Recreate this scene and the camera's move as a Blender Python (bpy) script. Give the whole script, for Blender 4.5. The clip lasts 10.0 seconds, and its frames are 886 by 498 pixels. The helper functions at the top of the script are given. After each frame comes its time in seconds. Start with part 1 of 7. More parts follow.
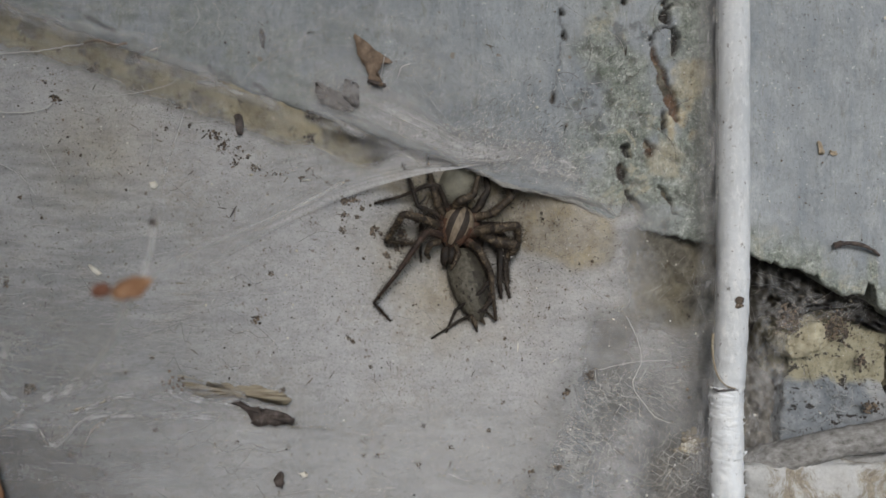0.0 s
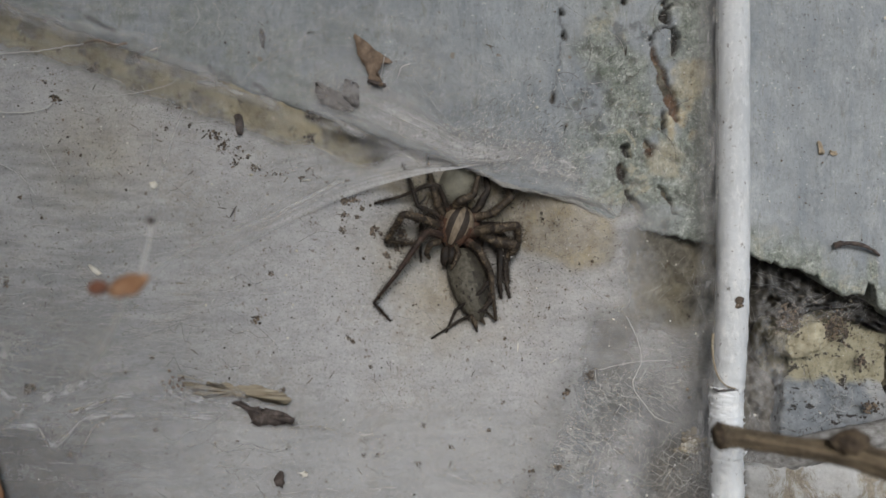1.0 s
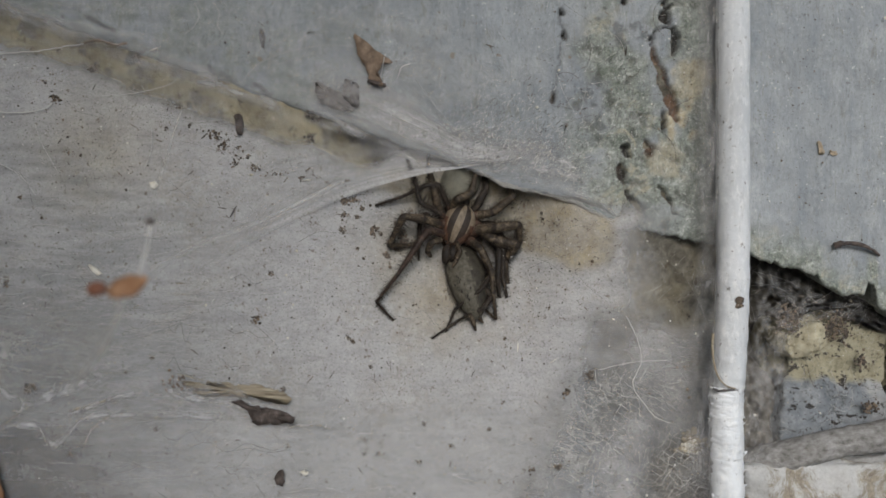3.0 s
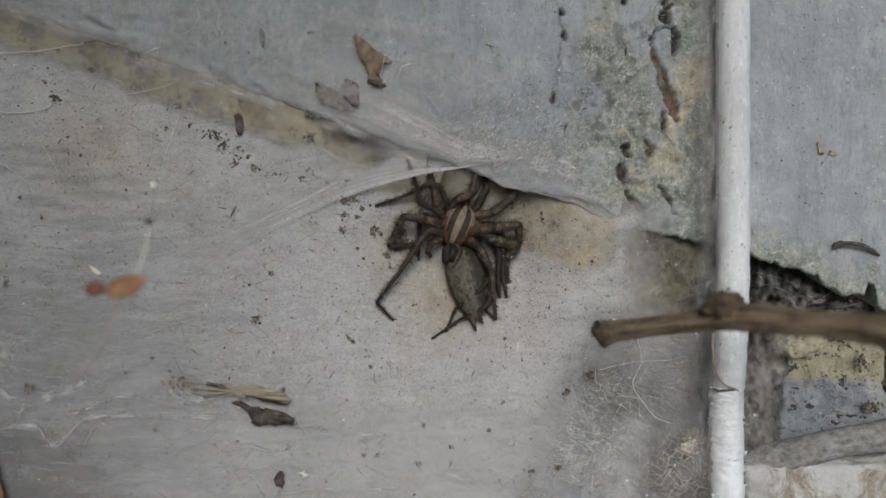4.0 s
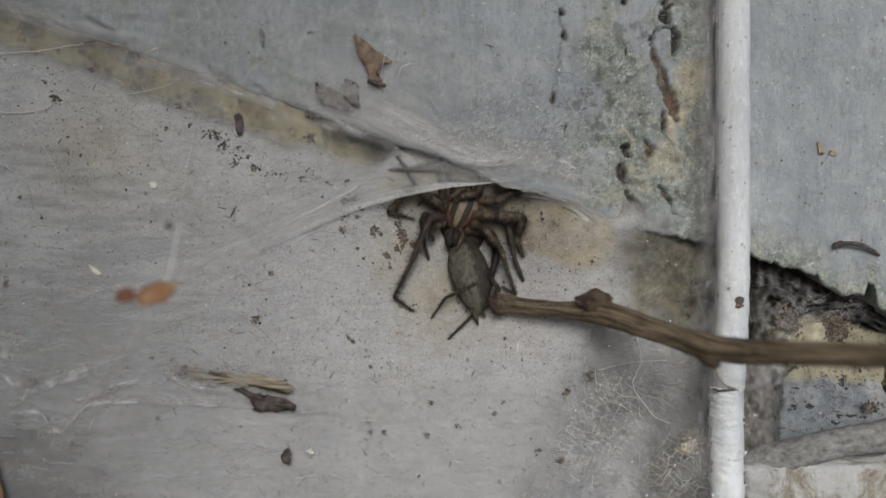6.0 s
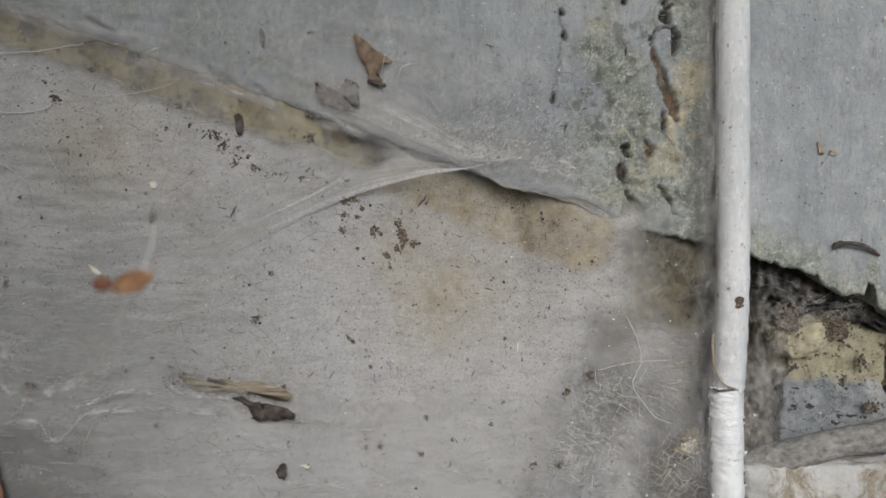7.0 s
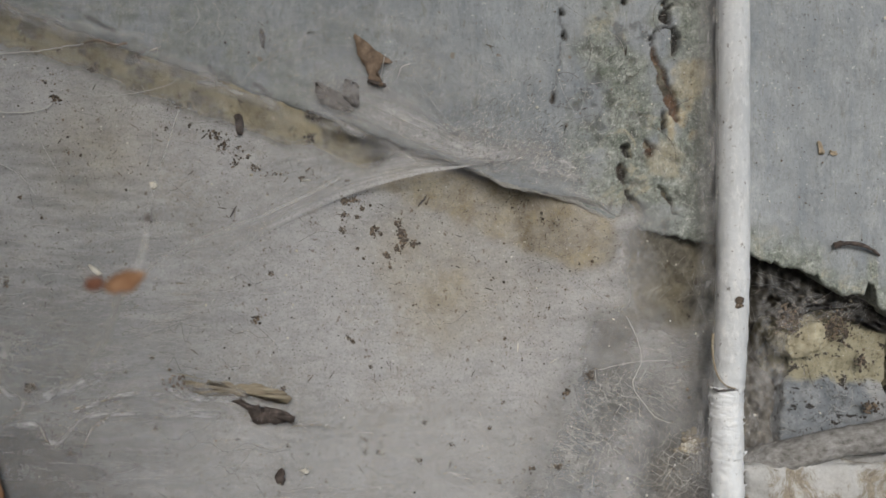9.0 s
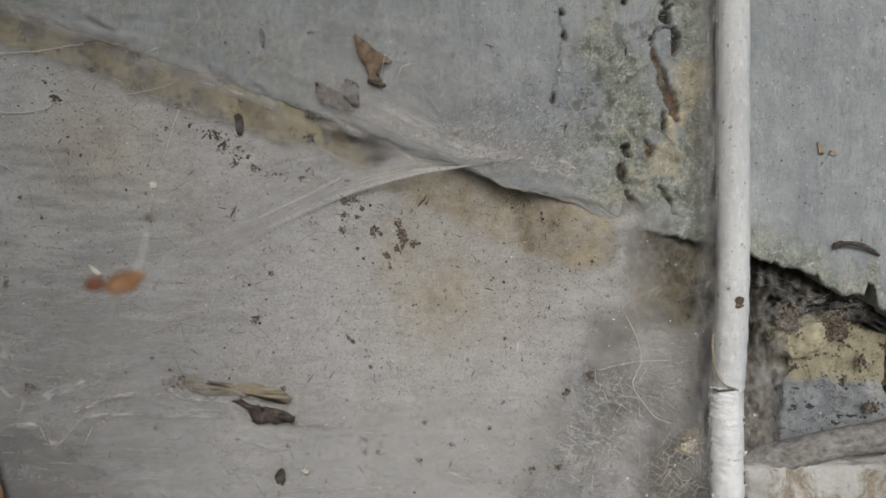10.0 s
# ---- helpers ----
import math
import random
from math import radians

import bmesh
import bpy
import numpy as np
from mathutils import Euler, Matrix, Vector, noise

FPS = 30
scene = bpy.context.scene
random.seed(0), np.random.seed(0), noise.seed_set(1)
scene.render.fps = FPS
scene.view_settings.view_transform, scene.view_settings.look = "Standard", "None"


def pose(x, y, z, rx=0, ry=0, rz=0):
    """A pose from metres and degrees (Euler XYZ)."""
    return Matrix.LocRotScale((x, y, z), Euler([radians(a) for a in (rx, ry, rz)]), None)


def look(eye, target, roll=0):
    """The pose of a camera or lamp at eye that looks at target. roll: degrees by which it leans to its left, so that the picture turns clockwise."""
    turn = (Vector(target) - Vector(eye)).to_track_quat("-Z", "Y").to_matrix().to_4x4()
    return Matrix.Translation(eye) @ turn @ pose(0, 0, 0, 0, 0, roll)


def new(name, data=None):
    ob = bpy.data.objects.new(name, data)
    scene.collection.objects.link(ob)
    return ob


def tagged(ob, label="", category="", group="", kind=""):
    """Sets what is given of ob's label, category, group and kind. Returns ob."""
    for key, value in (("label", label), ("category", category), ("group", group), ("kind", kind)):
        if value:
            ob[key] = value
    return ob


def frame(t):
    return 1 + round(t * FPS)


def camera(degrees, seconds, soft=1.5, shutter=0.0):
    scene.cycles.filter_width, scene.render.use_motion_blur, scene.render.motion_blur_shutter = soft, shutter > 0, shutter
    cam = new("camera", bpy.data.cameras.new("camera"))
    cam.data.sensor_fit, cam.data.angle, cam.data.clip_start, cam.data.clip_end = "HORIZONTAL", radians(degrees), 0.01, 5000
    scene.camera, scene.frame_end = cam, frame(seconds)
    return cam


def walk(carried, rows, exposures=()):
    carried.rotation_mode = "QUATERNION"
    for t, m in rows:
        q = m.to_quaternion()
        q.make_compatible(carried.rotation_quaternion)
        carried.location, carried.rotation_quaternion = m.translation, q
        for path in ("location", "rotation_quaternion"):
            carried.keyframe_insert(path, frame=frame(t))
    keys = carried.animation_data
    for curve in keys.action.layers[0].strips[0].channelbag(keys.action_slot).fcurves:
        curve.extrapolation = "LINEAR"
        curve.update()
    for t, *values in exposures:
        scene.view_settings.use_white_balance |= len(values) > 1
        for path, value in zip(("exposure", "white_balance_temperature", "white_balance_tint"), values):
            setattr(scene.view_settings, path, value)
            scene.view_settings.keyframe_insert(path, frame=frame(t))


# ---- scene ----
# Lengths below are in millimetres from a point on the wall's face, 0.30 m above the ground:
# x along the wall, y into the wall, z up. M() turns them into metres.
LIFT = 0.30


def M(p):
    return Vector((p[0] * 0.001, p[1] * 0.001, p[2] * 0.001 + LIFT))


cam = camera(60, 10.0, soft=1.5, shutter=0.4)
cam.data.dof.use_dof = True
cam.data.dof.focus_distance = 0.118
cam.data.dof.aperture_fstop = 13.0
eye = look((0, -0.115, LIFT), (0, 0, LIFT))
walk(cam, [(0, eye), (10, eye)], exposures=[(0, 0.64, 6520, 10), (1.5, 0.68, 6540, 10), (5.7, 0.68, 6560, 10), (6.8, 0.75, 6680, 10), (8.5, 0.69, 6720, 10), (10, 0.63, 6830, 10)])

# ---- light ----
world = bpy.data.worlds.new("sky")
scene.world = world
world.use_nodes = True
wn = world.node_tree
sky = wn.nodes.new("ShaderNodeTexSky")
sky.sky_type = "NISHITA"
sky.sun_disc = False
sky.sun_elevation = radians(26)
sky.sun_rotation = radians(185)
sky.dust_density = 0.8
sky.ozone_density = 2.0
wn.links.new(sky.outputs[0], wn.nodes["Background"].inputs[0])
wn.nodes["Background"].inputs[1].default_value = 0.10
sun_data = bpy.data.lights.new("sun", "SUN")
sun_data.energy, sun_data.angle, sun_data.color = 1.7, radians(30), (1.0, 0.985, 0.96)
sun = new("sun", sun_data)
sun.matrix_world = look((-0.05, -1.9, 1.23), (0, 0, 0.3))


# ---- materials ----
class Nodes:
    def __init__(self, name):
        self.m = bpy.data.materials.new(name)
        self.m.use_nodes = True
        self.t = self.m.node_tree
        self.b = self.t.nodes["Principled BSDF"]
        self.out = self.t.nodes["Material Output"]
        self.b.inputs["Specular IOR Level"].default_value = 0.25
        co = self.t.nodes.new("ShaderNodeTexCoord")
        self.co = co.outputs["Object"]

    def put(self, socket, v):
        if isinstance(v, bpy.types.NodeSocket):
            self.t.links.new(v, socket)
        elif isinstance(v, tuple) and len(v) == 3 and socket.type == "RGBA":
            socket.default_value = (*v, 1)
        else:
            socket.default_value = v

    def stretch(self, sx, sy, sz, turn=(0, 0, 0)):
        n = self.t.nodes.new("ShaderNodeMapping")
        n.vector_type = "TEXTURE" if any(turn) else "POINT"
        n.inputs["Rotation"].default_value = turn
        n.inputs["Scale"].default_value = (sx, sy, sz)
        self.put(n.inputs["Vector"], self.co)
        return n.outputs[0]

    def noise(self, scale, detail=4, rough=0.55, vec=None, warp=0.0):
        n = self.t.nodes.new("ShaderNodeTexNoise")
        self.put(n.inputs["Vector"], vec or self.co)
        n.inputs["Scale"].default_value = scale
        n.inputs["Detail"].default_value = detail
        n.inputs["Roughness"].default_value = rough
        n.inputs["Distortion"].default_value = warp
        return n.outputs["Fac"]

    def ramp(self, fac, *stops):
        n = self.t.nodes.new("ShaderNodeValToRGB")
        r = n.color_ramp
        while len(r.elements) < len(stops):
            r.elements.new(0.5)
        for e, (p, c) in zip(r.elements, stops):
            e.position = p
            e.color = (*c, 1) if isinstance(c, tuple) else (c, c, c, 1)
        self.put(n.inputs[0], fac)
        return n.outputs[0]

    def mix(self, fac, a, b, kind="MIX"):
        n = self.t.nodes.new("ShaderNodeMix")
        n.data_type, n.blend_type = "RGBA", kind
        self.put(n.inputs["Factor"], fac)
        self.put(n.inputs["A"], a)
        self.put(n.inputs["B"], b)
        return n.outputs["Result"]

    def math(self, op, a, b=0.0):
        n = self.t.nodes.new("ShaderNodeMath")
        n.operation = op
        n.use_clamp = op != "SUBTRACT"
        self.put(n.inputs[0], a)
        self.put(n.inputs[1], b)
        return n.outputs[0]

    def math_open(self, op, a, b):
        n = self.t.nodes.new("ShaderNodeMath")
        n.operation = op
        self.put(n.inputs[0], a)
        self.put(n.inputs[1], b)
        return n.outputs[0]

    def cells(self, scale, vec=None, spread=1.0):
        n = self.t.nodes.new("ShaderNodeTexVoronoi")
        n.feature = "DISTANCE_TO_EDGE"
        self.put(n.inputs["Vector"], vec or self.co)
        n.inputs["Scale"].default_value = scale
        n.inputs["Randomness"].default_value = spread
        return n.outputs["Distance"]

    def attr(self, name):
        n = self.t.nodes.new("ShaderNodeAttribute")
        n.attribute_name = name
        s = self.t.nodes.new("ShaderNodeSeparateColor")
        self.put(s.inputs[0], n.outputs["Color"])
        return [*s.outputs, n.outputs["Alpha"]]

    def island(self):
        n = self.t.nodes.new("ShaderNodeNewGeometry")
        return n.outputs["Random Per Island"]

    def finish(self, colour, rough=0.8, bump=None, strength=0.3, dist=0.0003, alpha=None, metal=0.0):
        self.put(self.b.inputs["Base Color"], colour)
        self.put(self.b.inputs["Roughness"], rough)
        self.put(self.b.inputs["Metallic"], metal)
        if bump is not None:
            n = self.t.nodes.new("ShaderNodeBump")
            n.inputs["Strength"].default_value = strength
            n.inputs["Distance"].default_value = dist
            self.put(n.inputs["Height"], bump)
            self.put(self.b.inputs["Normal"], n.outputs[0])
        if alpha is not None:
            self.put(self.b.inputs["Alpha"], alpha)
        return self.m


def painted_wall():
    n = Nodes("painted plaster")
    wear = n.attr("wear")
    streak = n.noise(70, 7, 0.7, n.stretch(6, 1, 1.0), 0.3)
    brush = n.noise(420, 5, 0.7, n.stretch(3.0, 1, 0.35))
    cloud = n.noise(70, 6, 0.65)
    fine = n.noise(2200, 5, 0.75)
    paint = n.ramp(cloud, (0.28, (0.193, 0.209, 0.227)), (0.5, (0.266, 0.284, 0.300)), (0.72, (0.358, 0.379, 0.395)))
    paint = n.mix(n.ramp(streak, (0.45, 0.0), (0.68, 0.42)), paint, (0.172, 0.202, 0.237))
    paint = n.mix(n.ramp(brush, (0.50, 0.0), (0.76, 0.30)), paint, (0.430, 0.447, 0.464))
    paint = n.mix(n.ramp(n.noise(190, 7, 0.75, None, 0.8), (0.50, 0.0), (0.66, 0.45)), paint, (0.165, 0.178, 0.185))
    paint = n.mix(n.ramp(n.noise(130, 7, 0.75, n.stretch(1.4, 1, 0.8), 0.6), (0.52, 0.0), (0.70, 0.5)), paint, (0.455, 0.465, 0.47))
    lime = n.ramp(n.noise(380, 10, 0.8, None, 0.7), (0.30, (0.06, 0.066, 0.055)), (0.42, (0.19, 0.208, 0.185)), (0.54, (0.31, 0.33, 0.305)), (0.70, (0.53, 0.53, 0.48)))
    lime = n.mix(n.ramp(n.noise(110, 6, 0.7), (0.42, 0.0), (0.60, 0.85)), lime, n.mix(0.55, lime, (0.10, 0.125, 0.085)))
    lime = n.mix(n.ramp(n.noise(1500, 6, 0.8), (0.36, 0.75), (0.52, 0.0)), lime, (0.06, 0.065, 0.05))
    lime = n.mix(n.ramp(n.noise(1050, 6, 0.85), (0.52, 0.0), (0.64, 0.7)), lime, (0.55, 0.56, 0.52))
    lime = n.mix(n.ramp(n.noise(240, 5, 0.6, n.stretch(2.0, 1, 0.6), 3.0), (0.488, 0.0), (0.50, 0.7), (0.512, 0.0)), lime, (0.07, 0.07, 0.06))
    lime = n.mix(n.ramp(n.noise(170, 5, 0.7, None, 1.0), (0.58, 0.0), (0.68, 0.7)), lime, (0.42, 0.38, 0.28))
    c = n.mix(wear[0], paint, lime)
    ochre = n.ramp(n.noise(520, 7, 0.75, None, 0.5), (0.3, (0.10, 0.07, 0.04)), (0.45, (0.36, 0.31, 0.21)), (0.7, (0.60, 0.56, 0.45)))
    c = n.mix(wear[1], c, ochre)
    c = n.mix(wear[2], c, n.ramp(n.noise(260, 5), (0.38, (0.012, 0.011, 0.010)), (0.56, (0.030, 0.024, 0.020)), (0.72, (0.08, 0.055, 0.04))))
    c = n.mix(wear[3], c, n.ramp(n.noise(700, 6, 0.75), (0.34, (0.022, 0.016, 0.012)), (0.48, (0.085, 0.052, 0.034)), (0.62, (0.17, 0.105, 0.07)), (0.74, (0.28, 0.21, 0.15))))
    c = n.mix(n.ramp(n.noise(900, 3, 0.6), (0.66, 0.0), (0.71, 0.6)), c, (0.09, 0.085, 0.08))
    c = n.mix(n.ramp(n.noise(3300, 3, 0.6), (0.64, 0.0), (0.70, 0.55)), c, (0.10, 0.10, 0.095))
    c = n.mix(n.ramp(n.noise(1500, 6, 0.85, n.stretch(1.6, 1, 0.7)), (0.34, 0.55), (0.50, 0.0)), c, (0.13, 0.14, 0.145))
    c = n.mix(n.ramp(n.noise(330, 5, 0.75, n.stretch(2.6, 1, 0.8), 0.6), (0.58, 0.0), (0.66, 0.5)), c, (0.17, 0.165, 0.135))
    c = n.mix(n.ramp(n.noise(1150, 5, 0.8, n.stretch(1.5, 1, 0.6)), (0.58, 0.0), (0.70, 0.5)), c, (0.48, 0.49, 0.49))
    scratch = n.noise(260, 4, 0.6, n.stretch(0.5, 1, 3.2), 2.5)
    c = n.mix(n.ramp(scratch, (0.495, 0.0), (0.50, 0.35), (0.505, 0.0)), c, (0.52, 0.53, 0.52))
    c = n.mix(n.ramp(n.noise(1700, 3), (0.66, 0.0), (0.72, 0.5)), c, (0.62, 0.62, 0.60))
    c = n.mix(n.ramp(n.noise(300, 2, 0.5), (0.72, 0.0), (0.75, 0.7)), c, (0.20, 0.15, 0.10))
    return n.finish(c, 0.75, n.math("ADD", fine, n.math("MULTIPLY", brush, 0.8)), 0.45, 0.0003)


def rough_plaster():
    n = Nodes("bare plaster")
    wear = n.attr("wear")
    fine = n.noise(1100, 5, 0.7)
    c = n.ramp(n.noise(160, 7, 0.7), (0.28, (0.13, 0.102, 0.058)), (0.5, (0.30, 0.258, 0.165)), (0.75, (0.43, 0.385, 0.275)))
    grey = n.ramp(n.noise(130, 6, 0.65), (0.3, (0.175, 0.187, 0.205)), (0.7, (0.35, 0.37, 0.40)))
    c = n.mix(wear[0], c, grey)
    # dark soil tone, used as well to paint shade behind the web
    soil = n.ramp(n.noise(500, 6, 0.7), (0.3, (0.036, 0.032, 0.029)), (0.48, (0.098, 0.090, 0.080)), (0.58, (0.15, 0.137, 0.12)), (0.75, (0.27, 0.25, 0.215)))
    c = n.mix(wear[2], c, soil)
    brown = n.ramp(n.noise(330, 8, 0.75, None, 0.5), (0.32, (0.035, 0.031, 0.025)), (0.48, (0.115, 0.105, 0.085)), (0.60, (0.19, 0.175, 0.145)), (0.72, (0.34, 0.315, 0.26)))
    c = n.mix(wear[1], c, brown)
    c = n.mix(n.ramp(n.noise(800, 4), (0.62, 0.0), (0.70, 0.8)), c, (0.06, 0.045, 0.03))
    return n.finish(c, 0.9, fine, 0.7, 0.0006)


def silk_sheet(name, thin=1.0, pale=1.0):
    n = Nodes(name)
    wear = n.attr("wear")
    lines = n.noise(420, 6, 0.75, n.stretch(0.55, 1, 1.8), 0.8)
    cloud = n.noise(60, 5, 0.6)
    c = n.ramp(cloud, (0.3, (0.335 * pale, 0.331 * pale, 0.333 * pale)), (0.7, (0.447 * pale, 0.442 * pale, 0.445 * pale)))
    c = n.mix(n.ramp(lines, (0.45, 0.0), (0.75, 0.35)), c, (0.52, 0.51, 0.50))
    # ochre stain, toned down to carry the pocket's occlusion too
    c = n.mix(n.math("MULTIPLY", wear[1], n.ramp(n.noise(260, 6, 0.7), (0.35, 0.5), (0.65, 1.0))), c, n.ramp(n.noise(350, 6, 0.7), (0.35, (0.205, 0.162, 0.10)), (0.6, (0.39, 0.338, 0.235))))
    dust = n.math("MULTIPLY", n.ramp(n.noise(70, 5, 0.7), (0.44, 0.0), (0.66, 1.0)), n.ramp(n.noise(1100, 5, 0.8), (0.42, 0.0), (0.66, 0.75)))
    c = n.mix(dust, c, (0.27, 0.235, 0.19))
    c = n.mix(n.ramp(n.noise(2600, 4, 0.8), (0.36, 0.45), (0.54, 0.0)), c, (0.21, 0.205, 0.20))
    c = n.mix(n.ramp(n.noise(2200, 4, 0.8), (0.54, 0.0), (0.70, 0.4)), c, (0.56, 0.55, 0.54))
    c = n.mix(n.ramp(n.noise(900, 3, 0.7), (0.64, 0.0), (0.69, 0.7)), c, (0.14, 0.105, 0.075))
    c = n.mix(n.ramp(n.noise(1300, 3, 0.6), (0.66, 0.0), (0.71, 0.7)), c, (0.10, 0.08, 0.06))
    c = n.mix(n.ramp(n.noise(3600, 3, 0.6), (0.63, 0.0), (0.68, 0.65)), c, (0.11, 0.09, 0.07))
    c = n.mix(n.ramp(n.noise(1900, 3, 0.6), (0.68, 0.0), (0.72, 0.6)), c, (0.66, 0.64, 0.60))
    a = n.math("MULTIPLY", wear[0], n.math("ADD", n.math("MULTIPLY", lines, 0.9 * thin), 0.55 * thin))
    return n.finish(c, 0.7, n.math("ADD", n.noise(1600, 4, 0.75), n.math("MULTIPLY", lines, 0.4)), 0.4, 0.0002, n.math("MAXIMUM", a, wear[2]))


def silk_film(name):
    """Thin even film of fine silk that lies on a surface."""
    n = Nodes(name)
    wear = n.attr("wear")
    fine = n.noise(1500, 7, 0.8, None, 0.6)
    cells = n.noise(240, 6, 0.75, None, 1.0)
    a = n.math("MULTIPLY", wear[0], n.math("ADD", n.math("MULTIPLY", n.ramp(fine, (0.36, 0.1), (0.64, 1.0)), 0.7), n.math("MULTIPLY", n.ramp(cells, (0.4, 0.0), (0.65, 1.0)), 0.6)))
    return n.finish(n.ramp(fine, (0.3, (0.40, 0.39, 0.38)), (0.7, (0.58, 0.57, 0.56))), 0.7, fine, 0.4, 0.0002, a)


def silk_lace(name):
    """Film of silk that has torn into small cells, with its threads left between them."""
    n = Nodes(name)
    wear = n.attr("wear")
    warp = n.t.nodes.new("ShaderNodeMix")
    warp.data_type, warp.blend_type = "RGBA", "LINEAR_LIGHT"
    tex = n.t.nodes.new("ShaderNodeTexNoise")
    n.put(tex.inputs["Vector"], n.co)
    tex.inputs["Scale"].default_value = 330
    tex.inputs["Detail"].default_value = 3
    n.put(warp.inputs["A"], n.stretch(1.15, 1.0, 0.5, (0, 0.45, 0)))
    n.put(warp.inputs["B"], tex.outputs["Color"])
    warp.inputs["Factor"].default_value = 0.0018
    big = n.cells(520, warp.outputs["Result"])
    small = n.cells(1100, warp.outputs["Result"])
    edge = n.math("MAXIMUM", n.ramp(big, (0.0, 0.85), (0.04, 0.6), (0.16, 0.38), (0.30, 0.05)), n.math("MULTIPLY", n.ramp(small, (0.0, 0.5), (0.10, 0.0)), n.ramp(n.noise(300, 3), (0.45, 0.0), (0.6, 1.0))))
    film = n.ramp(n.noise(210, 6, 0.7), (0.40, 0.0), (0.60, 0.7))
    a = n.math("MULTIPLY", wear[0], n.math("MAXIMUM", edge, film))
    return n.finish(n.ramp(n.noise(700, 4), (0.3, (0.30, 0.295, 0.285)), (0.7, (0.50, 0.49, 0.47))), 0.6, alpha=a)


def plain(name, stops, scale=400, rough=0.8, stretch=(1, 1, 1), strength=0.4, dist=0.0002, metal=0.0, islands=False):
    n = Nodes(name)
    f = n.noise(scale, 5, 0.65, n.stretch(*stretch))
    if islands:
        f = n.math("ADD", n.math("MULTIPLY", f, 0.4), n.math("MULTIPLY", n.island(), 0.6))
    return n.finish(n.ramp(f, *stops), rough, f, strength, dist, metal=metal)


def cable_paint(name, k):
    n = Nodes(name)
    c = n.ramp(n.noise(160, 6, 0.7, n.stretch(1, 1, 0.4)), (0.25, (0.426 * k, 0.442 * k, 0.458 * k)), (0.5, (0.573 * k, 0.590 * k, 0.610 * k)), (0.75, (0.655 * k, 0.663 * k, 0.679 * k)))
    c = n.mix(n.ramp(n.noise(420, 6, 0.75, n.stretch(1.5, 1.5, 0.5), 1.0), (0.56, 0.0), (0.66, 0.6)), c, (0.34, 0.34, 0.34))
    c = n.mix(n.ramp(n.noise(900, 6, 0.8, n.stretch(1.5, 1.5, 0.6), 0.6), (0.52, 0.0), (0.66, 0.7)), c, (0.80, 0.80, 0.80))
    c = n.mix(n.ramp(n.noise(1200, 3, 0.6), (0.655, 0.0), (0.70, 0.8)), c, (0.149, 0.130, 0.112))
    return n.finish(c, 0.45, n.noise(620, 7, 0.75), 0.6, 0.0006)


def bark():
    """Bark with its grain along the twig; grain holds the way along and the place round the stem."""
    n = Nodes("twig bark")
    a = n.t.nodes.new("ShaderNodeAttribute")
    a.attribute_name = "grain"
    g = n.noise(1700, 6, 0.7, a.outputs["Vector"], 0.4)
    c = n.ramp(g, (0.36, (0.020, 0.015, 0.011)), (0.45, (0.090, 0.068, 0.046)), (0.56, (0.175, 0.135, 0.09)), (0.70, (0.31, 0.245, 0.165)))
    c = n.mix(n.ramp(n.noise(1400, 5, 0.8), (0.50, 0.0), (0.66, 0.6)), c, (0.23, 0.19, 0.13))
    c = n.mix(n.ramp(n.noise(300, 4, 0.7), (0.56, 0.0), (0.72, 0.5)), c, (0.05, 0.036, 0.026))
    return n.finish(c, 0.85, g, 1.0, 0.0006)


def strand_silk(name, a):
    n = Nodes(name)
    return n.finish((0.62, 0.60, 0.57), 0.5, alpha=a)


M_WALL = painted_wall()
M_BASE = rough_plaster()
M_SHEET = silk_sheet("dense dusty silk")
M_VEIL = silk_sheet("thin silk veil", 0.95, 1.4)
M_FILM = silk_film("silk film")
M_LACE = silk_lace("torn silk lace")
M_STRAND = strand_silk("silk strand", 0.75)
M_FAINT = strand_silk("faint silk strand", 0.35)
M_NET = strand_silk("net silk", 0.7)
M_HANG = strand_silk("loose hanging silk", 0.27)
M_GROUND = plain("pale gravelly soil", ((0.3, (0.30, 0.285, 0.26)), (0.7, (0.50, 0.48, 0.45))), 90, 0.95, strength=0.6, dist=0.003)
M_CABLE = cable_paint("white cable paint", 1.0)
M_THICK = cable_paint("thick fresh white paint", 1.25)
# dark skin of the two unseen blocks that hold back light
M_BLOCKER = plain("dark light-blocking boards", ((0.3, (0.05, 0.045, 0.04)), (0.7, (0.13, 0.12, 0.11))), 30, 0.9, (1, 1, 0.2))
M_PIPE = plain("dusty grey sheath", ((0.30, (0.11, 0.105, 0.098)), (0.44, (0.19, 0.184, 0.176)), (0.56, (0.25, 0.245, 0.24)), (0.72, (0.34, 0.333, 0.325))), 1000, 0.85, (0.7, 1, 1.0), 0.9, 0.0005)
M_DIRT = plain("dark crumbs", ((0.1, (0.028, 0.024, 0.021)), (0.5, (0.085, 0.070, 0.058)), (0.9, (0.23, 0.175, 0.125))), 900, 0.9, islands=True)
M_PALE = plain("pale flakes", ((0.2, (0.45, 0.40, 0.30)), (0.8, (0.75, 0.73, 0.68))), 900, 0.8, islands=True)
M_LEAF = plain("dry leaf", ((0.3, (0.085, 0.058, 0.042)), (0.5, (0.16, 0.115, 0.082)), (0.7, (0.27, 0.195, 0.14))), 700, 0.7)
M_ORANGE = plain("orange leaf", ((0.34, (0.13, 0.062, 0.032)), (0.5, (0.24, 0.125, 0.066)), (0.68, (0.36, 0.205, 0.115))), 500, 0.6)
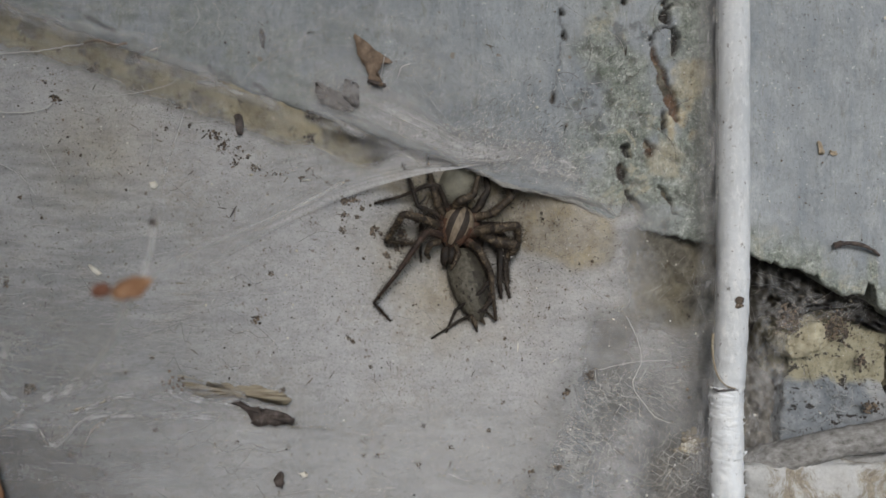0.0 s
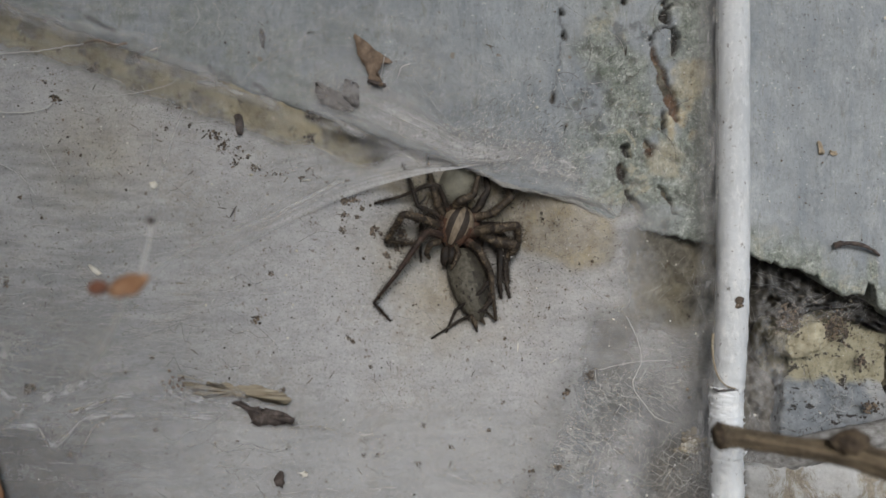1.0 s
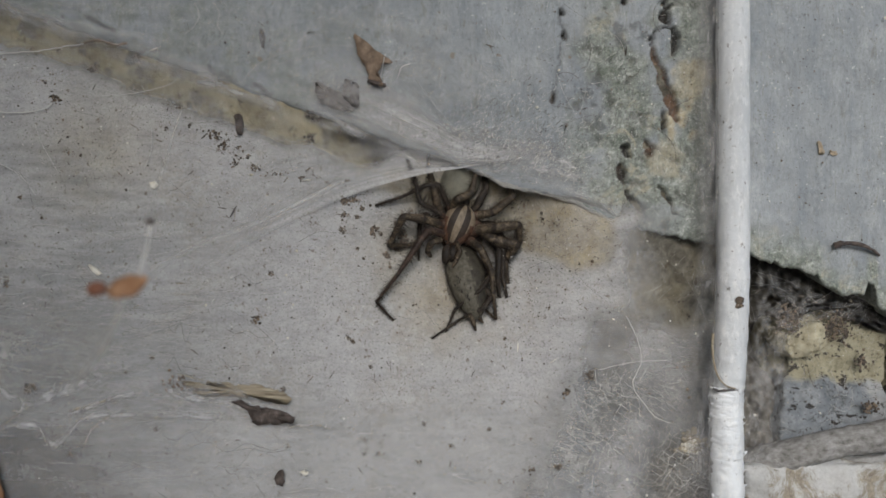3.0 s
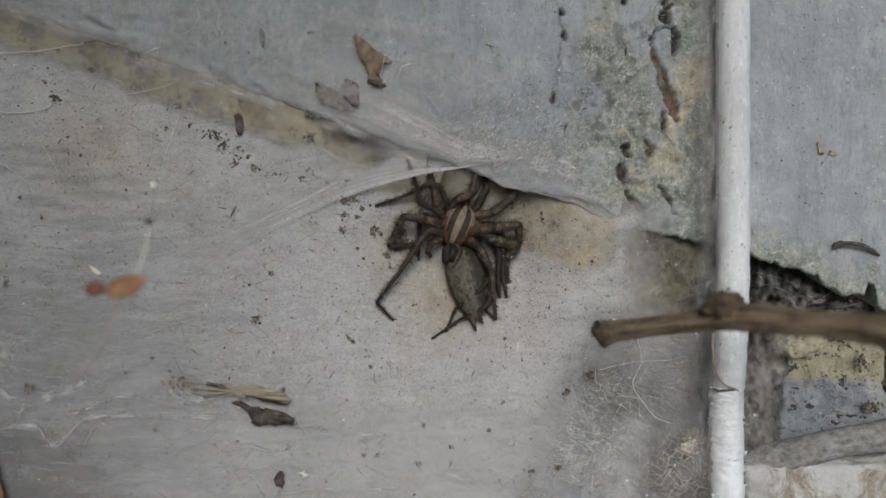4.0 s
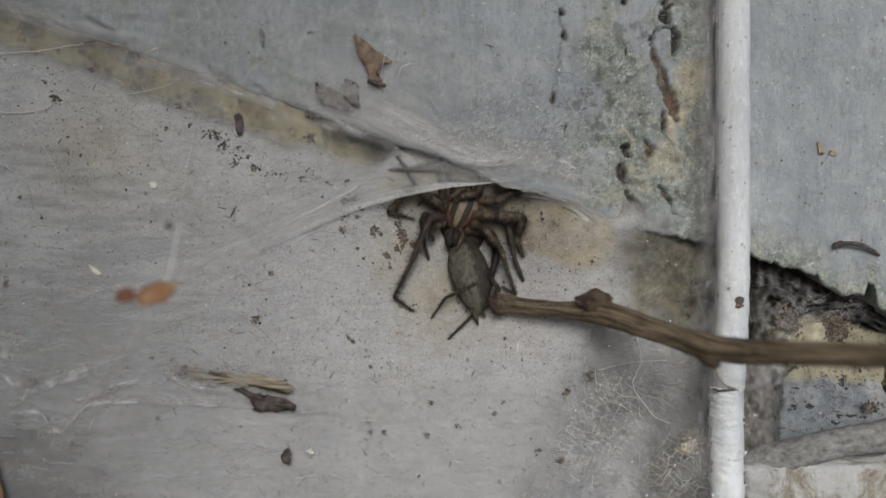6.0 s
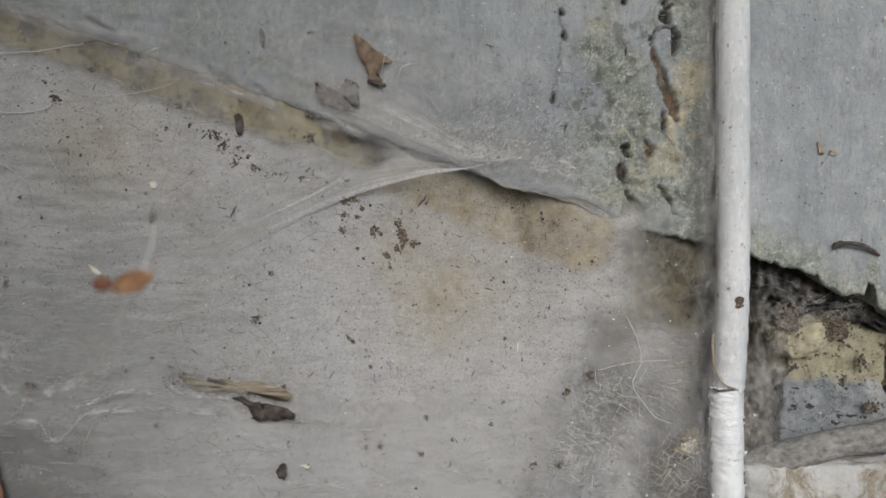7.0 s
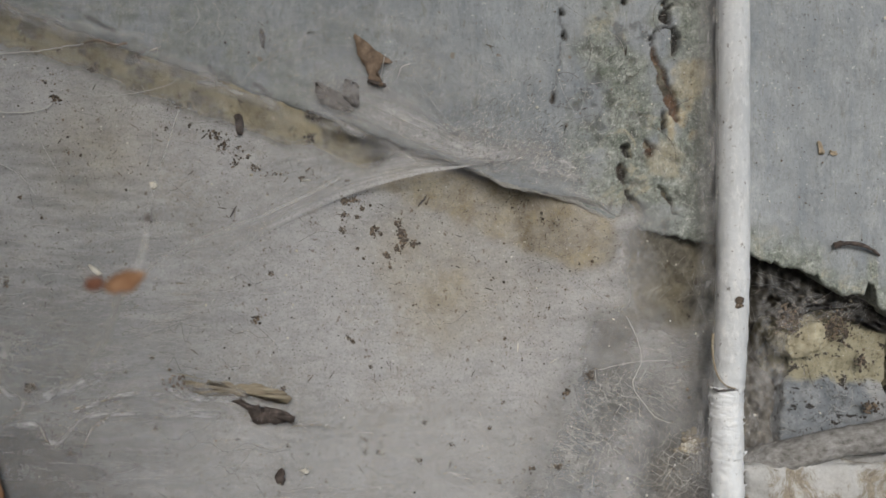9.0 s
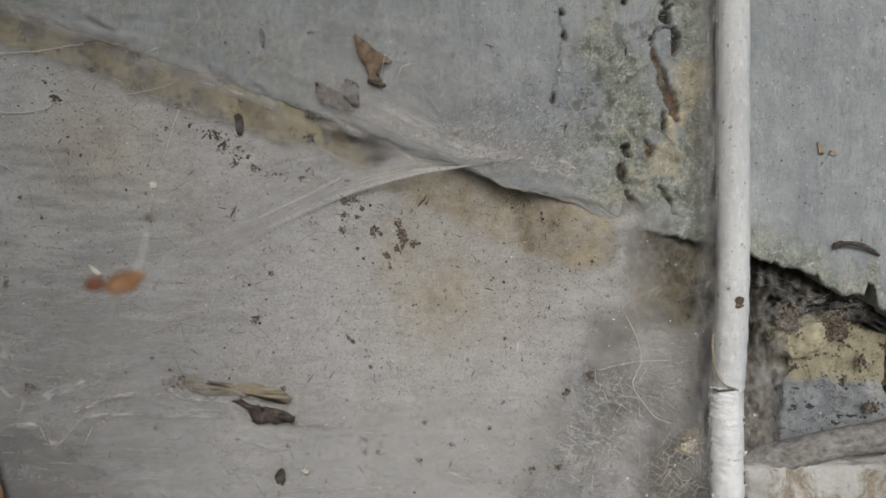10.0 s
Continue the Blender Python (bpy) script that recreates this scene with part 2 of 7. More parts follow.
M_RUST = plain("red-brown husk", ((0.3, (0.13, 0.05, 0.03)), (0.7, (0.22, 0.10, 0.06))), 400, 0.6)
M_GREYHUSK = plain("grey husk", ((0.3, (0.06, 0.056, 0.058)), (0.7, (0.15, 0.135, 0.13))), 700, 0.7)
M_PALEHUSK = plain("papery brown husk", ((0.3, (0.095, 0.085, 0.082)), (0.5, (0.15, 0.137, 0.132)), (0.7, (0.22, 0.205, 0.195))), 1100, 0.75)
M_DARKHUSK = plain("dark husk", ((0.3, (0.034, 0.027, 0.024)), (0.5, (0.07, 0.056, 0.05)), (0.7, (0.14, 0.112, 0.10))), 900, 0.75)
M_OCHRE = plain("ochre paint", ((0.3, (0.22, 0.175, 0.125)), (0.7, (0.36, 0.30, 0.225))), 1200, 0.8)
M_STRAW = plain("straw", ((0.3, (0.13, 0.10, 0.068)), (0.45, (0.25, 0.207, 0.148)), (0.6, (0.32, 0.275, 0.205)), (0.75, (0.43, 0.385, 0.305))), 700, 0.8, (0.35, 1, 2.5), 0.6)
M_BARK = bark()
M_BUD = plain("twig bud", ((0.3, (0.018, 0.013, 0.010)), (0.5, (0.06, 0.044, 0.03)), (0.75, (0.14, 0.105, 0.068))), 900, 0.85, strength=0.9, dist=0.0005)
def leg_skin(name, dark, mid, pale):
    """Leg with soft dark rings and fine mottling."""
    n = Nodes(name)
    c = n.ramp(n.noise(700, 5, 0.7), (0.34, dark), (0.52, mid), (0.72, pale))
    c = n.mix(n.ramp(n.noise(2000, 5, 0.8), (0.40, 0.9), (0.54, 0.0)), c, dark)
    c = n.mix(n.ramp(n.noise(1500, 3, 0.6), (0.58, 0.0), (0.66, 0.7)), c, pale)
    return n.finish(c, 0.6, n.noise(2400, 4, 0.7), 0.7, 0.0001)


M_LEG = leg_skin("spider leg", (0.014, 0.010, 0.007), (0.066, 0.049, 0.033), (0.20, 0.152, 0.102))
M_PALEHAIR = plain("pale leg hair", ((0.3, (0.10, 0.08, 0.06)), (0.7, (0.24, 0.195, 0.15))), 900, 0.5)
M_LEGRED = leg_skin("reddish spider leg", (0.016, 0.010, 0.008), (0.052, 0.032, 0.024), (0.115, 0.072, 0.054))
M_DARKLEG = leg_skin("dark spider leg", (0.009, 0.007, 0.006), (0.028, 0.021, 0.016), (0.075, 0.056, 0.042))
M_COXA = leg_skin("rusty leg base", (0.020, 0.011, 0.008), (0.065, 0.036, 0.024), (0.13, 0.08, 0.055))
M_STRIPE = plain("pale carapace band", ((0.3, (0.10, 0.076, 0.052)), (0.7, (0.225, 0.176, 0.125))), 1500, 0.5)
M_BAND = plain("dark carapace band", ((0.3, (0.014, 0.010, 0.008)), (0.7, (0.045, 0.031, 0.022))), 1500, 0.5)
M_HEAD = plain("rust head", ((0.3, (0.030, 0.016, 0.011)), (0.7, (0.125, 0.064, 0.042))), 1500, 0.45)
M_BELLY = plain("olive-grey abdomen", ((0.32, (0.042, 0.037, 0.028)), (0.5, (0.086, 0.078, 0.060)), (0.7, (0.135, 0.124, 0.097))), 1500, 0.65)
M_FLANK = plain("dark abdomen flank", ((0.3, (0.016, 0.014, 0.011)), (0.7, (0.06, 0.052, 0.038))), 900, 0.6)
M_PALEBELLY = plain("pale abdomen", ((0.3, (0.12, 0.115, 0.09)), (0.7, (0.22, 0.21, 0.17))), 600, 0.65)
M_BLACK = plain("black hair", ((0.3, (0.010, 0.008, 0.007)), (0.7, (0.03, 0.022, 0.017))), 900, 0.5)


# ---- mesh helpers ----
def hash2(ix, iy, seed):
    h = (ix * 374761393 + iy * 668265263 + seed * 974634777) & 0xFFFFFFFF
    h = ((h ^ (h >> 13)) * 1274126177) & 0xFFFFFFFF
    return ((h ^ (h >> 16)) & 0xFFFF) / 65535.0


def vnoise(x, y, seed=0):
    x, y = np.asarray(x, float), np.asarray(y, float)
    ix, iy = np.floor(x).astype(np.int64), np.floor(y).astype(np.int64)
    fx, fy = x - ix, y - iy
    fx, fy = fx * fx * (3 - 2 * fx), fy * fy * (3 - 2 * fy)
    a, b = hash2(ix, iy, seed), hash2(ix + 1, iy, seed)
    c, d = hash2(ix, iy + 1, seed), hash2(ix + 1, iy + 1, seed)
    return (a + (b - a) * fx) * (1 - fy) + (c + (d - c) * fx) * fy


def fbm(x, y, seed=0, octaves=4):
    v, amp, tot = 0, 1.0, 0
    for k in range(octaves):
        v = v + amp * vnoise(x * 2 ** k, y * 2 ** k, seed + 17 * k)
        tot += amp
        amp *= 0.55
    return v / tot - 0.5


def smooth(a, b, v):
    t = np.clip((np.asarray(v, float) - a) / (b - a), 0, 1)
    return t * t * (3 - 2 * t)


def near(x, z, pts):
    """Distance from the points (x, z) to a broken line."""
    best = np.full(np.shape(x), 1e9)
    for (ax, az), (bx, bz) in zip(pts, pts[1:]):
        dx, dz = bx - ax, bz - az
        t = np.clip(((x - ax) * dx + (z - az) * dz) / (dx * dx + dz * dz), 0, 1)
        best = np.minimum(best, np.hypot(x - ax - t * dx, z - az - t * dz))
    return best


def spot(x, z, c, r, soft=0.6):
    return 1 - smooth(r * (1 - soft), r, np.hypot(x - c[0], z - c[1]))


def mesh_of(name, verts, faces, material, origin=(0, 0, 0)):
    """A mesh from points in millimetres about origin, as metres."""
    me = bpy.data.meshes.new(name)
    me.from_pydata([((v[0] - origin[0]) * 0.001, (v[1] - origin[1]) * 0.001, (v[2] - origin[2]) * 0.001) for v in verts], [], faces)
    for m in material if isinstance(material, (list, tuple)) else (material,):
        me.materials.append(m)
    me.polygons.foreach_set("use_smooth", [True] * len(me.polygons))
    return me


def thing(name, me, label, category="", group="", kind="", origin=(0, 0, 0)):
    ob = new(name, me)
    ob.location = M(origin)
    return tagged(ob, label, category, group, kind)


def part(name, me, parent, label=""):
    """A mesh as a part of a thing, in the thing's own space."""
    ob = new(name, me)
    ob.parent = parent
    return tagged(ob, label)


def field(name, xs, zs, height, material, wear=None, skin=None):
    """A relief over the wall: y = height(x, z), with the masks wear(x, z) as a colour attribute.
    xs and zs are rows of a grid in millimetres, or arrays of the grid itself."""
    if np.ndim(xs) == 1:
        xs, zs = np.meshgrid(xs, zs)
    ys = height(xs, zs)
    nv, nu = xs.shape
    co = np.stack([xs, ys, zs], -1).reshape(-1, 3) * 0.001
    i = np.arange(nv * nu).reshape(nv, nu)
    q = np.stack([i[:-1, :-1], i[:-1, 1:], i[1:, 1:], i[1:, :-1]], -1).reshape(-1, 4)
    me = bpy.data.meshes.new(name)
    me.vertices.add(len(co))
    me.vertices.foreach_set("co", co.ravel())
    me.loops.add(q.size)
    me.loops.foreach_set("vertex_index", q.ravel().astype(np.int32))
    me.polygons.add(len(q))
    me.polygons.foreach_set("loop_start", np.arange(0, q.size, 4, dtype=np.int32))
    me.polygons.foreach_set("use_smooth", np.ones(len(q), bool))
    me.update(calc_edges=True)
    me.materials.append(material)
    if wear is not None:
        at = me.color_attributes.new("wear", "FLOAT_COLOR", "POINT")
        rgb = np.ones((nv, nu, 4))
        for k, w in enumerate(wear(xs, zs)):
            rgb[..., k] = np.clip(w, 0, 1)
        at.data.foreach_set("color", rgb.ravel())
    return me


def tube_data(pts, radii, sides=8, flat=1.0, wob=0.0, seed=0):
    """Points and faces of a closed tube along pts (mm)."""
    pts = [Vector(p) for p in pts]
    rng = random.Random(seed)
    vs, fs = [], []
    up = Vector((0.13, -1, 0.21)).normalized()
    n = len(pts)
    for i, p in enumerate(pts):
        d = (pts[min(i + 1, n - 1)] - pts[max(i - 1, 0)]).normalized()
        a = d.cross(up).normalized()
        b = a.cross(d).normalized()
        r = radii[i] if isinstance(radii, (list, tuple)) else radii
        for k in range(sides):
            t = 2 * math.pi * k / sides
            w = r * (1 + wob * rng.uniform(-1, 1))
            vs.append(p + a * math.cos(t) * w + b * math.sin(t) * w * flat)
    for i in range(n - 1):
        for k in range(sides):
            k2 = (k + 1) % sides
            fs.append((i * sides + k, i * sides + k2, (i + 1) * sides + k2, (i + 1) * sides + k))
    fs.append(tuple(reversed(range(sides))))
    fs.append(tuple((n - 1) * sides + k for k in range(sides)))
    return vs, fs


class Soup:
    """Gathers pieces into one mesh, with a material index for each face."""

    def __init__(self):
        self.v, self.f, self.m = [], [], []

    def add(self, data, mat=0):
        o = len(self.v)
        self.v += list(data[0])
        self.f += [tuple(i + o for i in f) for f in data[1]]
        self.m += [mat] * len(data[1])
        return self

    def mesh(self, name, materials, origin=(0, 0, 0)):
        me = mesh_of(name, self.v, self.f, materials, origin)
        me.polygons.foreach_set("material_index", self.m)
        return me


def bend(pts, steps=6):
    """A smooth line through pts."""
    pts = [Vector(p) for p in pts]
    out = []
    for i in range(len(pts) - 1):
        p0, p1, p2, p3 = pts[max(i - 1, 0)], pts[i], pts[i + 1], pts[min(i + 2, len(pts) - 1)]
        for k in range(steps):
            t = k / steps
            out.append(0.5 * (2 * p1 + (p2 - p0) * t + (2 * p0 - 5 * p1 + 4 * p2 - p3) * t * t + (3 * p1 - p0 - 3 * p2 + p3) * t ** 3))
    out.append(pts[-1])
    return out


def lerp(a, b, n):
    return [a + (b - a) * i / (n - 1) for i in range(n)]


def egg(c, ax, long, wide, deep, nu=20, nv=14, taper=0.0, squash=0.0):
    """An egg about c with its long way along ax (in the plane of the wall), deep towards the viewer."""
    ax = Vector(ax).normalized()
    side = Vector((0, 1, 0)).cross(ax).normalized()
    out = ax.cross(side).normalized()
    c = Vector(c)
    vs, fs = [], []
    for i in range(nv + 1):
        t = math.pi * i / nv
        r = math.sin(t) * (1 - taper * math.cos(t))
        for k in range(nu):
            a = 2 * math.pi * k / nu
            vs.append(c - ax * long * math.cos(t) + side * wide * r * math.cos(a) + out * deep * r * math.sin(a))
    for i in range(nv):
        for k in range(nu):
            k2 = (k + 1) % nu
            fs.append((i * nu + k, i * nu + k2, (i + 1) * nu + k2, (i + 1) * nu + k))
    return vs, fs


def crumb(c, r, rng, squash=0.6):
    """A small uneven lump."""
    g = 1.618
    base = [(-1, g, 0), (1, g, 0), (-1, -g, 0), (1, -g, 0), (0, -1, g), (0, 1, g), (0, -1, -g), (0, 1, -g), (g, 0, -1), (g, 0, 1), (-g, 0, -1), (-g, 0, 1)]
    tri = [(0, 11, 5), (0, 5, 1), (0, 1, 7), (0, 7, 10), (0, 10, 11), (1, 5, 9), (5, 11, 4), (11, 10, 2), (10, 7, 6), (7, 1, 8), (3, 9, 4), (3, 4, 2), (3, 2, 6), (3, 6, 8), (3, 8, 9), (4, 9, 5), (2, 4, 11), (6, 2, 10), (8, 6, 7), (9, 8, 1)]
    turn = Euler((rng.uniform(0, 6), rng.uniform(0, 6), rng.uniform(0, 6))).to_matrix()
    vs = []
    for b in base:
        v = turn @ Vector(b).normalized() * r * rng.uniform(0.65, 1.25)
        v.y *= squash
        vs.append(Vector(c) + v)
    return vs, tri


def flake(outline, y, thick=0.25, curl=0.0, rows=1):
    """A thin curled flake with the outline (x, z) at depth y."""
    cx = sum(p[0] for p in outline) / len(outline)
    cz = sum(p[1] for p in outline) / len(outline)
    size = max(math.hypot(p[0] - cx, p[1] - cz) for p in outline)
    vs, fs = [], []
    n = len(outline)
    for face in (-thick / 2, thick / 2):
        for f in (1.0, 0.55):
            for x, z in outline:
                px, pz = cx + (x - cx) * f, cz + (z - cz) * f
                vs.append(Vector((px, y + face - curl * (f * math.hypot(x - cx, z - cz) / size) ** 2, pz)))
        vs.append(Vector((cx, y + face, cz)))
    h = 2 * n + 1
    for o, flip in ((0, False), (h, True)):
        for k in range(n):
            k2 = (k + 1) % n
            a = [(o + k, o + k2, o + n + k2, o + n + k), (o + n + k, o + n + k2, o + 2 * n)]
            fs += [tuple(reversed(f)) for f in a] if flip else a
    for k in range(n):
        k2 = (k + 1) % n
        fs.append((k, h + k, h + k2, k2))
    return vs, fs


# ---- the walls ----
fine_x = np.concatenate([np.linspace(-600, -85, 24)[:-1], np.arange(-85, 85, 0.3), np.linspace(85, 600, 24)])
EDGE = [(-600, 190), (-91.8, 45.39), (-66.4, 37.18), (-56.23, 32.94), (-41.84, 27.86), (-28.29, 23.37), (-13.89, 18.55), (-3.73, 14.65), (3.9, 11.86), (8.98, 9.65), (14.91, 8.3), (19.99, 7.11), (25.07, 4.49), (31, 2.63),
        (40.31, 0.59), (46.24, -0.68), (52.17, -2.79), (55.98, -4.15), (57.67, -6.01), (60.64, -7.2), (63.18, -6.52), (63.77, -5), (64.87, -5.25), (65.29, -8.81), (69.11, -11.35), (86.04, -17.7), (600, -230)]


def edge_z(x):
    z = np.interp(x, [p[0] for p in EDGE], [p[1] for p in EDGE])
    right = smooth(20, 45, x)
    return z + fbm(x * 0.35, x * 0, 5, 4) * (0.9 + 1.2 * right) + fbm(x * 1.3, x * 0, 6, 3) * 1.3 * right


FISSURE = [(31.17, 30.15, 0.25), (31.84, 28.63, 0.38), (32.44, 27.02, 0.42), (32.86, 25.32, 0.51), (33.54, 23.8, 0.64), (34.21, 22.27, 0.76), (34.72, 20.75, 0.68), (35.06, 19.39, 0.34)]
HOLES = [[(31.0, 30.74, 0.17), (31.34, 31.76, 0.21), (32.18, 32.77, 0.17), (33.37, 33.37, 0.21), (34.38, 32.94, 0.34), (34.89, 31.76, 0.68), (34.72, 30.4, 0.51), (34.55, 29.13, 0.21)], [(33.2, 20.58, 0.21), (33.37, 19.56, 0.34), (33.11, 18.38, 0.42), (32.86, 17.53, 0.21)],
         [(27.44, 8.72, 0.25), (28.03, 7.71, 0.47), (28.79, 6.86, 0.51), (29.47, 5.84, 0.25), (30.15, 4.66, 0.17)], [(32.52, 9.57, 0.13), (33.2, 8.38, 0.25), (33.96, 7.2, 0.21), (34.89, 5.34, 0.08)], [(26.85, 12.96, 0.25), (26.76, 12.11, 0.68), (26.93, 11.09, 0.76), (27.27, 10.08, 0.34)],
         [(26.59, 15.5, 0.25), (27.27, 15.16, 0.51), (27.78, 14.31, 0.34)], [(33.2, 37.35, 0.34), (33.54, 36.5, 0.51), (33.2, 35.65, 0.17), (32.86, 34.98, 0.68), (33.54, 34.55, 0.68), (33.88, 33.96, 0.17)], [(27.27, 37.35, 0.42), (27.61, 36.84, 0.34)],
         [(17.78, 35.99, 0.25), (17.87, 35.48, 0.47), (18.12, 35.15, 0.17)], [(18.12, 32.61, 0.34), (18.04, 32.1, 0.55), (18.46, 31.59, 0.25)], [(16.43, 23.12, 0.25), (16.35, 22.44, 0.42), (16.51, 21.77, 0.17)]]
RUST_PIT = [(30.66, 15.84, 0.34), (31.08, 15.16, 0.76), (30.83, 14.14, 0.42)]
CRACK = [(p[0], p[1]) for p in FISSURE]
THIN = [(16.94, 37.35), (17.95, 32.27), (17.45, 28.03), (16.51, 22.78), (16.26, 17.87), (15.92, 12.79)]


def vein(x, z, line):
    """How far a point lies inside a fissure, given as (x, z, half width) along its way."""
    best = np.full(np.shape(x), -1e9)
    for (ax, az, aw), (bx, bz, bw) in zip(line, line[1:]):
        dx, dz = bx - ax, bz - az
        t = np.clip(((x - ax) * dx + (z - az) * dz) / (dx * dx + dz * dz), 0, 1)
        best = np.maximum(best, aw + (bw - aw) * t - np.hypot(x - ax - t * dx, z - az - t * dz))
    return best


def torn_edge(x, z):
    return x + fbm(x * 0.9, z * 0.9, 14, 3) * 1.1, z + fbm(x * 0.9, z * 0.9, 15, 3) * 1.1


def rusty(x, z):
    wx, wz = torn_edge(x, z)
    return smooth(-0.15, 0.12, np.maximum(vein(wx, wz, FISSURE), vein(wx, wz, RUST_PIT)))


def holes(x, z):
    wx, wz = torn_edge(x, z)
    d = np.full(np.shape(x), -1e9)
    for line in HOLES:
        d = np.maximum(d, vein(wx, wz, line))
    return smooth(-0.12, 0.15, d)


def crack_width(x, z):
    return np.maximum(rusty(x, z) * 0.8, holes(x, z))


def crumbly(x, z):
    left = smooth(16.18, 23.37, x + fbm(x * 0.15, z * 0.15, 21) * 9)
    return left * (1 - smooth(39.04, 41.58, x)) * (1 - 0.2 * smooth(10, 40, z - 16.18))


def wall_height(x, z):
    s = z - edge_z(x)
    r = 0.6 - 0.15 * smooth(-28, 0, x)
    k = np.clip(1 - np.clip(s, 0, None) / (r * (1 + 2.0 * (1 - smooth(-28, 0, x)))), 0, 1)
    lip = r * (1 - np.sqrt(1 - k * k))
    c = crumbly(x, z)
    rough = fbm(x * 0.18, z * 0.18, 1) * 0.8 + fbm(x * 0.9, z * 0.9, 2) * (0.12 + 0.42 * c)
    deep = crack_width(x, z) * 1.5 + (1 - smooth(0.1, 0.4, near(x + fbm(x, z, 19) * 1.0, z, THIN))) * 0.25
    return lip + rough + deep * c.clip(0.6, 1)


def wall_wear(x, z):
    s = z - edge_z(x)
    c = crumbly(x, z)
    rim = (1 - smooth(1.0, 6.5, s + fbm(x * 0.4, z * 0.4, 33) * 6)) * smooth(15, 40, x)
    moss = np.maximum(c * np.maximum(smooth(-0.22, 0.08, fbm(x * 0.22, z * 0.22, 12)), 0.85 * smooth(33.96, 36.5, x)), rim * 0.95)
    moss = np.maximum(moss, 0.55 * (1 - smooth(3, 24, s + fbm(x * 0.1, z * 0.1, 34) * 14)) * smooth(5, -20, x) * smooth(-0.2, 0.15, fbm(x * 0.25, z * 0.25, 35)))
    side = (1 - smooth(1.0, 3.0, np.abs(near(x, z, CRACK) - 1.5))) * smooth(0.02, 0.18, fbm(x * 0.5, z * 0.3, 41))
    ochre = np.maximum(side * smooth(32.27, 34.38, x) * (1 - smooth(39.46, 41.16, x)), np.maximum(np.maximum(spot(x + fbm(x * 0.5, z * 0.5, 16) * 6, z + fbm(x * 0.4, z * 0.4, 26) * 6, (33.37, 13.21), 4.2), 1.3 * spot(x + fbm(x * 0.5, z * 0.5, 27) * 5, z + fbm(x * 0.5, z * 0.5, 28) * 7, (37.43, 25.07), 3.6)), spot(x + fbm(x * 0.6, z * 0.6, 17) * 6, z + fbm(x * 0.5, z * 0.5, 18) * 8, (36.08, 24.64), 3.0)) * 0.55)
    dirt = np.maximum(holes(x, z), (1 - smooth(0.06, 0.28, near(x + fbm(x, z, 19) * 1.0, z, THIN))) * 0.5 * smooth(-0.1, 0.1, fbm(x * 0.5, z * 0.5, 20)))
    for line in ([(-53.69, 34.81), (-44.38, 30.4), (-38.02, 28.2)], [(-40.99, 29.22), (-34.64, 27.02), (-28.29, 24.47)], [(-32.52, 26.51), (-22.36, 21.93), (-15.58, 19.22)]):
        dirt = np.maximum(dirt, (1 - smooth(0.1, 0.6, near(x, z + fbm(x * 0.5, z * 0.5, 24) * 1.2, line))) * 0.75 * smooth(-0.08, 0.12, fbm(x * 0.4, z * 0.4, 25)))
    green = c * smooth(0.1, 0.22, fbm(x * 0.6, z * 0.6, 77)) * 0.5
    # uneven darker strip of wall next to the cable
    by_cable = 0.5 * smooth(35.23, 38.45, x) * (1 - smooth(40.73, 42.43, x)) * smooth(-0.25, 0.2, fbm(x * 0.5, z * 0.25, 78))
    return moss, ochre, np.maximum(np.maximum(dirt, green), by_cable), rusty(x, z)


def build_wall_upper():
    up = np.concatenate([[-6.0, -5.0, -3.0, -1.0], np.arange(0, 66, 0.3), np.linspace(67, 80, 14)])
    xs = np.tile(fine_x, (len(up), 1))
    e = edge_z(fine_x)
    zs = e[None, :] + np.minimum(np.maximum(up, 0), 66)[:, None]
    rest = (np.maximum(up - 66, 0) / 14)[:, None]
    zs = zs + (342 - zs) * rest
    back = np.maximum(-up, 0)[:, None]

    def height(x, z):
        y = wall_height(x, z)
        y[:4] = 0.6 - 0.15 * smooth(-28, 0, x[:4]) + back[:4] + fbm(x[:4] * 0.6, back[:4] * 0.6, 8) * 0.6
        return y

    zs[:4] += 0.25 * back[:4]
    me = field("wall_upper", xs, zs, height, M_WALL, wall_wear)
    return thing("wall_upper", me, "blue-grey painted plaster wall face with a ragged lower edge", kind="structure")


def sheet_height(x, z):
    s = edge_z(x) - z
    y = 0.45 - 0.09 * np.clip(s, 0, 80) + 1.5 * smooth(-28, 5, x) - 2.2 * smooth(11.13, 19.97, x)
    y = y + 4.5 * np.exp(-((x - 5.98) / 16) ** 2 - ((z - 1) / 11) ** 2)
    y = y + 0.6 * smooth(-2.21, 16.2, x) * (1 - smooth(2, 17, s)) * (1 - smooth(24.49, 29.09, x))
    y = y + 6 * smooth(-5.89, 4.23, x) * (1 - smooth(-5, 0.5, s)) * (1 - smooth(23.57, 28.17, x))
    y = y - 3.0 * smooth(-20, -70, x) * smooth(10, 35, s)
    y = y - 1.5 * smooth(9.37, 15.55, x) * (1 - smooth(3, 14, s))
    return y + fbm(x * 0.09, z * 0.12, 71) * 1.0 * smooth(0, 8, s) + fbm(x * 0.35, z * 0.6, 72) * 0.12


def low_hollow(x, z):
    """The hollow behind the thin web, low at the left; its shade is also put into the colour."""
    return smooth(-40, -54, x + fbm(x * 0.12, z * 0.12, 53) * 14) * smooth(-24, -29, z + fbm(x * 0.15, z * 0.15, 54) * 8)


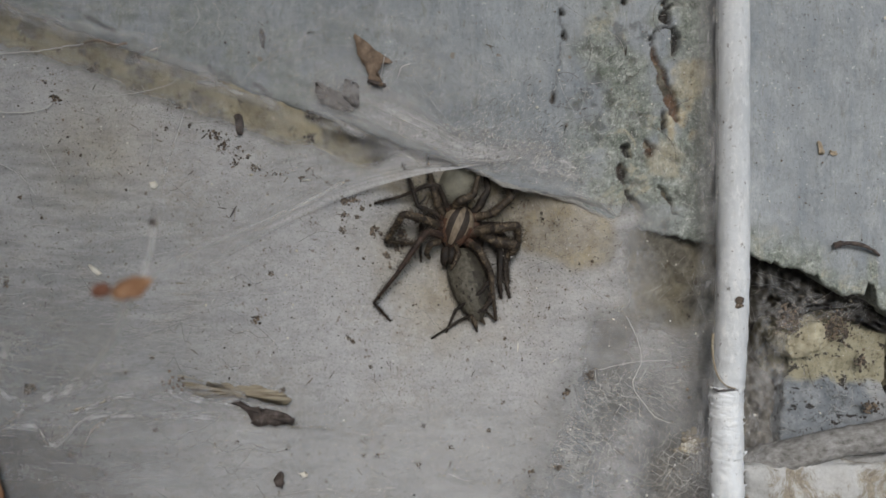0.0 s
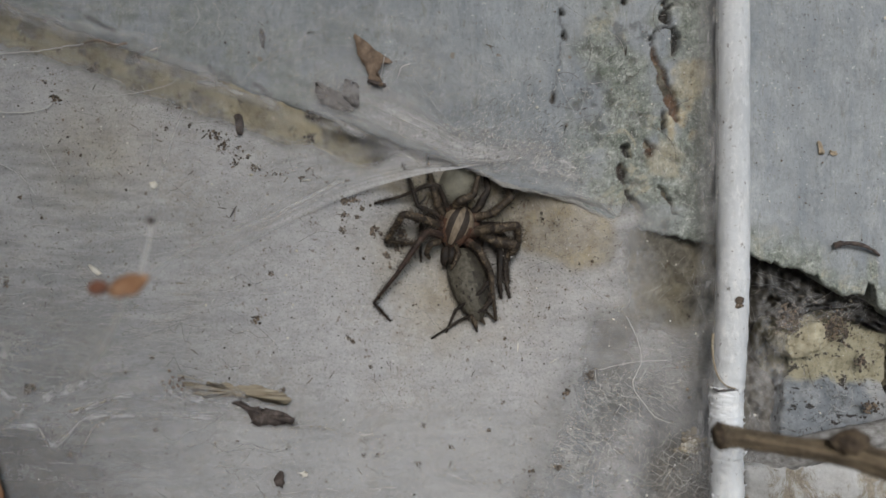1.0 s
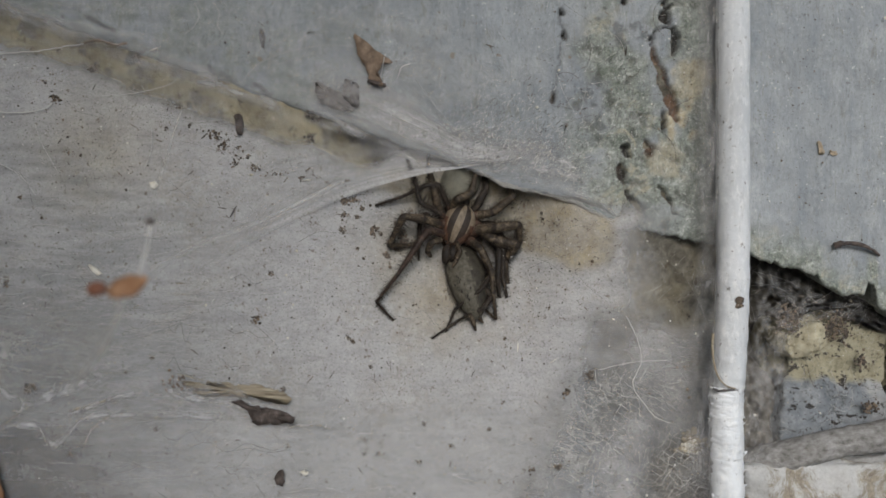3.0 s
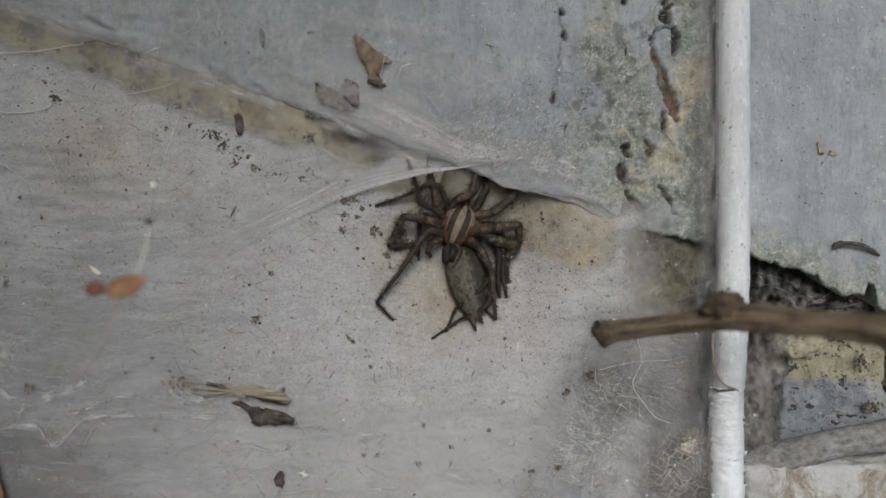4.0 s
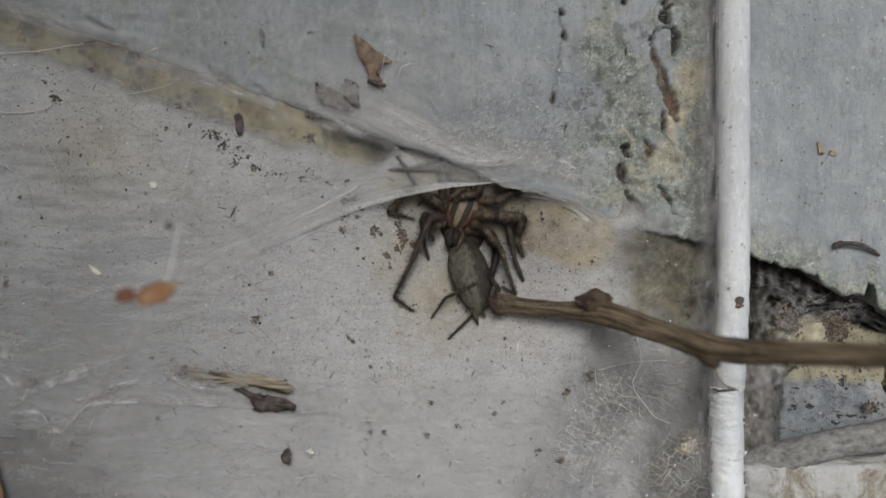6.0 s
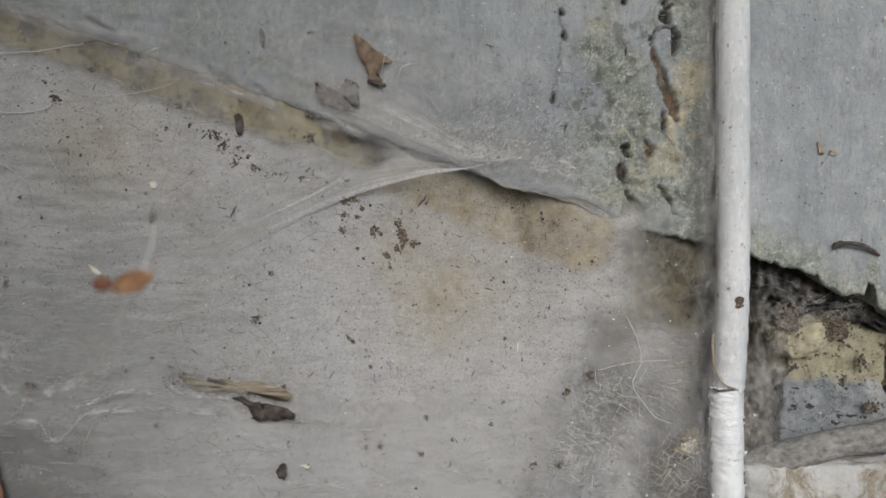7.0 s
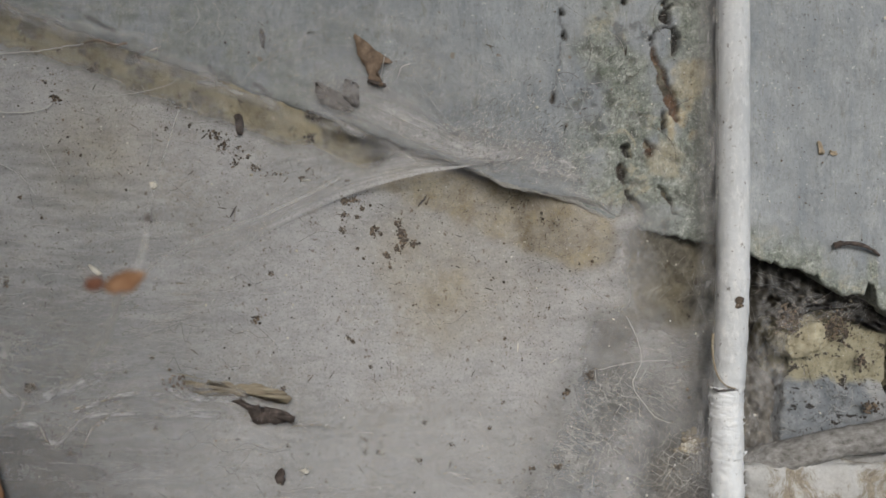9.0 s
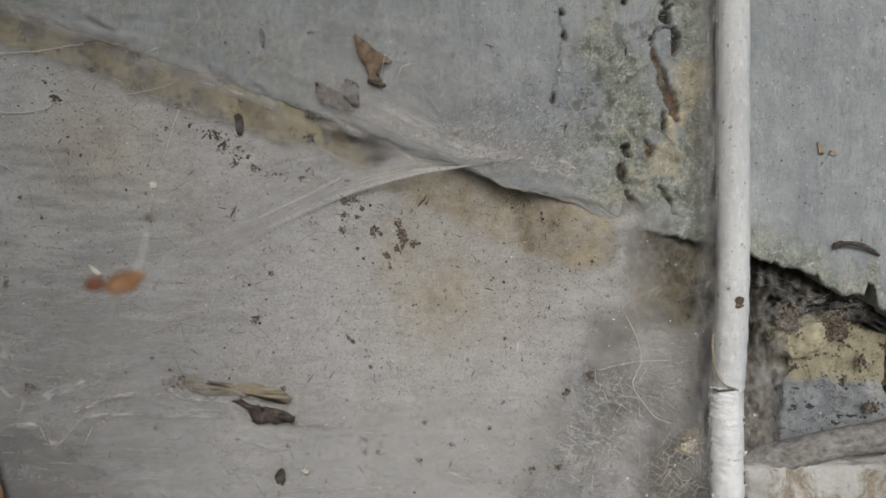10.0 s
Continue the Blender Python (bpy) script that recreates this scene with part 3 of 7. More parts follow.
def base_height(x, z):
    s = edge_z(x) - z
    left = 1 - smooth(-20.62, -9.57, x)
    pocket = smooth(-13.26, 1.47, x) * (1 - smooth(21.72, 25.96, x))
    y = 5.5 - 2.3 * smooth(23.57, 29.09, x) + 25 * pocket * (1 - smooth(10, 24, s))
    cave = smooth(46.58, 52.1, x) * (1 - smooth(9, 22, s + 0.1 * (x - 56.4)))
    y = y + 13 * cave + 5 * smooth(30.01, 50.26, x)
    y = y - 2.2 * smooth(25.72, 29.69, x) * (1 - smooth(41.62, 44.72, x)) * (1 - smooth(2, 13, s))
    y = y + fbm(x * 0.12, z * 0.12, 51) * 1.5
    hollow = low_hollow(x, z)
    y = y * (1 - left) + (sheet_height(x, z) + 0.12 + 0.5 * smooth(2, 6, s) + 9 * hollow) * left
    return y + fbm(x * 0.7, z * 0.7, 52) * (0.9 - 0.7 * left)


MOULD = [(-59.11, 23.58, 2.04), (-58.0, 24.86, 0.85), (-53.31, 27.42, 1.19), (-46.47, 28.7, 1.53), (-43.48, 29.13, 1.02), (-50.32, 26.57, 0.68), (-45.19, 25.71, 0.68), (-43.91, 24.86, 0.6), (-40.49, 21.87, 1.19), (-38.78, 18.02, 1.36), (-37.5, 17.34, 0.85), (-34.51, 17.17, 1.36), (-32.8, 17.6, 1.53), (-31.95, 14.61, 0.85), (-33.23, 15.46, 0.68), (-28.53, 12.47, 1.19), (-21.27, 10.76, 0.85), (-19.99, 16.74, 1.02), (-14.01, 17.34, 1.36), (-12.3, 16.74, 1.02), (-37.93, 27.42, 0.68), (-40.49, 29.13, 0.77), (-54.16, 29.56, 0.77), (-61.85, 33.83, 2.55), (12.47, 5.21, 1.87), (18.45, 3.5, 1.53), (8.2, 7.77, 0.85), (15.03, 7.77, 0.85), (21.87, 4.36, 1.36), (20.16, 6.07, 0.68)]


def base_wear(x, z):
    s = edge_z(x) - z
    n = fbm(x * 0.15, z * 0.15, 61)
    right = smooth(41.98, 50.26, x)
    cave = right * (1 - smooth(6, 26, s + n * 12))
    # real soil right of the cable; left of it, painted shade behind the lace
    soil = np.maximum(np.maximum(cave, right), 0.65 * smooth(18.5, 25.41, x + 0.2 * (z - -14.64) + n * 8) * smooth(9, 17, s))
    # shade of the low left hollow, coloured with the soil tone
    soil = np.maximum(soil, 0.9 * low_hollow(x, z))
    # more painted darkness behind the net's cells
    soil = np.maximum(soil, spot(x + n * 6, z, (37.2, -35.7), 10, 0.5))
    soil = np.maximum(soil, 0.7 * spot(x + n * 6, z + n * 5, (27.93, -16.26), 7, 0.7))
    brown = smooth(24.95, 31.85, x + n * 6) * (1 - right) * (1 - smooth(9, 23, s + n * 22)) * (0.7 + 0.3 * smooth(-0.2, 0.1, fbm(x * 0.25, z * 0.25, 62)))
    grey = smooth(9, 23, s + n * 22) * smooth(7, 16.2, x) * (1 - right) + smooth(11, 17, s + n * 10) * (1 - smooth(-30, -15, x))
    rim = np.exp(-(s / 1.2) ** 2) + 0.8 * np.exp(-((s - 6.5) / 1.6) ** 2)
    mould = 0 * x
    for mx, mz, mr in MOULD:
        mould = np.maximum(mould, spot(x + fbm(x * 0.5, z * 0.5, 64) * 2.6, z + fbm(x * 0.6, z * 0.6, 65) * 2.2, (mx, mz), mr, 0.6))
    mould = smooth(0.2, 0.55, mould + 0.6 * fbm(x * 1.2, z * 1.2, 66)) * 0.85
    spots = np.maximum(smooth(0.07, 0.22, fbm(x * 0.35, z * 0.35, 63) + 0.12 * rim) * 0.8 * (1 - grey), mould) * (1 - right)
    return grey, np.maximum(brown, spots), soil


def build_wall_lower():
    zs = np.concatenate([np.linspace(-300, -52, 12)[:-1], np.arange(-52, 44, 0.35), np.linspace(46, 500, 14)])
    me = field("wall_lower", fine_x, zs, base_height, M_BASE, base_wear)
    return thing("wall_lower", me, "yellowish bare plaster wall with dirt behind the web", kind="structure")


# Ground out of view, made pale so it throws light up the wall.
def build_ground():
    bm = bmesh.new()
    bmesh.ops.create_grid(bm, x_segments=60, y_segments=60, size=1)
    for v in bm.verts:
        r = max(abs(v.co.x), abs(v.co.y))
        k = 0.8 + 400 * r ** 6
        v.co = Vector((v.co.x * k, v.co.y * k, 0.004 * noise.noise(v.co * 30)))
    me = bpy.data.meshes.new("ground")
    bm.to_mesh(me)
    bm.free()
    me.materials.append(M_GROUND)
    ob = new("ground", me)
    return tagged(ob, "unseen pale gravelly soil at the wall's foot, bouncing light up", kind="structure")


def build_wall_core():
    bm = bmesh.new()
    bmesh.ops.create_cube(bm, size=1, matrix=Matrix.LocRotScale((0, 0.16, 0.40), None, (1.2, 0.2, 0.82)))
    bmesh.ops.bevel(bm, geom=bm.edges[:], offset=0.004, segments=2, affect="EDGES")
    me = bpy.data.meshes.new("wall_core")
    bm.to_mesh(me)
    bm.free()
    me.materials.append(M_BASE)
    return tagged(new("wall_core", me), "solid masonry behind the plaster", kind="structure")


# Added block out of view on the left; it keeps light off that side.
def build_side_blocker():
    bm = bmesh.new()
    bmesh.ops.create_cube(bm, size=1, matrix=Matrix.LocRotScale((-0.158, -0.21, 0.31), None, (0.16, 0.50, 0.66)))
    bmesh.ops.bevel(bm, geom=bm.edges[:], offset=0.004, segments=2, affect="EDGES")
    me = bpy.data.meshes.new("side_blocker")
    bm.to_mesh(me)
    bm.free()
    me.materials.append(M_BLOCKER)
    return tagged(new("side_blocker", me), "unseen dark block added to shade the left side", kind="structure")


# Invented slab overhead, never in view, that cuts the light from above.
def build_top_blocker():
    bm = bmesh.new()
    bmesh.ops.create_cube(bm, size=1, matrix=Matrix.LocRotScale((0.1, -0.12, 0.665), None, (1.4, 0.76, 0.04)))
    bmesh.ops.bevel(bm, geom=bm.edges[:], offset=0.004, segments=2, affect="EDGES")
    me = bpy.data.meshes.new("top_blocker")
    bm.to_mesh(me)
    bm.free()
    me.materials.append(M_BLOCKER)
    return tagged(new("top_blocker", me), "unseen dark slab added above the wall to cut skylight", kind="structure")


build_top_blocker()


build_side_blocker()
build_wall_upper()
build_wall_lower()
build_ground()
build_wall_core()


# ---- the stones and the sheath at the foot of the crevice ----
def lump(name, c, size, seed, material, label, amp=1.0, turn=0.0, soft=0.16):
    """A broken block about c with half sizes size, its face towards the viewer."""
    bm = bmesh.new()
    bmesh.ops.create_cube(bm, size=2)
    bmesh.ops.subdivide_edges(bm, edges=bm.edges[:], cuts=26, use_grid_fill=True)
    for v in bm.verts:
        p = v.co.copy()
        q = p.normalized() * 1.25
        p = p.lerp(q, soft)
        w = Vector((p.x * size[0], p.y * size[1], p.z * size[2]))
        o = Vector((seed * 7.3, seed * 1.7, 0))
        k = noise.fractal((w + o) * 0.12, 0.9, 2.1, 5) * 2.6 + noise.noise((w + o) * 0.9) * 0.35 + noise.noise((w + o) * 2.3) * 0.16
        w += p.normalized() * k * amp
        v.co = Matrix.Rotation(radians(turn), 3, "Y") @ w * 0.001
    me = bpy.data.meshes.new(name)
    bm.to_mesh(me)
    bm.free()
    me.materials.append(material)
    me.polygons.foreach_set("use_smooth", [True] * len(me.polygons))
    return thing(name, me, label, "stone", origin=c)


def stone_paint(name, level, side_at):
    """Stone with a cream top that ends about level (m); past side_at (m) sunlight is painted in as white."""
    n = Nodes(name)
    s = n.t.nodes.new("ShaderNodeSeparateXYZ")
    n.put(s.inputs[0], n.co)
    h = n.math("ADD", n.math("MULTIPLY", n.math_open("SUBTRACT", s.outputs[2], level - 0.004), 130.0), n.math("MULTIPLY", n.noise(150, 5), 0.9))
    cream = n.ramp(n.noise(600, 8, 0.8), (0.3, (0.13, 0.105, 0.062)), (0.46, (0.31, 0.285, 0.20)), (0.75, (0.45, 0.42, 0.32)))
    blue = n.ramp(n.noise(260, 7, 0.75), (0.3, (0.13, 0.147, 0.165)), (0.55, (0.25, 0.268, 0.288)), (0.72, (0.42, 0.435, 0.45)))
    # whiter tone that holds the sunlit patch on the right
    white = n.ramp(n.noise(400, 6, 0.7), (0.3, (0.25, 0.255, 0.26)), (0.7, (0.42, 0.425, 0.43)))
    side = n.math("ADD", n.math("MULTIPLY", n.math_open("SUBTRACT", s.outputs[0], side_at - 0.003), 160.0), n.math("MULTIPLY", n.noise(190, 4), 0.9))
    blue = n.mix(n.ramp(side, (0.80, 0.0), (1.0, 0.9)), blue, white)
    c = n.mix(n.ramp(h, (0.84, 0.0), (0.98, 1.0)), blue, cream)
    c = n.mix(n.ramp(n.noise(75, 5, 0.6, None, 1.5), (0.492, 0.0), (0.50, 0.75), (0.508, 0.0)), c, (0.06, 0.05, 0.04))
    c = n.mix(n.ramp(n.noise(560, 4, 0.6, n.stretch(0.7, 1, 1.3)), (0.60, 0.0), (0.64, 0.95)), c, (0.035, 0.03, 0.028))
    c = n.mix(n.ramp(n.noise(1500, 3, 0.6), (0.63, 0.0), (0.67, 0.85)), c, (0.05, 0.045, 0.04))
    return n.finish(c, 0.85, n.noise(1000, 6, 0.75), 0.9, 0.0006)


M_STONE = stone_paint("cream and blue-grey stone", 0.0012, 0.0052)
M_STONE_SUNLIT = stone_paint("cream and sunlit whitish stone", -0.0002, -0.009)
M_CREAM = plain("cream lit stone", ((0.33, (0.10, 0.085, 0.055)), (0.42, (0.30, 0.27, 0.19)), (0.72, (0.46, 0.425, 0.32))), 700, 0.9, strength=0.9, dist=0.0005)


def mortar_skin():
    n = Nodes("grey mortar")
    fine = n.noise(1300, 7, 0.8)
    c = n.ramp(fine, (0.3, (0.40, 0.395, 0.385)), (0.5, (0.49, 0.49, 0.485)), (0.7, (0.57, 0.57, 0.565)))
    c = n.mix(n.ramp(n.noise(150, 7, 0.75, None, 0.8), (0.49, 0.0), (0.58, 0.85)), c, n.ramp(n.noise(900, 6, 0.8), (0.35, (0.14, 0.11, 0.075)), (0.65, (0.36, 0.31, 0.23))))
    c = n.mix(n.ramp(n.noise(700, 4, 0.7), (0.66, 0.0), (0.71, 0.8)), c, (0.08, 0.065, 0.05))
    return n.finish(c, 0.9, fine, 0.8, 0.0004)


M_CHUNK = mortar_skin()
lump("stone", (61.84, 13, -21.59), (8.3, 7.4, 9.6), 1, M_STONE, "broken stone with cream top and blue-grey painted face", 0.75, 4, 0.26)
lump("stone", (78.05, 13, -22.15), (7.2, 7.6, 8.6), 6, M_STONE_SUNLIT, "broken stone with cream top and face coloured sunlit white", 0.75, -5, 0.26)
# The stone's lit top-left corner, added as its own pale cream lump.
lump("lit_corner", (57.25, 8, -14.4), (3.5, 3.0, 2.0), 9, M_CREAM, "lit top-left corner of the broken stone, shaped as a cream lump", 0.7, -14, 0.5)
lump("mortar_lump", (63.12, 8.5, -41.56), (18.0, 7.0, 9.0), 4, M_CHUNK, "rough pale grey mortar lump under the sheath")


def build_sheath():
    pts = bend([(41.64, 9, -37.35), (47.76, 6, -34.31), (53.76, 3.5, -31.76), (60.22, 2.5, -29.77), (67.84, 2.5, -28.55), (79.6, 3, -26.42), (98.62, 5, -25.1)], 12)
    rng = random.Random(3)
    r = [2.4 + 0.2 * math.sin(i * 0.13) + rng.uniform(-0.08, 0.08) for i in range(len(pts))]
    return thing("sheath", mesh_of("sheath", *tube_data(pts, r, 18, wob=0.03, seed=2), M_PIPE), "dusty grey curved cable sheath over the stone", "cable")


build_sheath()
def build_cable():
    line = [(42.56, -3, 366.29), (42.48, -3, 85.86), (42.35, -2.9, 36.41), (42.35, -2.9, 15.77), (42.35, -2.9, -0.74), (42.18, -2.9, -9.82), (41.85, -2.9, -16.43), (41.61, -2.9, -20.06)]
    low = [(41.44, -2.9, -20.06), (41.36, -2.9, -24.68), (41.44, -2.9, -29.64), (41.44, -2.9, -37.89), (41.44, -2.9, -95.68), (41.44, -2.9, -252.53)]
    cable = thing("cable", None, "white painted cable with flaking paint running down the wall", "cable", origin=(42.35, -2.9, 0))
    o = (42.35, -2.9, 0)
    a = bend(line, 24)
    ra = [2.34 + 0.05 * math.sin(i * 0.5) for i in range(len(a))]
    part("upper_run", mesh_of("upper_run", *tube_data(a, ra, 28, wob=0.006), M_CABLE, o), cable)
    b = bend(low, 60)
    rng = random.Random(8)
    rb = [2.38 + 0.05 * noise.noise(Vector((i * 0.11, 3.0, 0.0))) for i in range(len(b))]
    vs, fs = tube_data(b, rb, 36)
    vs = [v + (v - b[i // 36]) * (0.08 * noise.noise(v * 0.5) + 0.07 * noise.noise(v * 1.4) + 0.05 * noise.noise(v * 3.1)) for i, v in enumerate(vs)]
    lower = part("lower_run", mesh_of("lower_run", vs, fs, M_THICK, o), cable, "thickly painted lower run")
    bits = Soup()
    for k in range(34):
        side = 1 if rng.random() < 0.8 else -1
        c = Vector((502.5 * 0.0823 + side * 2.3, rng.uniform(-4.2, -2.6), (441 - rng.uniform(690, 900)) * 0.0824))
        d = Vector((side * rng.uniform(0.4, 1), -0.2, rng.gauss(0, 0.6)))
        q = rng.uniform(0.1, 0.28)
        bits.add(tube_data([c - d * q, c, c + d * q * 1.6], [q, q * 0.7, 0.03], 6, wob=0.4, seed=k))
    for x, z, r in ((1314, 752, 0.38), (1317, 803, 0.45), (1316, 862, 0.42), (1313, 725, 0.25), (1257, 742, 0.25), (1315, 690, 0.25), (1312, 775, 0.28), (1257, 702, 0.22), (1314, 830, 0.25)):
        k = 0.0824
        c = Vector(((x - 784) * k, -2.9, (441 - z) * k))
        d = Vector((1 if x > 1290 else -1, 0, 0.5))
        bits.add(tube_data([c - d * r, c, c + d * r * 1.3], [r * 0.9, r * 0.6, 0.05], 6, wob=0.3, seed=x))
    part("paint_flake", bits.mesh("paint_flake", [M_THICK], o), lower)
    knot = Soup()
    for k in range(22):
        knot.add(crumb(Vector((42.35, -5.25, -7.52)) + Vector((rng.gauss(0, 0.28), 0, rng.gauss(0, 0.34))), rng.uniform(0.18, 0.42), rng))
    part("dirt_knot", knot.mesh("dirt_knot", [M_DIRT], o), cable, "brown dirt knot")
    seam = bend([(38.93, -4.4, -20.12), (39.67, -5.3, -20.28), (41.21, -5.5, -20.08), (42.93, -4.6, -20.49)], 8)
    part("paint_seam", mesh_of("paint_seam", *tube_data(seam, 0.16, 6, wob=0.4, seed=9), M_GREYHUSK, o), lower)
    fibre = bend([(39, -4.2, -12.16), (38.78, -4.6, -14.55), (39.17, -5.1, -17.72), (40.32, -5.5, -19.43), (41.77, -5.5, -19.92)], 8)
    part("fibre", mesh_of("fibre", *tube_data(fibre, lerp(0.22, 0.08, len(fibre)), 6), M_STRAW, o), cable, "dry plant fibre")
    return cable


build_cable()


# ---- the web ----
POCKET = [(-8.17, 10.08, 0.52), (-0.35, 8.78, 2.09), (8.34, 6.34, 3.31), (15.29, 4.26, 4.18), (20.68, 2.0, 4.18)]


def sheet_wear(x, z):
    s = edge_z(x) - z
    n = fbm(x * 0.2, z * 0.2, 81)
    d = 0.12 + 0.86 * smooth(3.8, 7.5, s + n * 3.5 + 9 * smooth(-13.04, -2.17, x))
    wisp = smooth(-0.12, 0.14, fbm(x * 0.12, z * 0.9 + 2.2 * fbm(x * 0.1, z * 0.1, 86), 84))
    d = d * (1 - (0.32 - 0.2 * wisp) * smooth(-22, -48, x) * smooth(12, 24, s))
    d = d * (1 - 0.42 * low_hollow(x, z))
    d = d * (1 - 0.4 * smooth(-46, -58, x + n * 12) * np.exp(-((z + 15) / 8) ** 2))
    right = 25.72 - 0.33 * np.clip(s - 14, 0, 60) + n * 5
    d = d * (1 - smooth(right - 7, right + 2, x) * smooth(10, 18, s))
    d = d * (1 - smooth(23.5, 33, x + n * 11))
    # ochre stains, plus a broad last spot that paints occlusion round the spiders
    stain_and_shade = spot(x + n * 10, z + fbm(x * 0.3, z * 0.3, 87) * 6, (0.2, -7.8), 11.5, 0.95) * 0.6 + spot(x, z, (-51.15, 14.48), 15, 0.9) * 0.5 + spot(x, z, (-7.11, 1.78), 7, 0.9) * 0.3 + smooth(-2.2, 1.2, vein(x, z + n * 3, POCKET)) * 1.4 + spot(x + n * 8, z + n * 6, (1.5, 0.5), 21, 0.9) * 0.28
    return d * 0.98, stain_and_shade, d * 0 + smooth(12, 18, s) * (1 - smooth(right - 9, right - 3, x)) * 0.9 * smooth(-40, -18, x)


def build_sheet():
    x = np.arange(-85, 35.53, 0.3)
    v = np.linspace(0, 1, 260)
    xs = np.tile(x, (len(v), 1))
    top = edge_z(x) + 6 * smooth(-7.73, 1.47, x) - 0.5
    zs = -58 + (top[None, :] + 58) * v[:, None]
    return thing("web_sheet", field("web_sheet", xs, zs, sheet_height, M_SHEET, sheet_wear), "dense dusty grey spider web sheet with stains and debris", "spider web")


build_sheet()


# ---- thin silk over the sheet ----
def patch(name, a, b, density, material, sag=0.0, nu=90, nv=40, wave=0.0, seed=0):
    """A silk veil between two lines; density(u, v) is how closely it is spun."""
    la, lb = bend(a, 10), bend(b, 10)
    u = np.linspace(0, 1, nu)
    ka, kb = np.linspace(0, 1, len(la)), np.linspace(0, 1, len(lb))
    pa = np.stack([np.interp(u, ka, [p[k] for p in la]) for k in range(3)], -1)
    pb = np.stack([np.interp(u, kb, [p[k] for p in lb]) for k in range(3)], -1)
    v = np.linspace(0, 1, nv)[:, None, None]
    g = pa[None] * (1 - v) + pb[None] * v
    uu, vv = np.meshgrid(u, np.linspace(0, 1, nv))
    g[..., 1] += sag * np.sin(math.pi * vv) + wave * fbm(uu * 9, vv * 4, seed)
    me = field(name, g[..., 0], g[..., 2], lambda x, z: g[..., 1], material, lambda x, z: (density(uu, vv), uu * 0, uu * 0))
    return me


def threads(u, v, along, across, seed):
    return np.clip(0.55 + 1.6 * fbm(u * along, v * across, seed), 0, 1.3)


def build_veils():
    """The veil over the funnel's mouth, the fan above it and the curtain at its rim."""
    ends = lambda u, a, b: smooth(0, a, u) * (1 - smooth(1 - b, 1, u))
    mouth = thing("web_veil", patch("web_veil", [(-39.63, -3.81, -6.47), (-25.32, -1.88, 2.5), (-13.85, -0.31, 8.02), (-3.67, -1.6, 10.86), (3.85, -1.4, 12.13), (15.63, -0.9, 14.54)],
                                    [(-37.75, -2.1, 9.23), (-26.27, -1.37, 15.98), (-15.43, -1.14, 17.02), (-5.34, -1.6, 16.28), (3.85, -1.4, 13.64), (15.63, -0.9, 15.38)],
                                    lambda u, v: ends(u, 0.3, 0.3) * (0.52 * np.exp(-((v - 0.05) / (0.035 + 0.08 * u)) ** 2) + 0.22 * smooth(0, 0.12, v) * np.exp(-(v / 0.4) ** 2) * threads(u, v, 4, 22, 3) + 0.3 * smooth(0.4, 0.9, u) * threads(u, v, 3, 14, 7) + 0.34 * smooth(0.98, 0.6, v) * threads(u, v, 2, 14, 19)), M_VEIL, wave=0.4, nu=200, nv=90),
                  "thin whitish silk veil stretched across the funnel mouth", "spider web")
    fan = thing("web_veil", patch("web_veil", [(16.9, -0.8, 13.37), (4.69, -1.3, 12.48), (-3.7, -0.8, 15.05), (-12.12, -0.7, 18.1), (-25.57, -0.8, 22.96)],
                                  [(16.9, -0.8, 16.48), (4.69, -1.2, 17.26), (-2.01, -1, 21.91), (-9.58, -0.9, 26.55), (-23.86, -0.9, 29.49)],
                                  lambda u, v: ends(u, 0.25, 0.35) * smooth(0, 0.2, v) * (1 - smooth(0.4, 1, v)) * (0.62 + 0.24 * threads(u, v, 3, 16, 11)), M_VEIL, wave=0.3, nu=160, nv=70),
                "hazy fan of silk spun on the painted wall", "spider web")
    rim = thing("web_curtain", patch("web_curtain", [(14.44, -0.3, 8.28), (20.8, -0.2, 7.02), (25.01, 0.5, 4.17), (26.08, 1.5, 0.09), (24.37, 1.5, -5.06), (20.07, 0.5, -10.12), (16.87, -1, -16.71)],
                                     [(18.17, -0.8, 9.76), (25.78, -0.6, 8.09), (33.83, 1, 3.5), (38, 2, -2.5), (38.86, 2, -10.25), (36.82, 1, -17.85), (31.84, 0, -27.02)],
                                     lambda u, v: ends(u, 0.15, 0.3) * (0.9 * np.exp(-((v - 0.06) / 0.08) ** 2) * (1 - smooth(0.55, 0.8, u)) + 0.45 * (1 - smooth(0.1, 0.75, v)) * threads(u, v, 3, 9, 5) + 0.2 * smooth(0.6, 1, u) * (1 - smooth(0.6, 1, v))), M_VEIL, sag=-0.8, wave=0.6, nu=160, nv=80),
                "translucent silk curtain round the funnel rim", "spider web")
    thing("web_haze", patch("web_haze", [(21.23, 2.2, -8.54), (19.51, 2.2, -15.45), (17.32, 2, -24.04), (15.14, 1.8, -32.6), (12.95, 1.5, -44.53)], [(41.36, 2.5, -10.3), (41.71, 2.5, -15.49), (41.36, 2.5, -24.14), (41.18, 2, -32.65), (41.18, 2, -44.72)],
                            lambda u, v: smooth(0, 0.2, u) * smooth(0, 0.08, v) * (1 - smooth(0.75, 1, v)) * (1 - 0.92 * smooth(0.58, 0.72, u) * smooth(0.3, 0.5, v)) * (0.06 + 0.6 * np.clip(0.25 + 2.4 * fbm(u * 5, v * 4, 23), 0, 1)), M_VEIL, wave=1.2),
          "hazy grey silk with gaps beside the cable", "spider web")
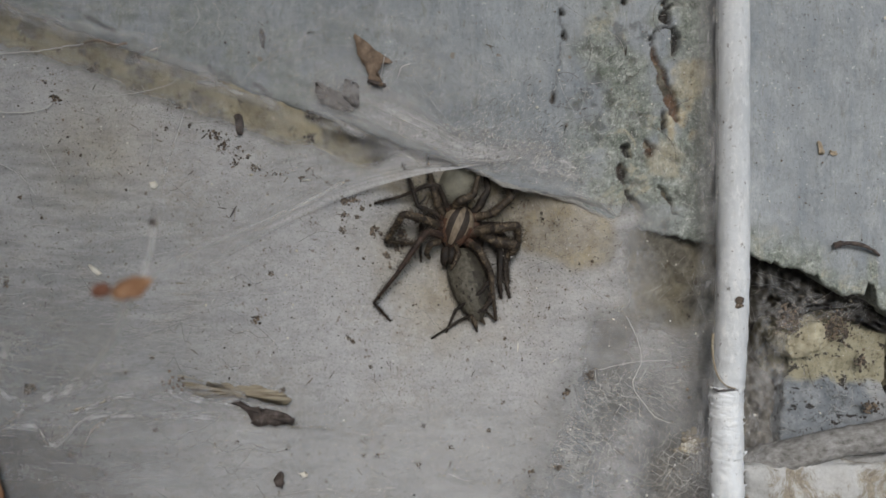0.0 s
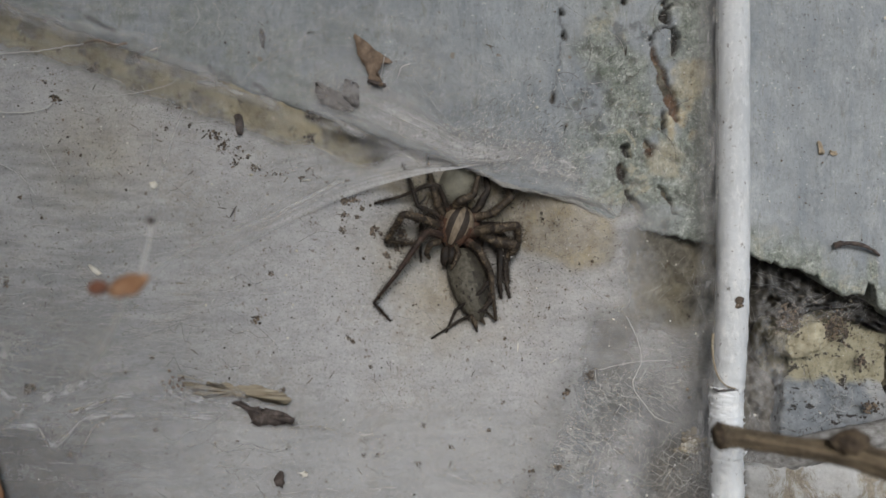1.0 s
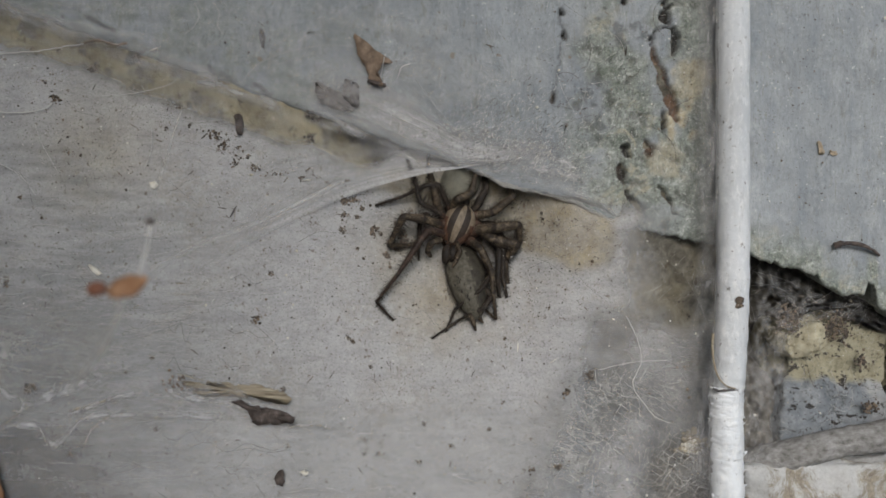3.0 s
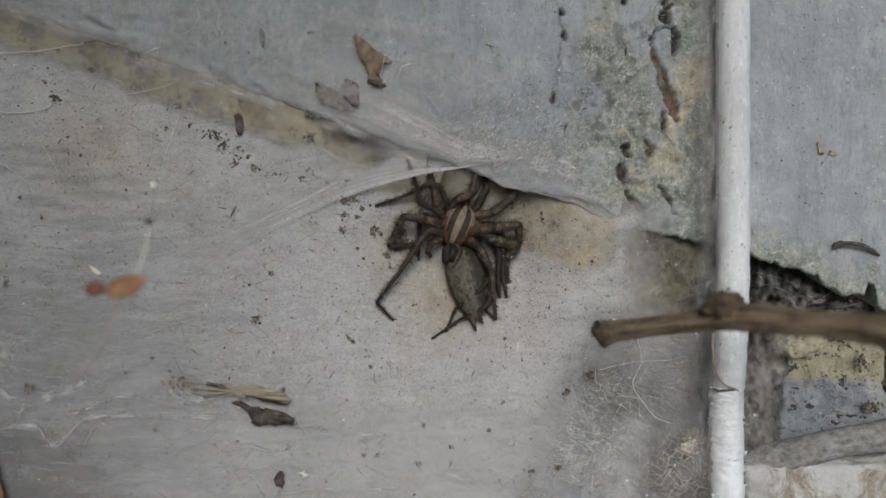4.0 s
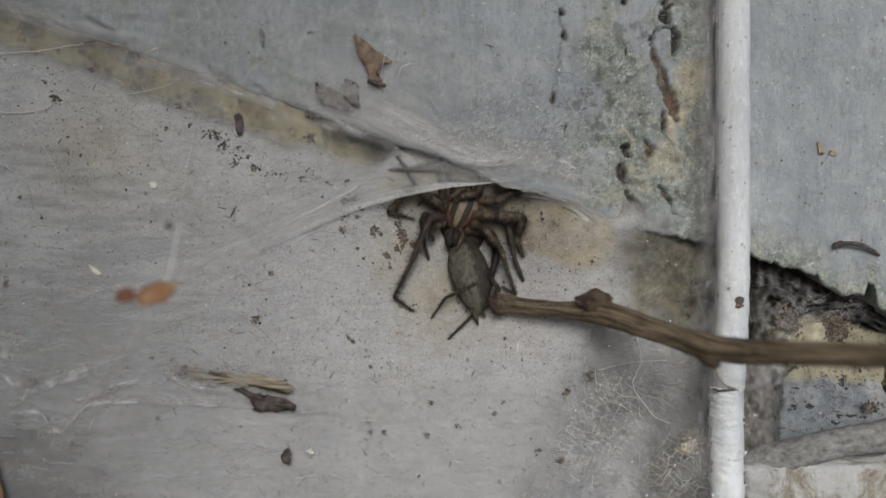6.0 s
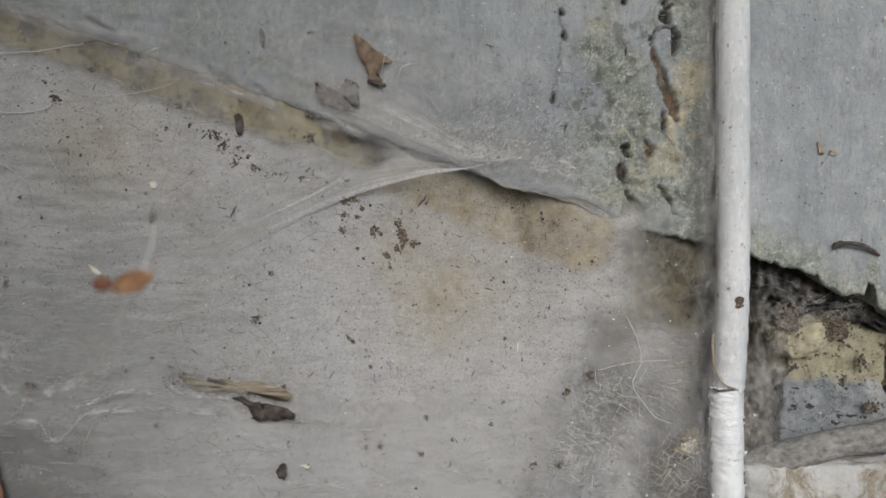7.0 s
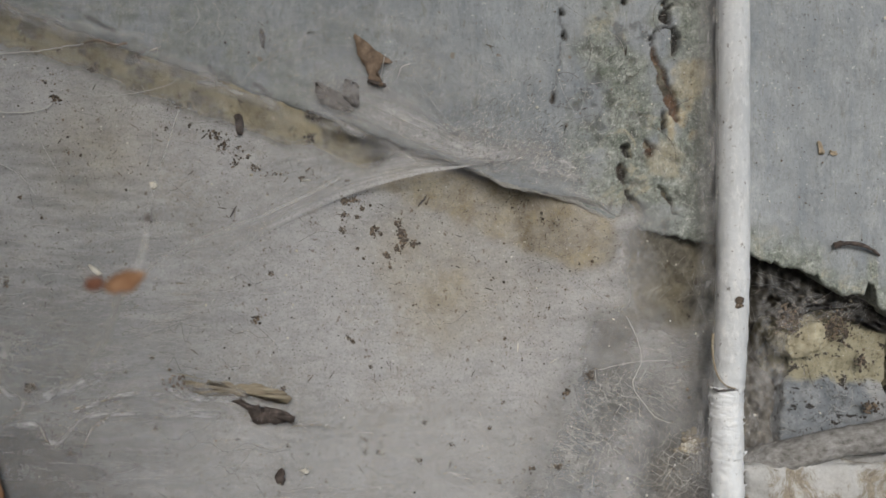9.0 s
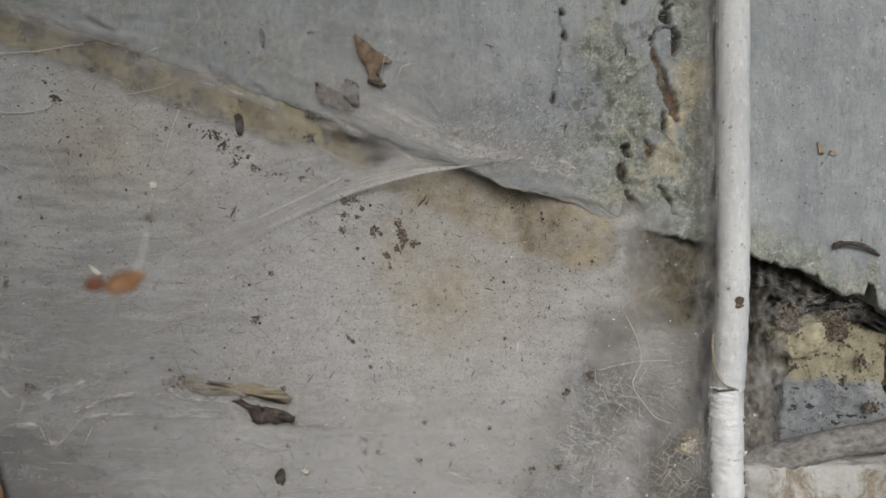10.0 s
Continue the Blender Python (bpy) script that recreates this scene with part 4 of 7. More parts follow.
    thing("web_haze", patch("web_haze", [(-71.04, -0.7, 38.8), (-53.37, -0.7, 34.59), (-39.06, -0.7, 30.39), (-25.59, -0.7, 26.18), (-13.8, -0.7, 22.39)], [(-70.58, -1.45, 25.17), (-53.18, -1.1, 21.05), (-38.93, -1.07, 16.02), (-25.51, -1.06, 12.67), (-13.89, -0.02, 11.94)],
                            lambda u, v: ends(u, 0.02, 0.2) * smooth(0, 0.3, v) * (1 - smooth(0.6, 1, v)) * (0.02 + 0.24 * np.clip(0.3 + 2.4 * fbm(u * 9, v * 4, 43), 0, 1)), M_VEIL, wave=0.3),
          "thin silk haze spun over the wall's lower edge", "spider web")
    thing("web_haze", patch("web_haze", [(-70.92, -0.9, 40.84), (-57.47, -0.9, 35.21), (-42.35, -0.9, 29.66), (-28.06, -0.9, 24.96), (-13.78, -0.9, 20.25), (-5.38, -0.9, 17.06)], [(-71.04, -0.7, 36.7), (-57.57, -0.7, 31.06), (-42.42, -0.7, 25.5), (-28.11, -0.7, 21.13), (-13.8, -0.7, 16.41), (-5.39, -0.7, 13.55)],
                            lambda u, v: ends(u, 0.02, 0.15) * np.sin(math.pi * v) * np.clip(0.26 + 1.6 * fbm(u * 16, v * 3, 49), 0.04, 0.7), M_VEIL, wave=0.3),
          "narrow band of dusty silk along the wall's lower edge", "spider web")
    thing("web_haze", patch("web_haze", [(47.47, 2, -0.95), (53.07, 2, -3.36), (59.61, 3, -6.43), (65.69, 3, -7.73), (74.38, 3, -12.95)], [(47.01, 3, -31.2), (50.92, 3, -24.24), (53.98, 4, -13.93), (62.75, 4, -11.3), (75.01, 4, -17.44)],
                            lambda u, v: ends(u, 0.08, 0.1) * smooth(0, 0.15, v) * (1 - smooth(0.7, 1, v)) * np.clip(0.07 + 0.8 * fbm(u * 30, v * 24, 47), 0, 0.24), M_VEIL, wave=0.8, nu=220, nv=90),
          "wispy silk across the dark crevice", "spider web")
    thing("web_haze", patch("web_haze", [(37.12, -0.7, 40.49), (37.41, -0.6, 27.04), (37.15, -0.6, 11.88), (37.76, 0.5, 0.09), (36.82, 1, -10.17), (35.9, 0.8, -23.79), (35.9, 0.8, -42.55)], [(40.11, -3.4, 39.53), (40.11, -3.4, 26.38), (40.11, -3.4, 11.59), (40.18, -3.2, 0.08), (40.01, -3.2, -9.8), (39.28, -3.4, -22.93), (39.28, -3.4, -41.01)],
                            lambda u, v: ends(u, 0.05, 0.1) * smooth(0, 0.45, v) * (0.10 + 0.46 * np.clip(0.4 + 2.0 * fbm(u * 34, v * 5, 53), 0, 1)), M_VEIL, wave=0.4),
          "ragged silk strip between the wall and the cable", "spider web")
    thing("web_haze", patch("web_haze", [(46.4, 3, -13.82), (46.4, 3, -20.77), (46.4, 3, -27.72), (46.4, 3, -38.15)], [(55.73, 4, -13.06), (54.86, 4, -20.94), (53.98, 4, -27.96), (52.23, 4, -38.47)],
                            lambda u, v: ends(u, 0.3, 0.05) * (1 - smooth(0.5, 1, v)) * np.clip(0.16 + 0.8 * fbm(u * 22, v * 12, 57), 0, 0.45), M_VEIL, wave=0.6, nu=200, nv=90),
          "grey silk haze in the gap beside the stone", "spider web")
    thing("web_haze", patch("web_haze", [(21.99, -0.6, -25.19), (21.15, -0.6, -30.24), (19.88, -0.6, -35.3), (18.2, -0.6, -43.72)], [(32.1, -0.6, -26.03), (31.68, -0.6, -30.24), (30.83, -0.6, -35.3), (29.99, -0.6, -43.72)],
                            lambda u, v: smooth(0, 0.35, u) * np.sin(math.pi * v) ** 1.3 * np.clip(0.5 + 0.8 * fbm(u * 4, v * 3, 59), 0, 0.75), M_VEIL, wave=0.4),
          "pale patch of dense silk in the torn lace", "spider web")
    thing("web_haze", patch("web_haze", [(-68.34, -1.0, 39.54), (-43.99, -1.0, 39.54), (-22.16, -1.0, 39.54), (-2.01, -1.0, 37.86), (16.45, -1.0, 31.99)], [(-68.22, -1.2, 35.28), (-43.91, -1.2, 26.9), (-22.12, -1.2, 20.2), (-2.01, -1.2, 12.65), (18.1, -1.2, 9.3)],
                            lambda u, v: ends(u, 0.03, 0.3) * smooth(0, 0.35, v) * (1 - smooth(0.8, 1, v)) * np.clip(0.30 + 0.9 * fbm(u * 9 + v * 6, v * 9, 67), 0.04, 0.6), M_FILM, wave=0.0, nu=160, nv=70),
          "thin dusty silk film on the painted wall above the web", "spider web")
    thing("web_haze", patch("web_haze", [(-0.34, -1.0, 21.07), (8.06, -1.0, 20.23), (16.45, -1.0, 17.71), (24.87, -0.9, 12.69)], [(1.35, -0.8, 12.7), (9.76, -0.7, 9.76), (18.18, -0.7, 8.08), (25.78, -0.6, 4.72)],
                            lambda u, v: ends(u, 0.2, 0.3) * smooth(0, 0.5, v) * (1 - smooth(0.9, 1, v)) * np.clip(0.52 + 0.9 * fbm(u * 9, v * 9, 68), 0.15, 0.85), M_FILM, wave=0.0, nu=160, nv=70),
          "greyish silk film spun along the plaster's lip", "spider web")
    blot = lambda u, v, a, b, q, w: np.exp(-((u - a) / q) ** 2 - ((v - b) / w) ** 2)
    thing("web_lace", patch("web_lace", [(12.49, 1.2, -12.75), (12.45, 0.8, -22.09), (11.13, 0.4, -30.51), (8.99, 0.2, -42.33)], [(40.69, 0.6, -12.68), (40.62, 0.4, -22.01), (40.48, 0, -30.4), (40.34, -0.4, -42.11)],
                            lambda u, v: ends(u, 0.15, 0.02) * ends(v, 0.15, 0.04) * np.clip(0.06 + 1.0 * blot(u, v, 0.62, 0.30, 0.22, 0.20) + 0.5 * blot(u, v, 0.74, 0.84, 0.26, 0.20) + 0.7 * blot(u, v, 0.28, 0.45, 0.16, 0.22) + 0.3 * blot(u, v, 0.3, 0.8, 0.2, 0.1), 0, 0.85), M_LACE, wave=1.0, seed=6),
          "grey torn silk lace with small dark cells", "spider web")
    thing("web_lace", patch("web_lace", [(-64.36, -6.3, -6.32), (-58.06, -6.1, -6.34), (-50.23, -5.7, -7.16), (-42.37, -5.2, -8.41)], [(-62.82, -8.9, -23.36), (-56.84, -8.4, -23.08), (-49.35, -7.6, -22.07), (-41.83, -6.6, -21.87)],
                            lambda u, v: ends(u, 0.05, 0.5) * np.sin(math.pi * v) * np.clip(0.55 + 1.2 * fbm(u * 5, v * 6, 73), 0.1, 0.8), M_LACE, wave=0.3, seed=9),
          "cellular dusty silk at the side of the web", "spider web")
    low = thing("web_layer", patch("web_layer", [(-69.75, -7.86, -15.7), (-46.89, -5.98, -17.98), (-23.29, -3.63, -20.42), (1.33, -1.72, -20.77), (18.66, -2.9, -19.73)],
                                   [(-67.91, -10.69, -42.94), (-45.83, -8.44, -43.87), (-22.75, -6.23, -44.78), (1.31, -4.08, -45.66), (15.91, -4.78, -45.37)],
                                   lambda u, v: smooth(0, 0.25, v) * (1 - smooth(0.8, 1, u)) * (1 - 0.85 * smooth(0.36, 0.12, u) * smooth(0.2, 0.5, v)) * (0.10 + 0.35 * threads(u, v, 9, 16, 15)), M_VEIL, wave=0.8),
                "loose lower layer of the dusty web sheet", "spider web")
    return mouth, fan, rim, low


MOUTH, FAN, RIM, LOW = build_veils()


def on_sheet(x, z, lift=0.0):
    return Vector((x, float(sheet_height(np.array(x), np.array(z))) - lift, z))


def strand(pts, r, sides=5, seed=0, wander=0.25):
    line = bend(pts, 8)
    rng = random.Random(seed)
    line = [p + Vector((rng.gauss(0, wander * r * 2), 0, rng.gauss(0, wander * r * 2))) for p in line]
    return tube_data(line, r, sides, wob=0.25, seed=seed)


def build_threads():
    """Single threads that can be told apart, in front of the web and the wall."""
    rows = [
        (0.09, [(-67.6, -0.82, 28.93), (-61.04, -0.52, 29.51), (-56.12, -0.23, 30.34), (-52.15, -0.6, 30.92)]),
        (0.08, [(-66.78, -2.21, 20.35), (-62.76, -1.96, 20.06), (-59.24, -1.54, 20.64), (-58.02, -1.14, 21.72)]),
        (0.036, [(-36.98, -0.6, 36.73), (-36.3, -0.9, 34.95), (-36.89, -0.9, 33.27), (-38.67, -0.6, 31.93)]),
        (0.036, [(-34.37, -0.6, 36.73), (-33.27, -0.9, 35.21), (-33.53, -0.9, 33.27), (-32.77, -0.6, 32.1)]),
        (0.036, [(-43.95, -0.68, 19.87), (-43.37, -0.87, 17.57), (-43.23, -1.23, 14.75), (-44.05, -1.93, 11.74)]),
        (0.036, [(-60.03, -2.1, 18.37), (-58.97, -2.53, 15.82), (-57.76, -2.78, 13.72), (-56.39, -3.06, 11.62)]),
        (0.065, [(-8.55, -1.2, 29), (-8.84, -1.8, 27.18), (-9.39, -1.2, 25.23)]),
        (0.06, [(-6.63, -1, 25.69), (-6.02, -1.5, 27), (-4.12, -0.7, 27.69)]),
        (0.026, [(-30.67, -0.6, 23.67), (-28.04, -1, 26.95), (-23.84, -1, 29.05), (-17.14, -0.9, 30.33), (-13.38, -0.7, 30.05)]),
        (0.06, [(27.44, 0, -10.08), (29.01, -0.5, -13.41), (29.6, -0.5, -16.78), (28.33, -0.5, -20.15), (29.85, -0.5, -22.85), (31.84, 0, -25.15), (34.68, 1, -26.4)]),
        (0.045, [(23.37, 0, -18.12), (26.69, -0.3, -17.23), (29.6, -0.5, -16.78), (33.54, 0, -16.68)]),
        (0.036, [(-65.07, -3.72, 12.78), (-62.5, -3.92, 11.53), (-60.37, -4.06, 9.89), (-58.77, -4.47, 7.81)]),
        (0.042, [(-50.8, -0.8, 22.79), (-45.82, -0.63, 23.25), (-40.85, -0.38, 24.56), (-39.89, -0.25, 25.44)]),
        (0.026, [(16.89, -0.9, 26.13), (18.15, -0.9, 22.77), (19.85, -0.8, 19.85)]),
        (0.014, [(49.46, 8, -3.53), (53.98, 4, -5.17), (60.12, 4, -9.11), (71.01, 8, -7.16)]),
        (0.014, [(50.43, 6, -10.6), (56.14, 3, -8.6), (62.75, 4, -5.17), (66.86, 2, -2.5)]),
    ]
    s = Soup()
    for k, (r, pts) in enumerate(rows):
        s.add(strand(pts, r, seed=k))
    thing("web_thread", s.mesh("web_thread", [M_STRAND]), "single pale silk threads across web and wall", "silk thread", kind="stuff")
    rng = random.Random(12)
    f = Soup()
    for k in range(130):
        x, z = rng.uniform(-72, 20), rng.uniform(-40, 36)
        if z > float(edge_z(np.array(x))) + 14:
            continue
        a = rng.gauss(-0.1, 0.5)
        n = rng.uniform(2, 9)
        s0 = z > float(edge_z(np.array(x)))
        pts = []
        for i in range(4):
            px, pz = x + math.cos(a) * n * i / 3, z + math.sin(a) * n * i / 3 + rng.gauss(0, 0.4)
            y = -0.6 if pz > float(edge_z(np.array(px))) else min(on_sheet(px, pz, 0.25).y, 5.5)
            pts.append(Vector((px, y, pz)))
        f.add(strand(pts, rng.uniform(0.010, 0.026), 4, k, 0.1))
    for k in range(70):
        x = rng.uniform(3.05, 25.49)
        n = rng.uniform(1.5, 6)
        pts = [Vector((x + n * i / 3, rng.uniform(-0.25, 0.5), float(edge_z(np.array(x + n * i / 3))) + rng.uniform(-0.25, 0.45))) for i in range(4)]
        f.add(strand(pts, rng.uniform(0.02, 0.05), 4, k, 0.2), 1)
    for k in range(330):
        x, z = rng.uniform(-70, -36), rng.gauss(-12, 8)
        a, n = rng.gauss(-0.03, 0.14), rng.uniform(1.2, 5)
        b = rng.gauss(0, 0.25)
        pts = [on_sheet(x + n * i / 4, z + math.sin(a) * n * i / 4 + b * math.sin(i * 0.8), 0.12) for i in range(5)]
        f.add(strand(pts, rng.uniform(0.010, 0.026), 4, k, 0.2), 1)
    for k in range(90):
        x, z = rng.uniform(-72, -30), rng.uniform(-34, -4)
        a, n = rng.gauss(0.05, 0.25), rng.uniform(3, 12)
        pts = [on_sheet(x + math.cos(a) * n * i / 4, z + math.sin(a) * n * i / 4 + rng.gauss(0, 0.5), 0.25) for i in range(5)]
        f.add(strand(pts, rng.uniform(0.015, 0.045), 4, k, 0.2))
    for k in range(22):
        x0, z0 = rng.uniform(-5, 14), rng.uniform(11, 18)
        a, n = rng.choice([-0.25, 0.15, 2.75, 2.5]) + rng.gauss(0, 0.15), rng.uniform(4, 15)
        pts = [Vector((x0 + math.cos(a) * n * i / 3, -1.7 + 0.25 * i, z0 + math.sin(a) * n * i / 3)) for i in range(4)]
        f.add(strand(pts, rng.uniform(0.02, 0.05), 4, k, 0.1))
    thing("web_fibre", f.mesh("web_fibre", [M_FAINT, M_NET]), "faint silk fibres over sheet and wall", "silk thread", kind="stuff")


build_threads()


def build_hairs():
    """Thin dark root hairs and fibres that cling to the crumbling plaster."""
    rng = random.Random(77)
    s = Soup()
    for k in range(34):
        x, z = rng.uniform(14.91, 39.89), rng.uniform(1.78, 37.35)
        if z < float(edge_z(np.array(x))) + 2:
            continue
        a, n = rng.uniform(0, 6.28), rng.uniform(1.5, 7)
        b = rng.gauss(0, 0.8)
        pts = []
        for i in range(5):
            t = a + b * i / 4
            px, pz = x + math.cos(t) * n * i / 4, z + math.sin(t) * n * i / 4
            pts.append(Vector((px, float(wall_height(np.array([px]), np.array([pz]))[0]) - 0.12, pz)))
        s.add(strand(pts, rng.uniform(0.012, 0.03), 4, k, 0.2), 0 if rng.random() < 0.7 else 1)
    thing("root_hair", s.mesh("root_hair", [M_DARKHUSK, M_STRAND]), "fine dark root hairs clinging to crumbling plaster", "plant fibre", kind="stuff")


build_hairs()


def build_fuzz():
    """Short silk ends and grit on the plaster above the funnel."""
    rng = random.Random(91)
    s = Soup()
    for k in range(900):
        x, z = rng.gauss(9.4, 8.5), rng.gauss(16.6, 4.0)
        if z < float(edge_z(np.array(x))) + 1:
            continue
        a, n = rng.gauss(0.9, 0.7), rng.uniform(0.15, 0.9)
        y = float(wall_height(np.array([x]), np.array([z]))[0])
        c, d = Vector((x, min(y - 0.1, -1.3), z)), Vector((math.cos(a), -0.25, math.sin(a))) * n
        s.add(strand([c, c + d * 0.5 + Vector((rng.gauss(0, 0.06), 0, rng.gauss(0, 0.06))), c + d], rng.uniform(0.016, 0.04), 4, k, 0.2), 0 if rng.random() < 0.5 else 1)
    thing("silk_fuzz", s.mesh("silk_fuzz", [M_STRAND, M_GREYHUSK]), "short silk ends and grit on the painted plaster", "silk thread", kind="stuff")


build_fuzz()


NET = [(35.23, -33.37, 6.35, 5.25, 1.0), (20.83, -29.56, 5.25, 3.81, 0.62), (25.49, -21.93, 7.2, 5.08, 0.5), (33.54, -21.93, 4.66, 5.08, 0.25)]


def build_net():
    """The open net of tangled silk between the sheet and the cable: long uneven cells that lean down to the cable."""
    rng = random.Random(31)
    lean = Matrix.Rotation(radians(32), 3, "Y")
    long, wide = 2.2, 0.84
    knots = {}

    def knot(i, j, b):
        if (i, j, b) not in knots:
            p = lean @ Vector(((i + 0.5 * (j % 2) + (0.36 if b else 0)) * long, 0, j * wide + (0.12 if b else -0.12)))
            p += Vector((27, 0, -27))
            q = Vector((rng.gauss(0, 0.20), 0, rng.gauss(0, 0.13)))
            p += q + Vector((fbm(p.x * 0.3, p.z * 0.3, 92) * 2.4, 0, fbm(p.x * 0.3, p.z * 0.3, 93) * 2.4))
            p.y = -1.0 + float(fbm(p.x * 0.2, p.z * 0.2, 94)) * 1.2 + rng.uniform(-0.15, 0.15)
            knots[i, j, b] = p
        return knots[i, j, b]

    s = Soup()
    for j in range(-42, 42):
        for i in range(-18, 18):
            a, b = knot(i, j, 0), knot(i, j, 1)
            k = max(q * math.exp(-((a.x - x) / rx) ** 2 - ((a.z - z) / rz) ** 2) for x, z, rx, rz, q in NET) * float(smooth(0.25, 0.55, vnoise(a.x * 0.3, a.z * 0.3, 91)))
            up = i + (j % 2)
            for p, q in ((a, b), (b, knot(up, j + 1, 0)), (a, knot(up - 1, j + 1, 1)), (b, knot(i + 1, j, 0))):
                if (p - q).length < 3.2 and rng.random() < 0.94 * float(smooth(0.10, 0.34, k)):
                    s.add(tube_data([p, q], rng.choice([0.009, 0.012, 0.017, 0.026]) * (0.8 + 0.6 * k), 4))
    for k in range(120):
        x, z = rng.uniform(25.72, 47.45), rng.uniform(-38.15, 1.82)
        a, n = rng.uniform(-1.2, 1.2), rng.uniform(2, 9)
        q = [Vector((x + math.cos(a) * n * i / 3, 3 + rng.uniform(-2, 2), z + math.sin(a) * n * i / 3 + rng.gauss(0, 0.6))) for i in range(4)]
        s.add(strand(q, rng.uniform(0.006, 0.016), 4, k, 0.2))
    for k in range(150):
        x, z = rng.uniform(46.6, 69.17), rng.uniform(-33.46, -2.52)
        a, n = rng.uniform(-1.5, 1.5), rng.uniform(1, 8)
        q = [Vector((x + math.cos(a) * n * i / 3, 5 + rng.uniform(-2, 2), z + math.sin(a) * n * i / 3 + rng.gauss(0, 0.8))) for i in range(4)]
        s.add(strand(q, rng.uniform(0.006, 0.02), 4, k, 0.2))
    for k in range(90):
        x, z = rng.uniform(17, 40), rng.uniform(-37, -12)
        a, n = rng.gauss(-0.35, 0.5), rng.uniform(0.8, 4.5)
        b = rng.gauss(0, 0.3)
        q = [Vector((x + math.cos(a) * n * i / 4, rng.uniform(-0.9, -0.3), z + math.sin(a) * n * i / 4 + b * math.sin(i * 0.8))) for i in range(5)]
        s.add(strand(q, rng.uniform(0.006, 0.018), 4, k, 0.2))
    return thing("web_net", s.mesh("web_net", [M_NET]), "loose lacy net of tangled silk beside the cable", "spider web", kind="stuff")


build_net()


# ---- litter caught in the web ----
def build_specks(name, count, z0, z1, seed, lift, label):
    rng = random.Random(seed)
    dark, pale = Soup(), Soup()
    for k in range(count):
        x, z = rng.uniform(-72, 28), rng.uniform(z0, z1)
        e = float(edge_z(np.array(x)))
        if z > e - 1 and rng.random() > 0.5:
            continue
        if vnoise(x * 0.12, z * 0.12, 4) < rng.uniform(0.1, 0.6):
            continue
        c = Vector((x, -0.25, z)) if z > e else on_sheet(x, z, lift)
        c.y = min(c.y, 6.0) if x < 0 else c.y
        r = min(0.26, 0.058 * math.exp(rng.gauss(0, 0.5)))
        to = pale if rng.random() < 0.14 else dark
        if rng.random() < 0.10:
            a, n = rng.uniform(0, 3.1), min(0.7, r * rng.uniform(3, 6))
            d = Vector((math.cos(a), 0, math.sin(a)))
            to.add(tube_data([c - d * n, c, c + d * n + Vector((0, 0, rng.gauss(0, 0.1)))], [r * 0.4, r * 0.55, r * 0.3], 5, wob=0.3, seed=k))
        else:
            to.add(crumb(c, r, rng))
    dark.add((pale.v, pale.f), 1)
    return thing(name, dark.mesh(name, [M_DIRT, M_PALE]), label, "debris", kind="stuff")


build_specks("web_debris", 4600, -18.75, 38, 1, 0.1, "fine dark and pale specks caught on the web and wall")
LOW_SPECKS = build_specks("web_debris", 600, -37.52, -18.44, 2, 0.6, "fine specks on the loose lower web")



def build_lace_dirt():
    """Dust and crumbs in the torn lace and on the wall beside the cable."""
    rng = random.Random(8)
    s = Soup()
    for x0, x1, z0, z1, y, n in ((8.98, 39.46, -37.35, 1.78, 0.0, 1500), (16.6, 39.46, 3.47, 37.35, -0.5, 260), (46.24, 66.4, 0.93, 37.35, -0.5, 260), (48.25, 69.28, -26.42, -2.56, 4.5, 420)):
        for k in range(n):
            x, z = rng.uniform(x0, x1), rng.uniform(z0, z1)
            if y == -0.5 and z < float(edge_z(np.array(x))) + 1 or vnoise(x * 0.25, z * 0.25, 14) < rng.uniform(0.1, 0.7):
                continue
            s.add(crumb(Vector((x, y + rng.uniform(-0.4, 0.2), z)), min(0.26, 0.07 * math.exp(rng.gauss(0, 0.5))), rng), 1 if rng.random() < 0.12 else 0)
    thing("web_debris", s.mesh("web_debris", [M_DIRT, M_PALE]), "fine dark and pale grains in lace and on wall", "debris", kind="stuff")


build_lace_dirt()


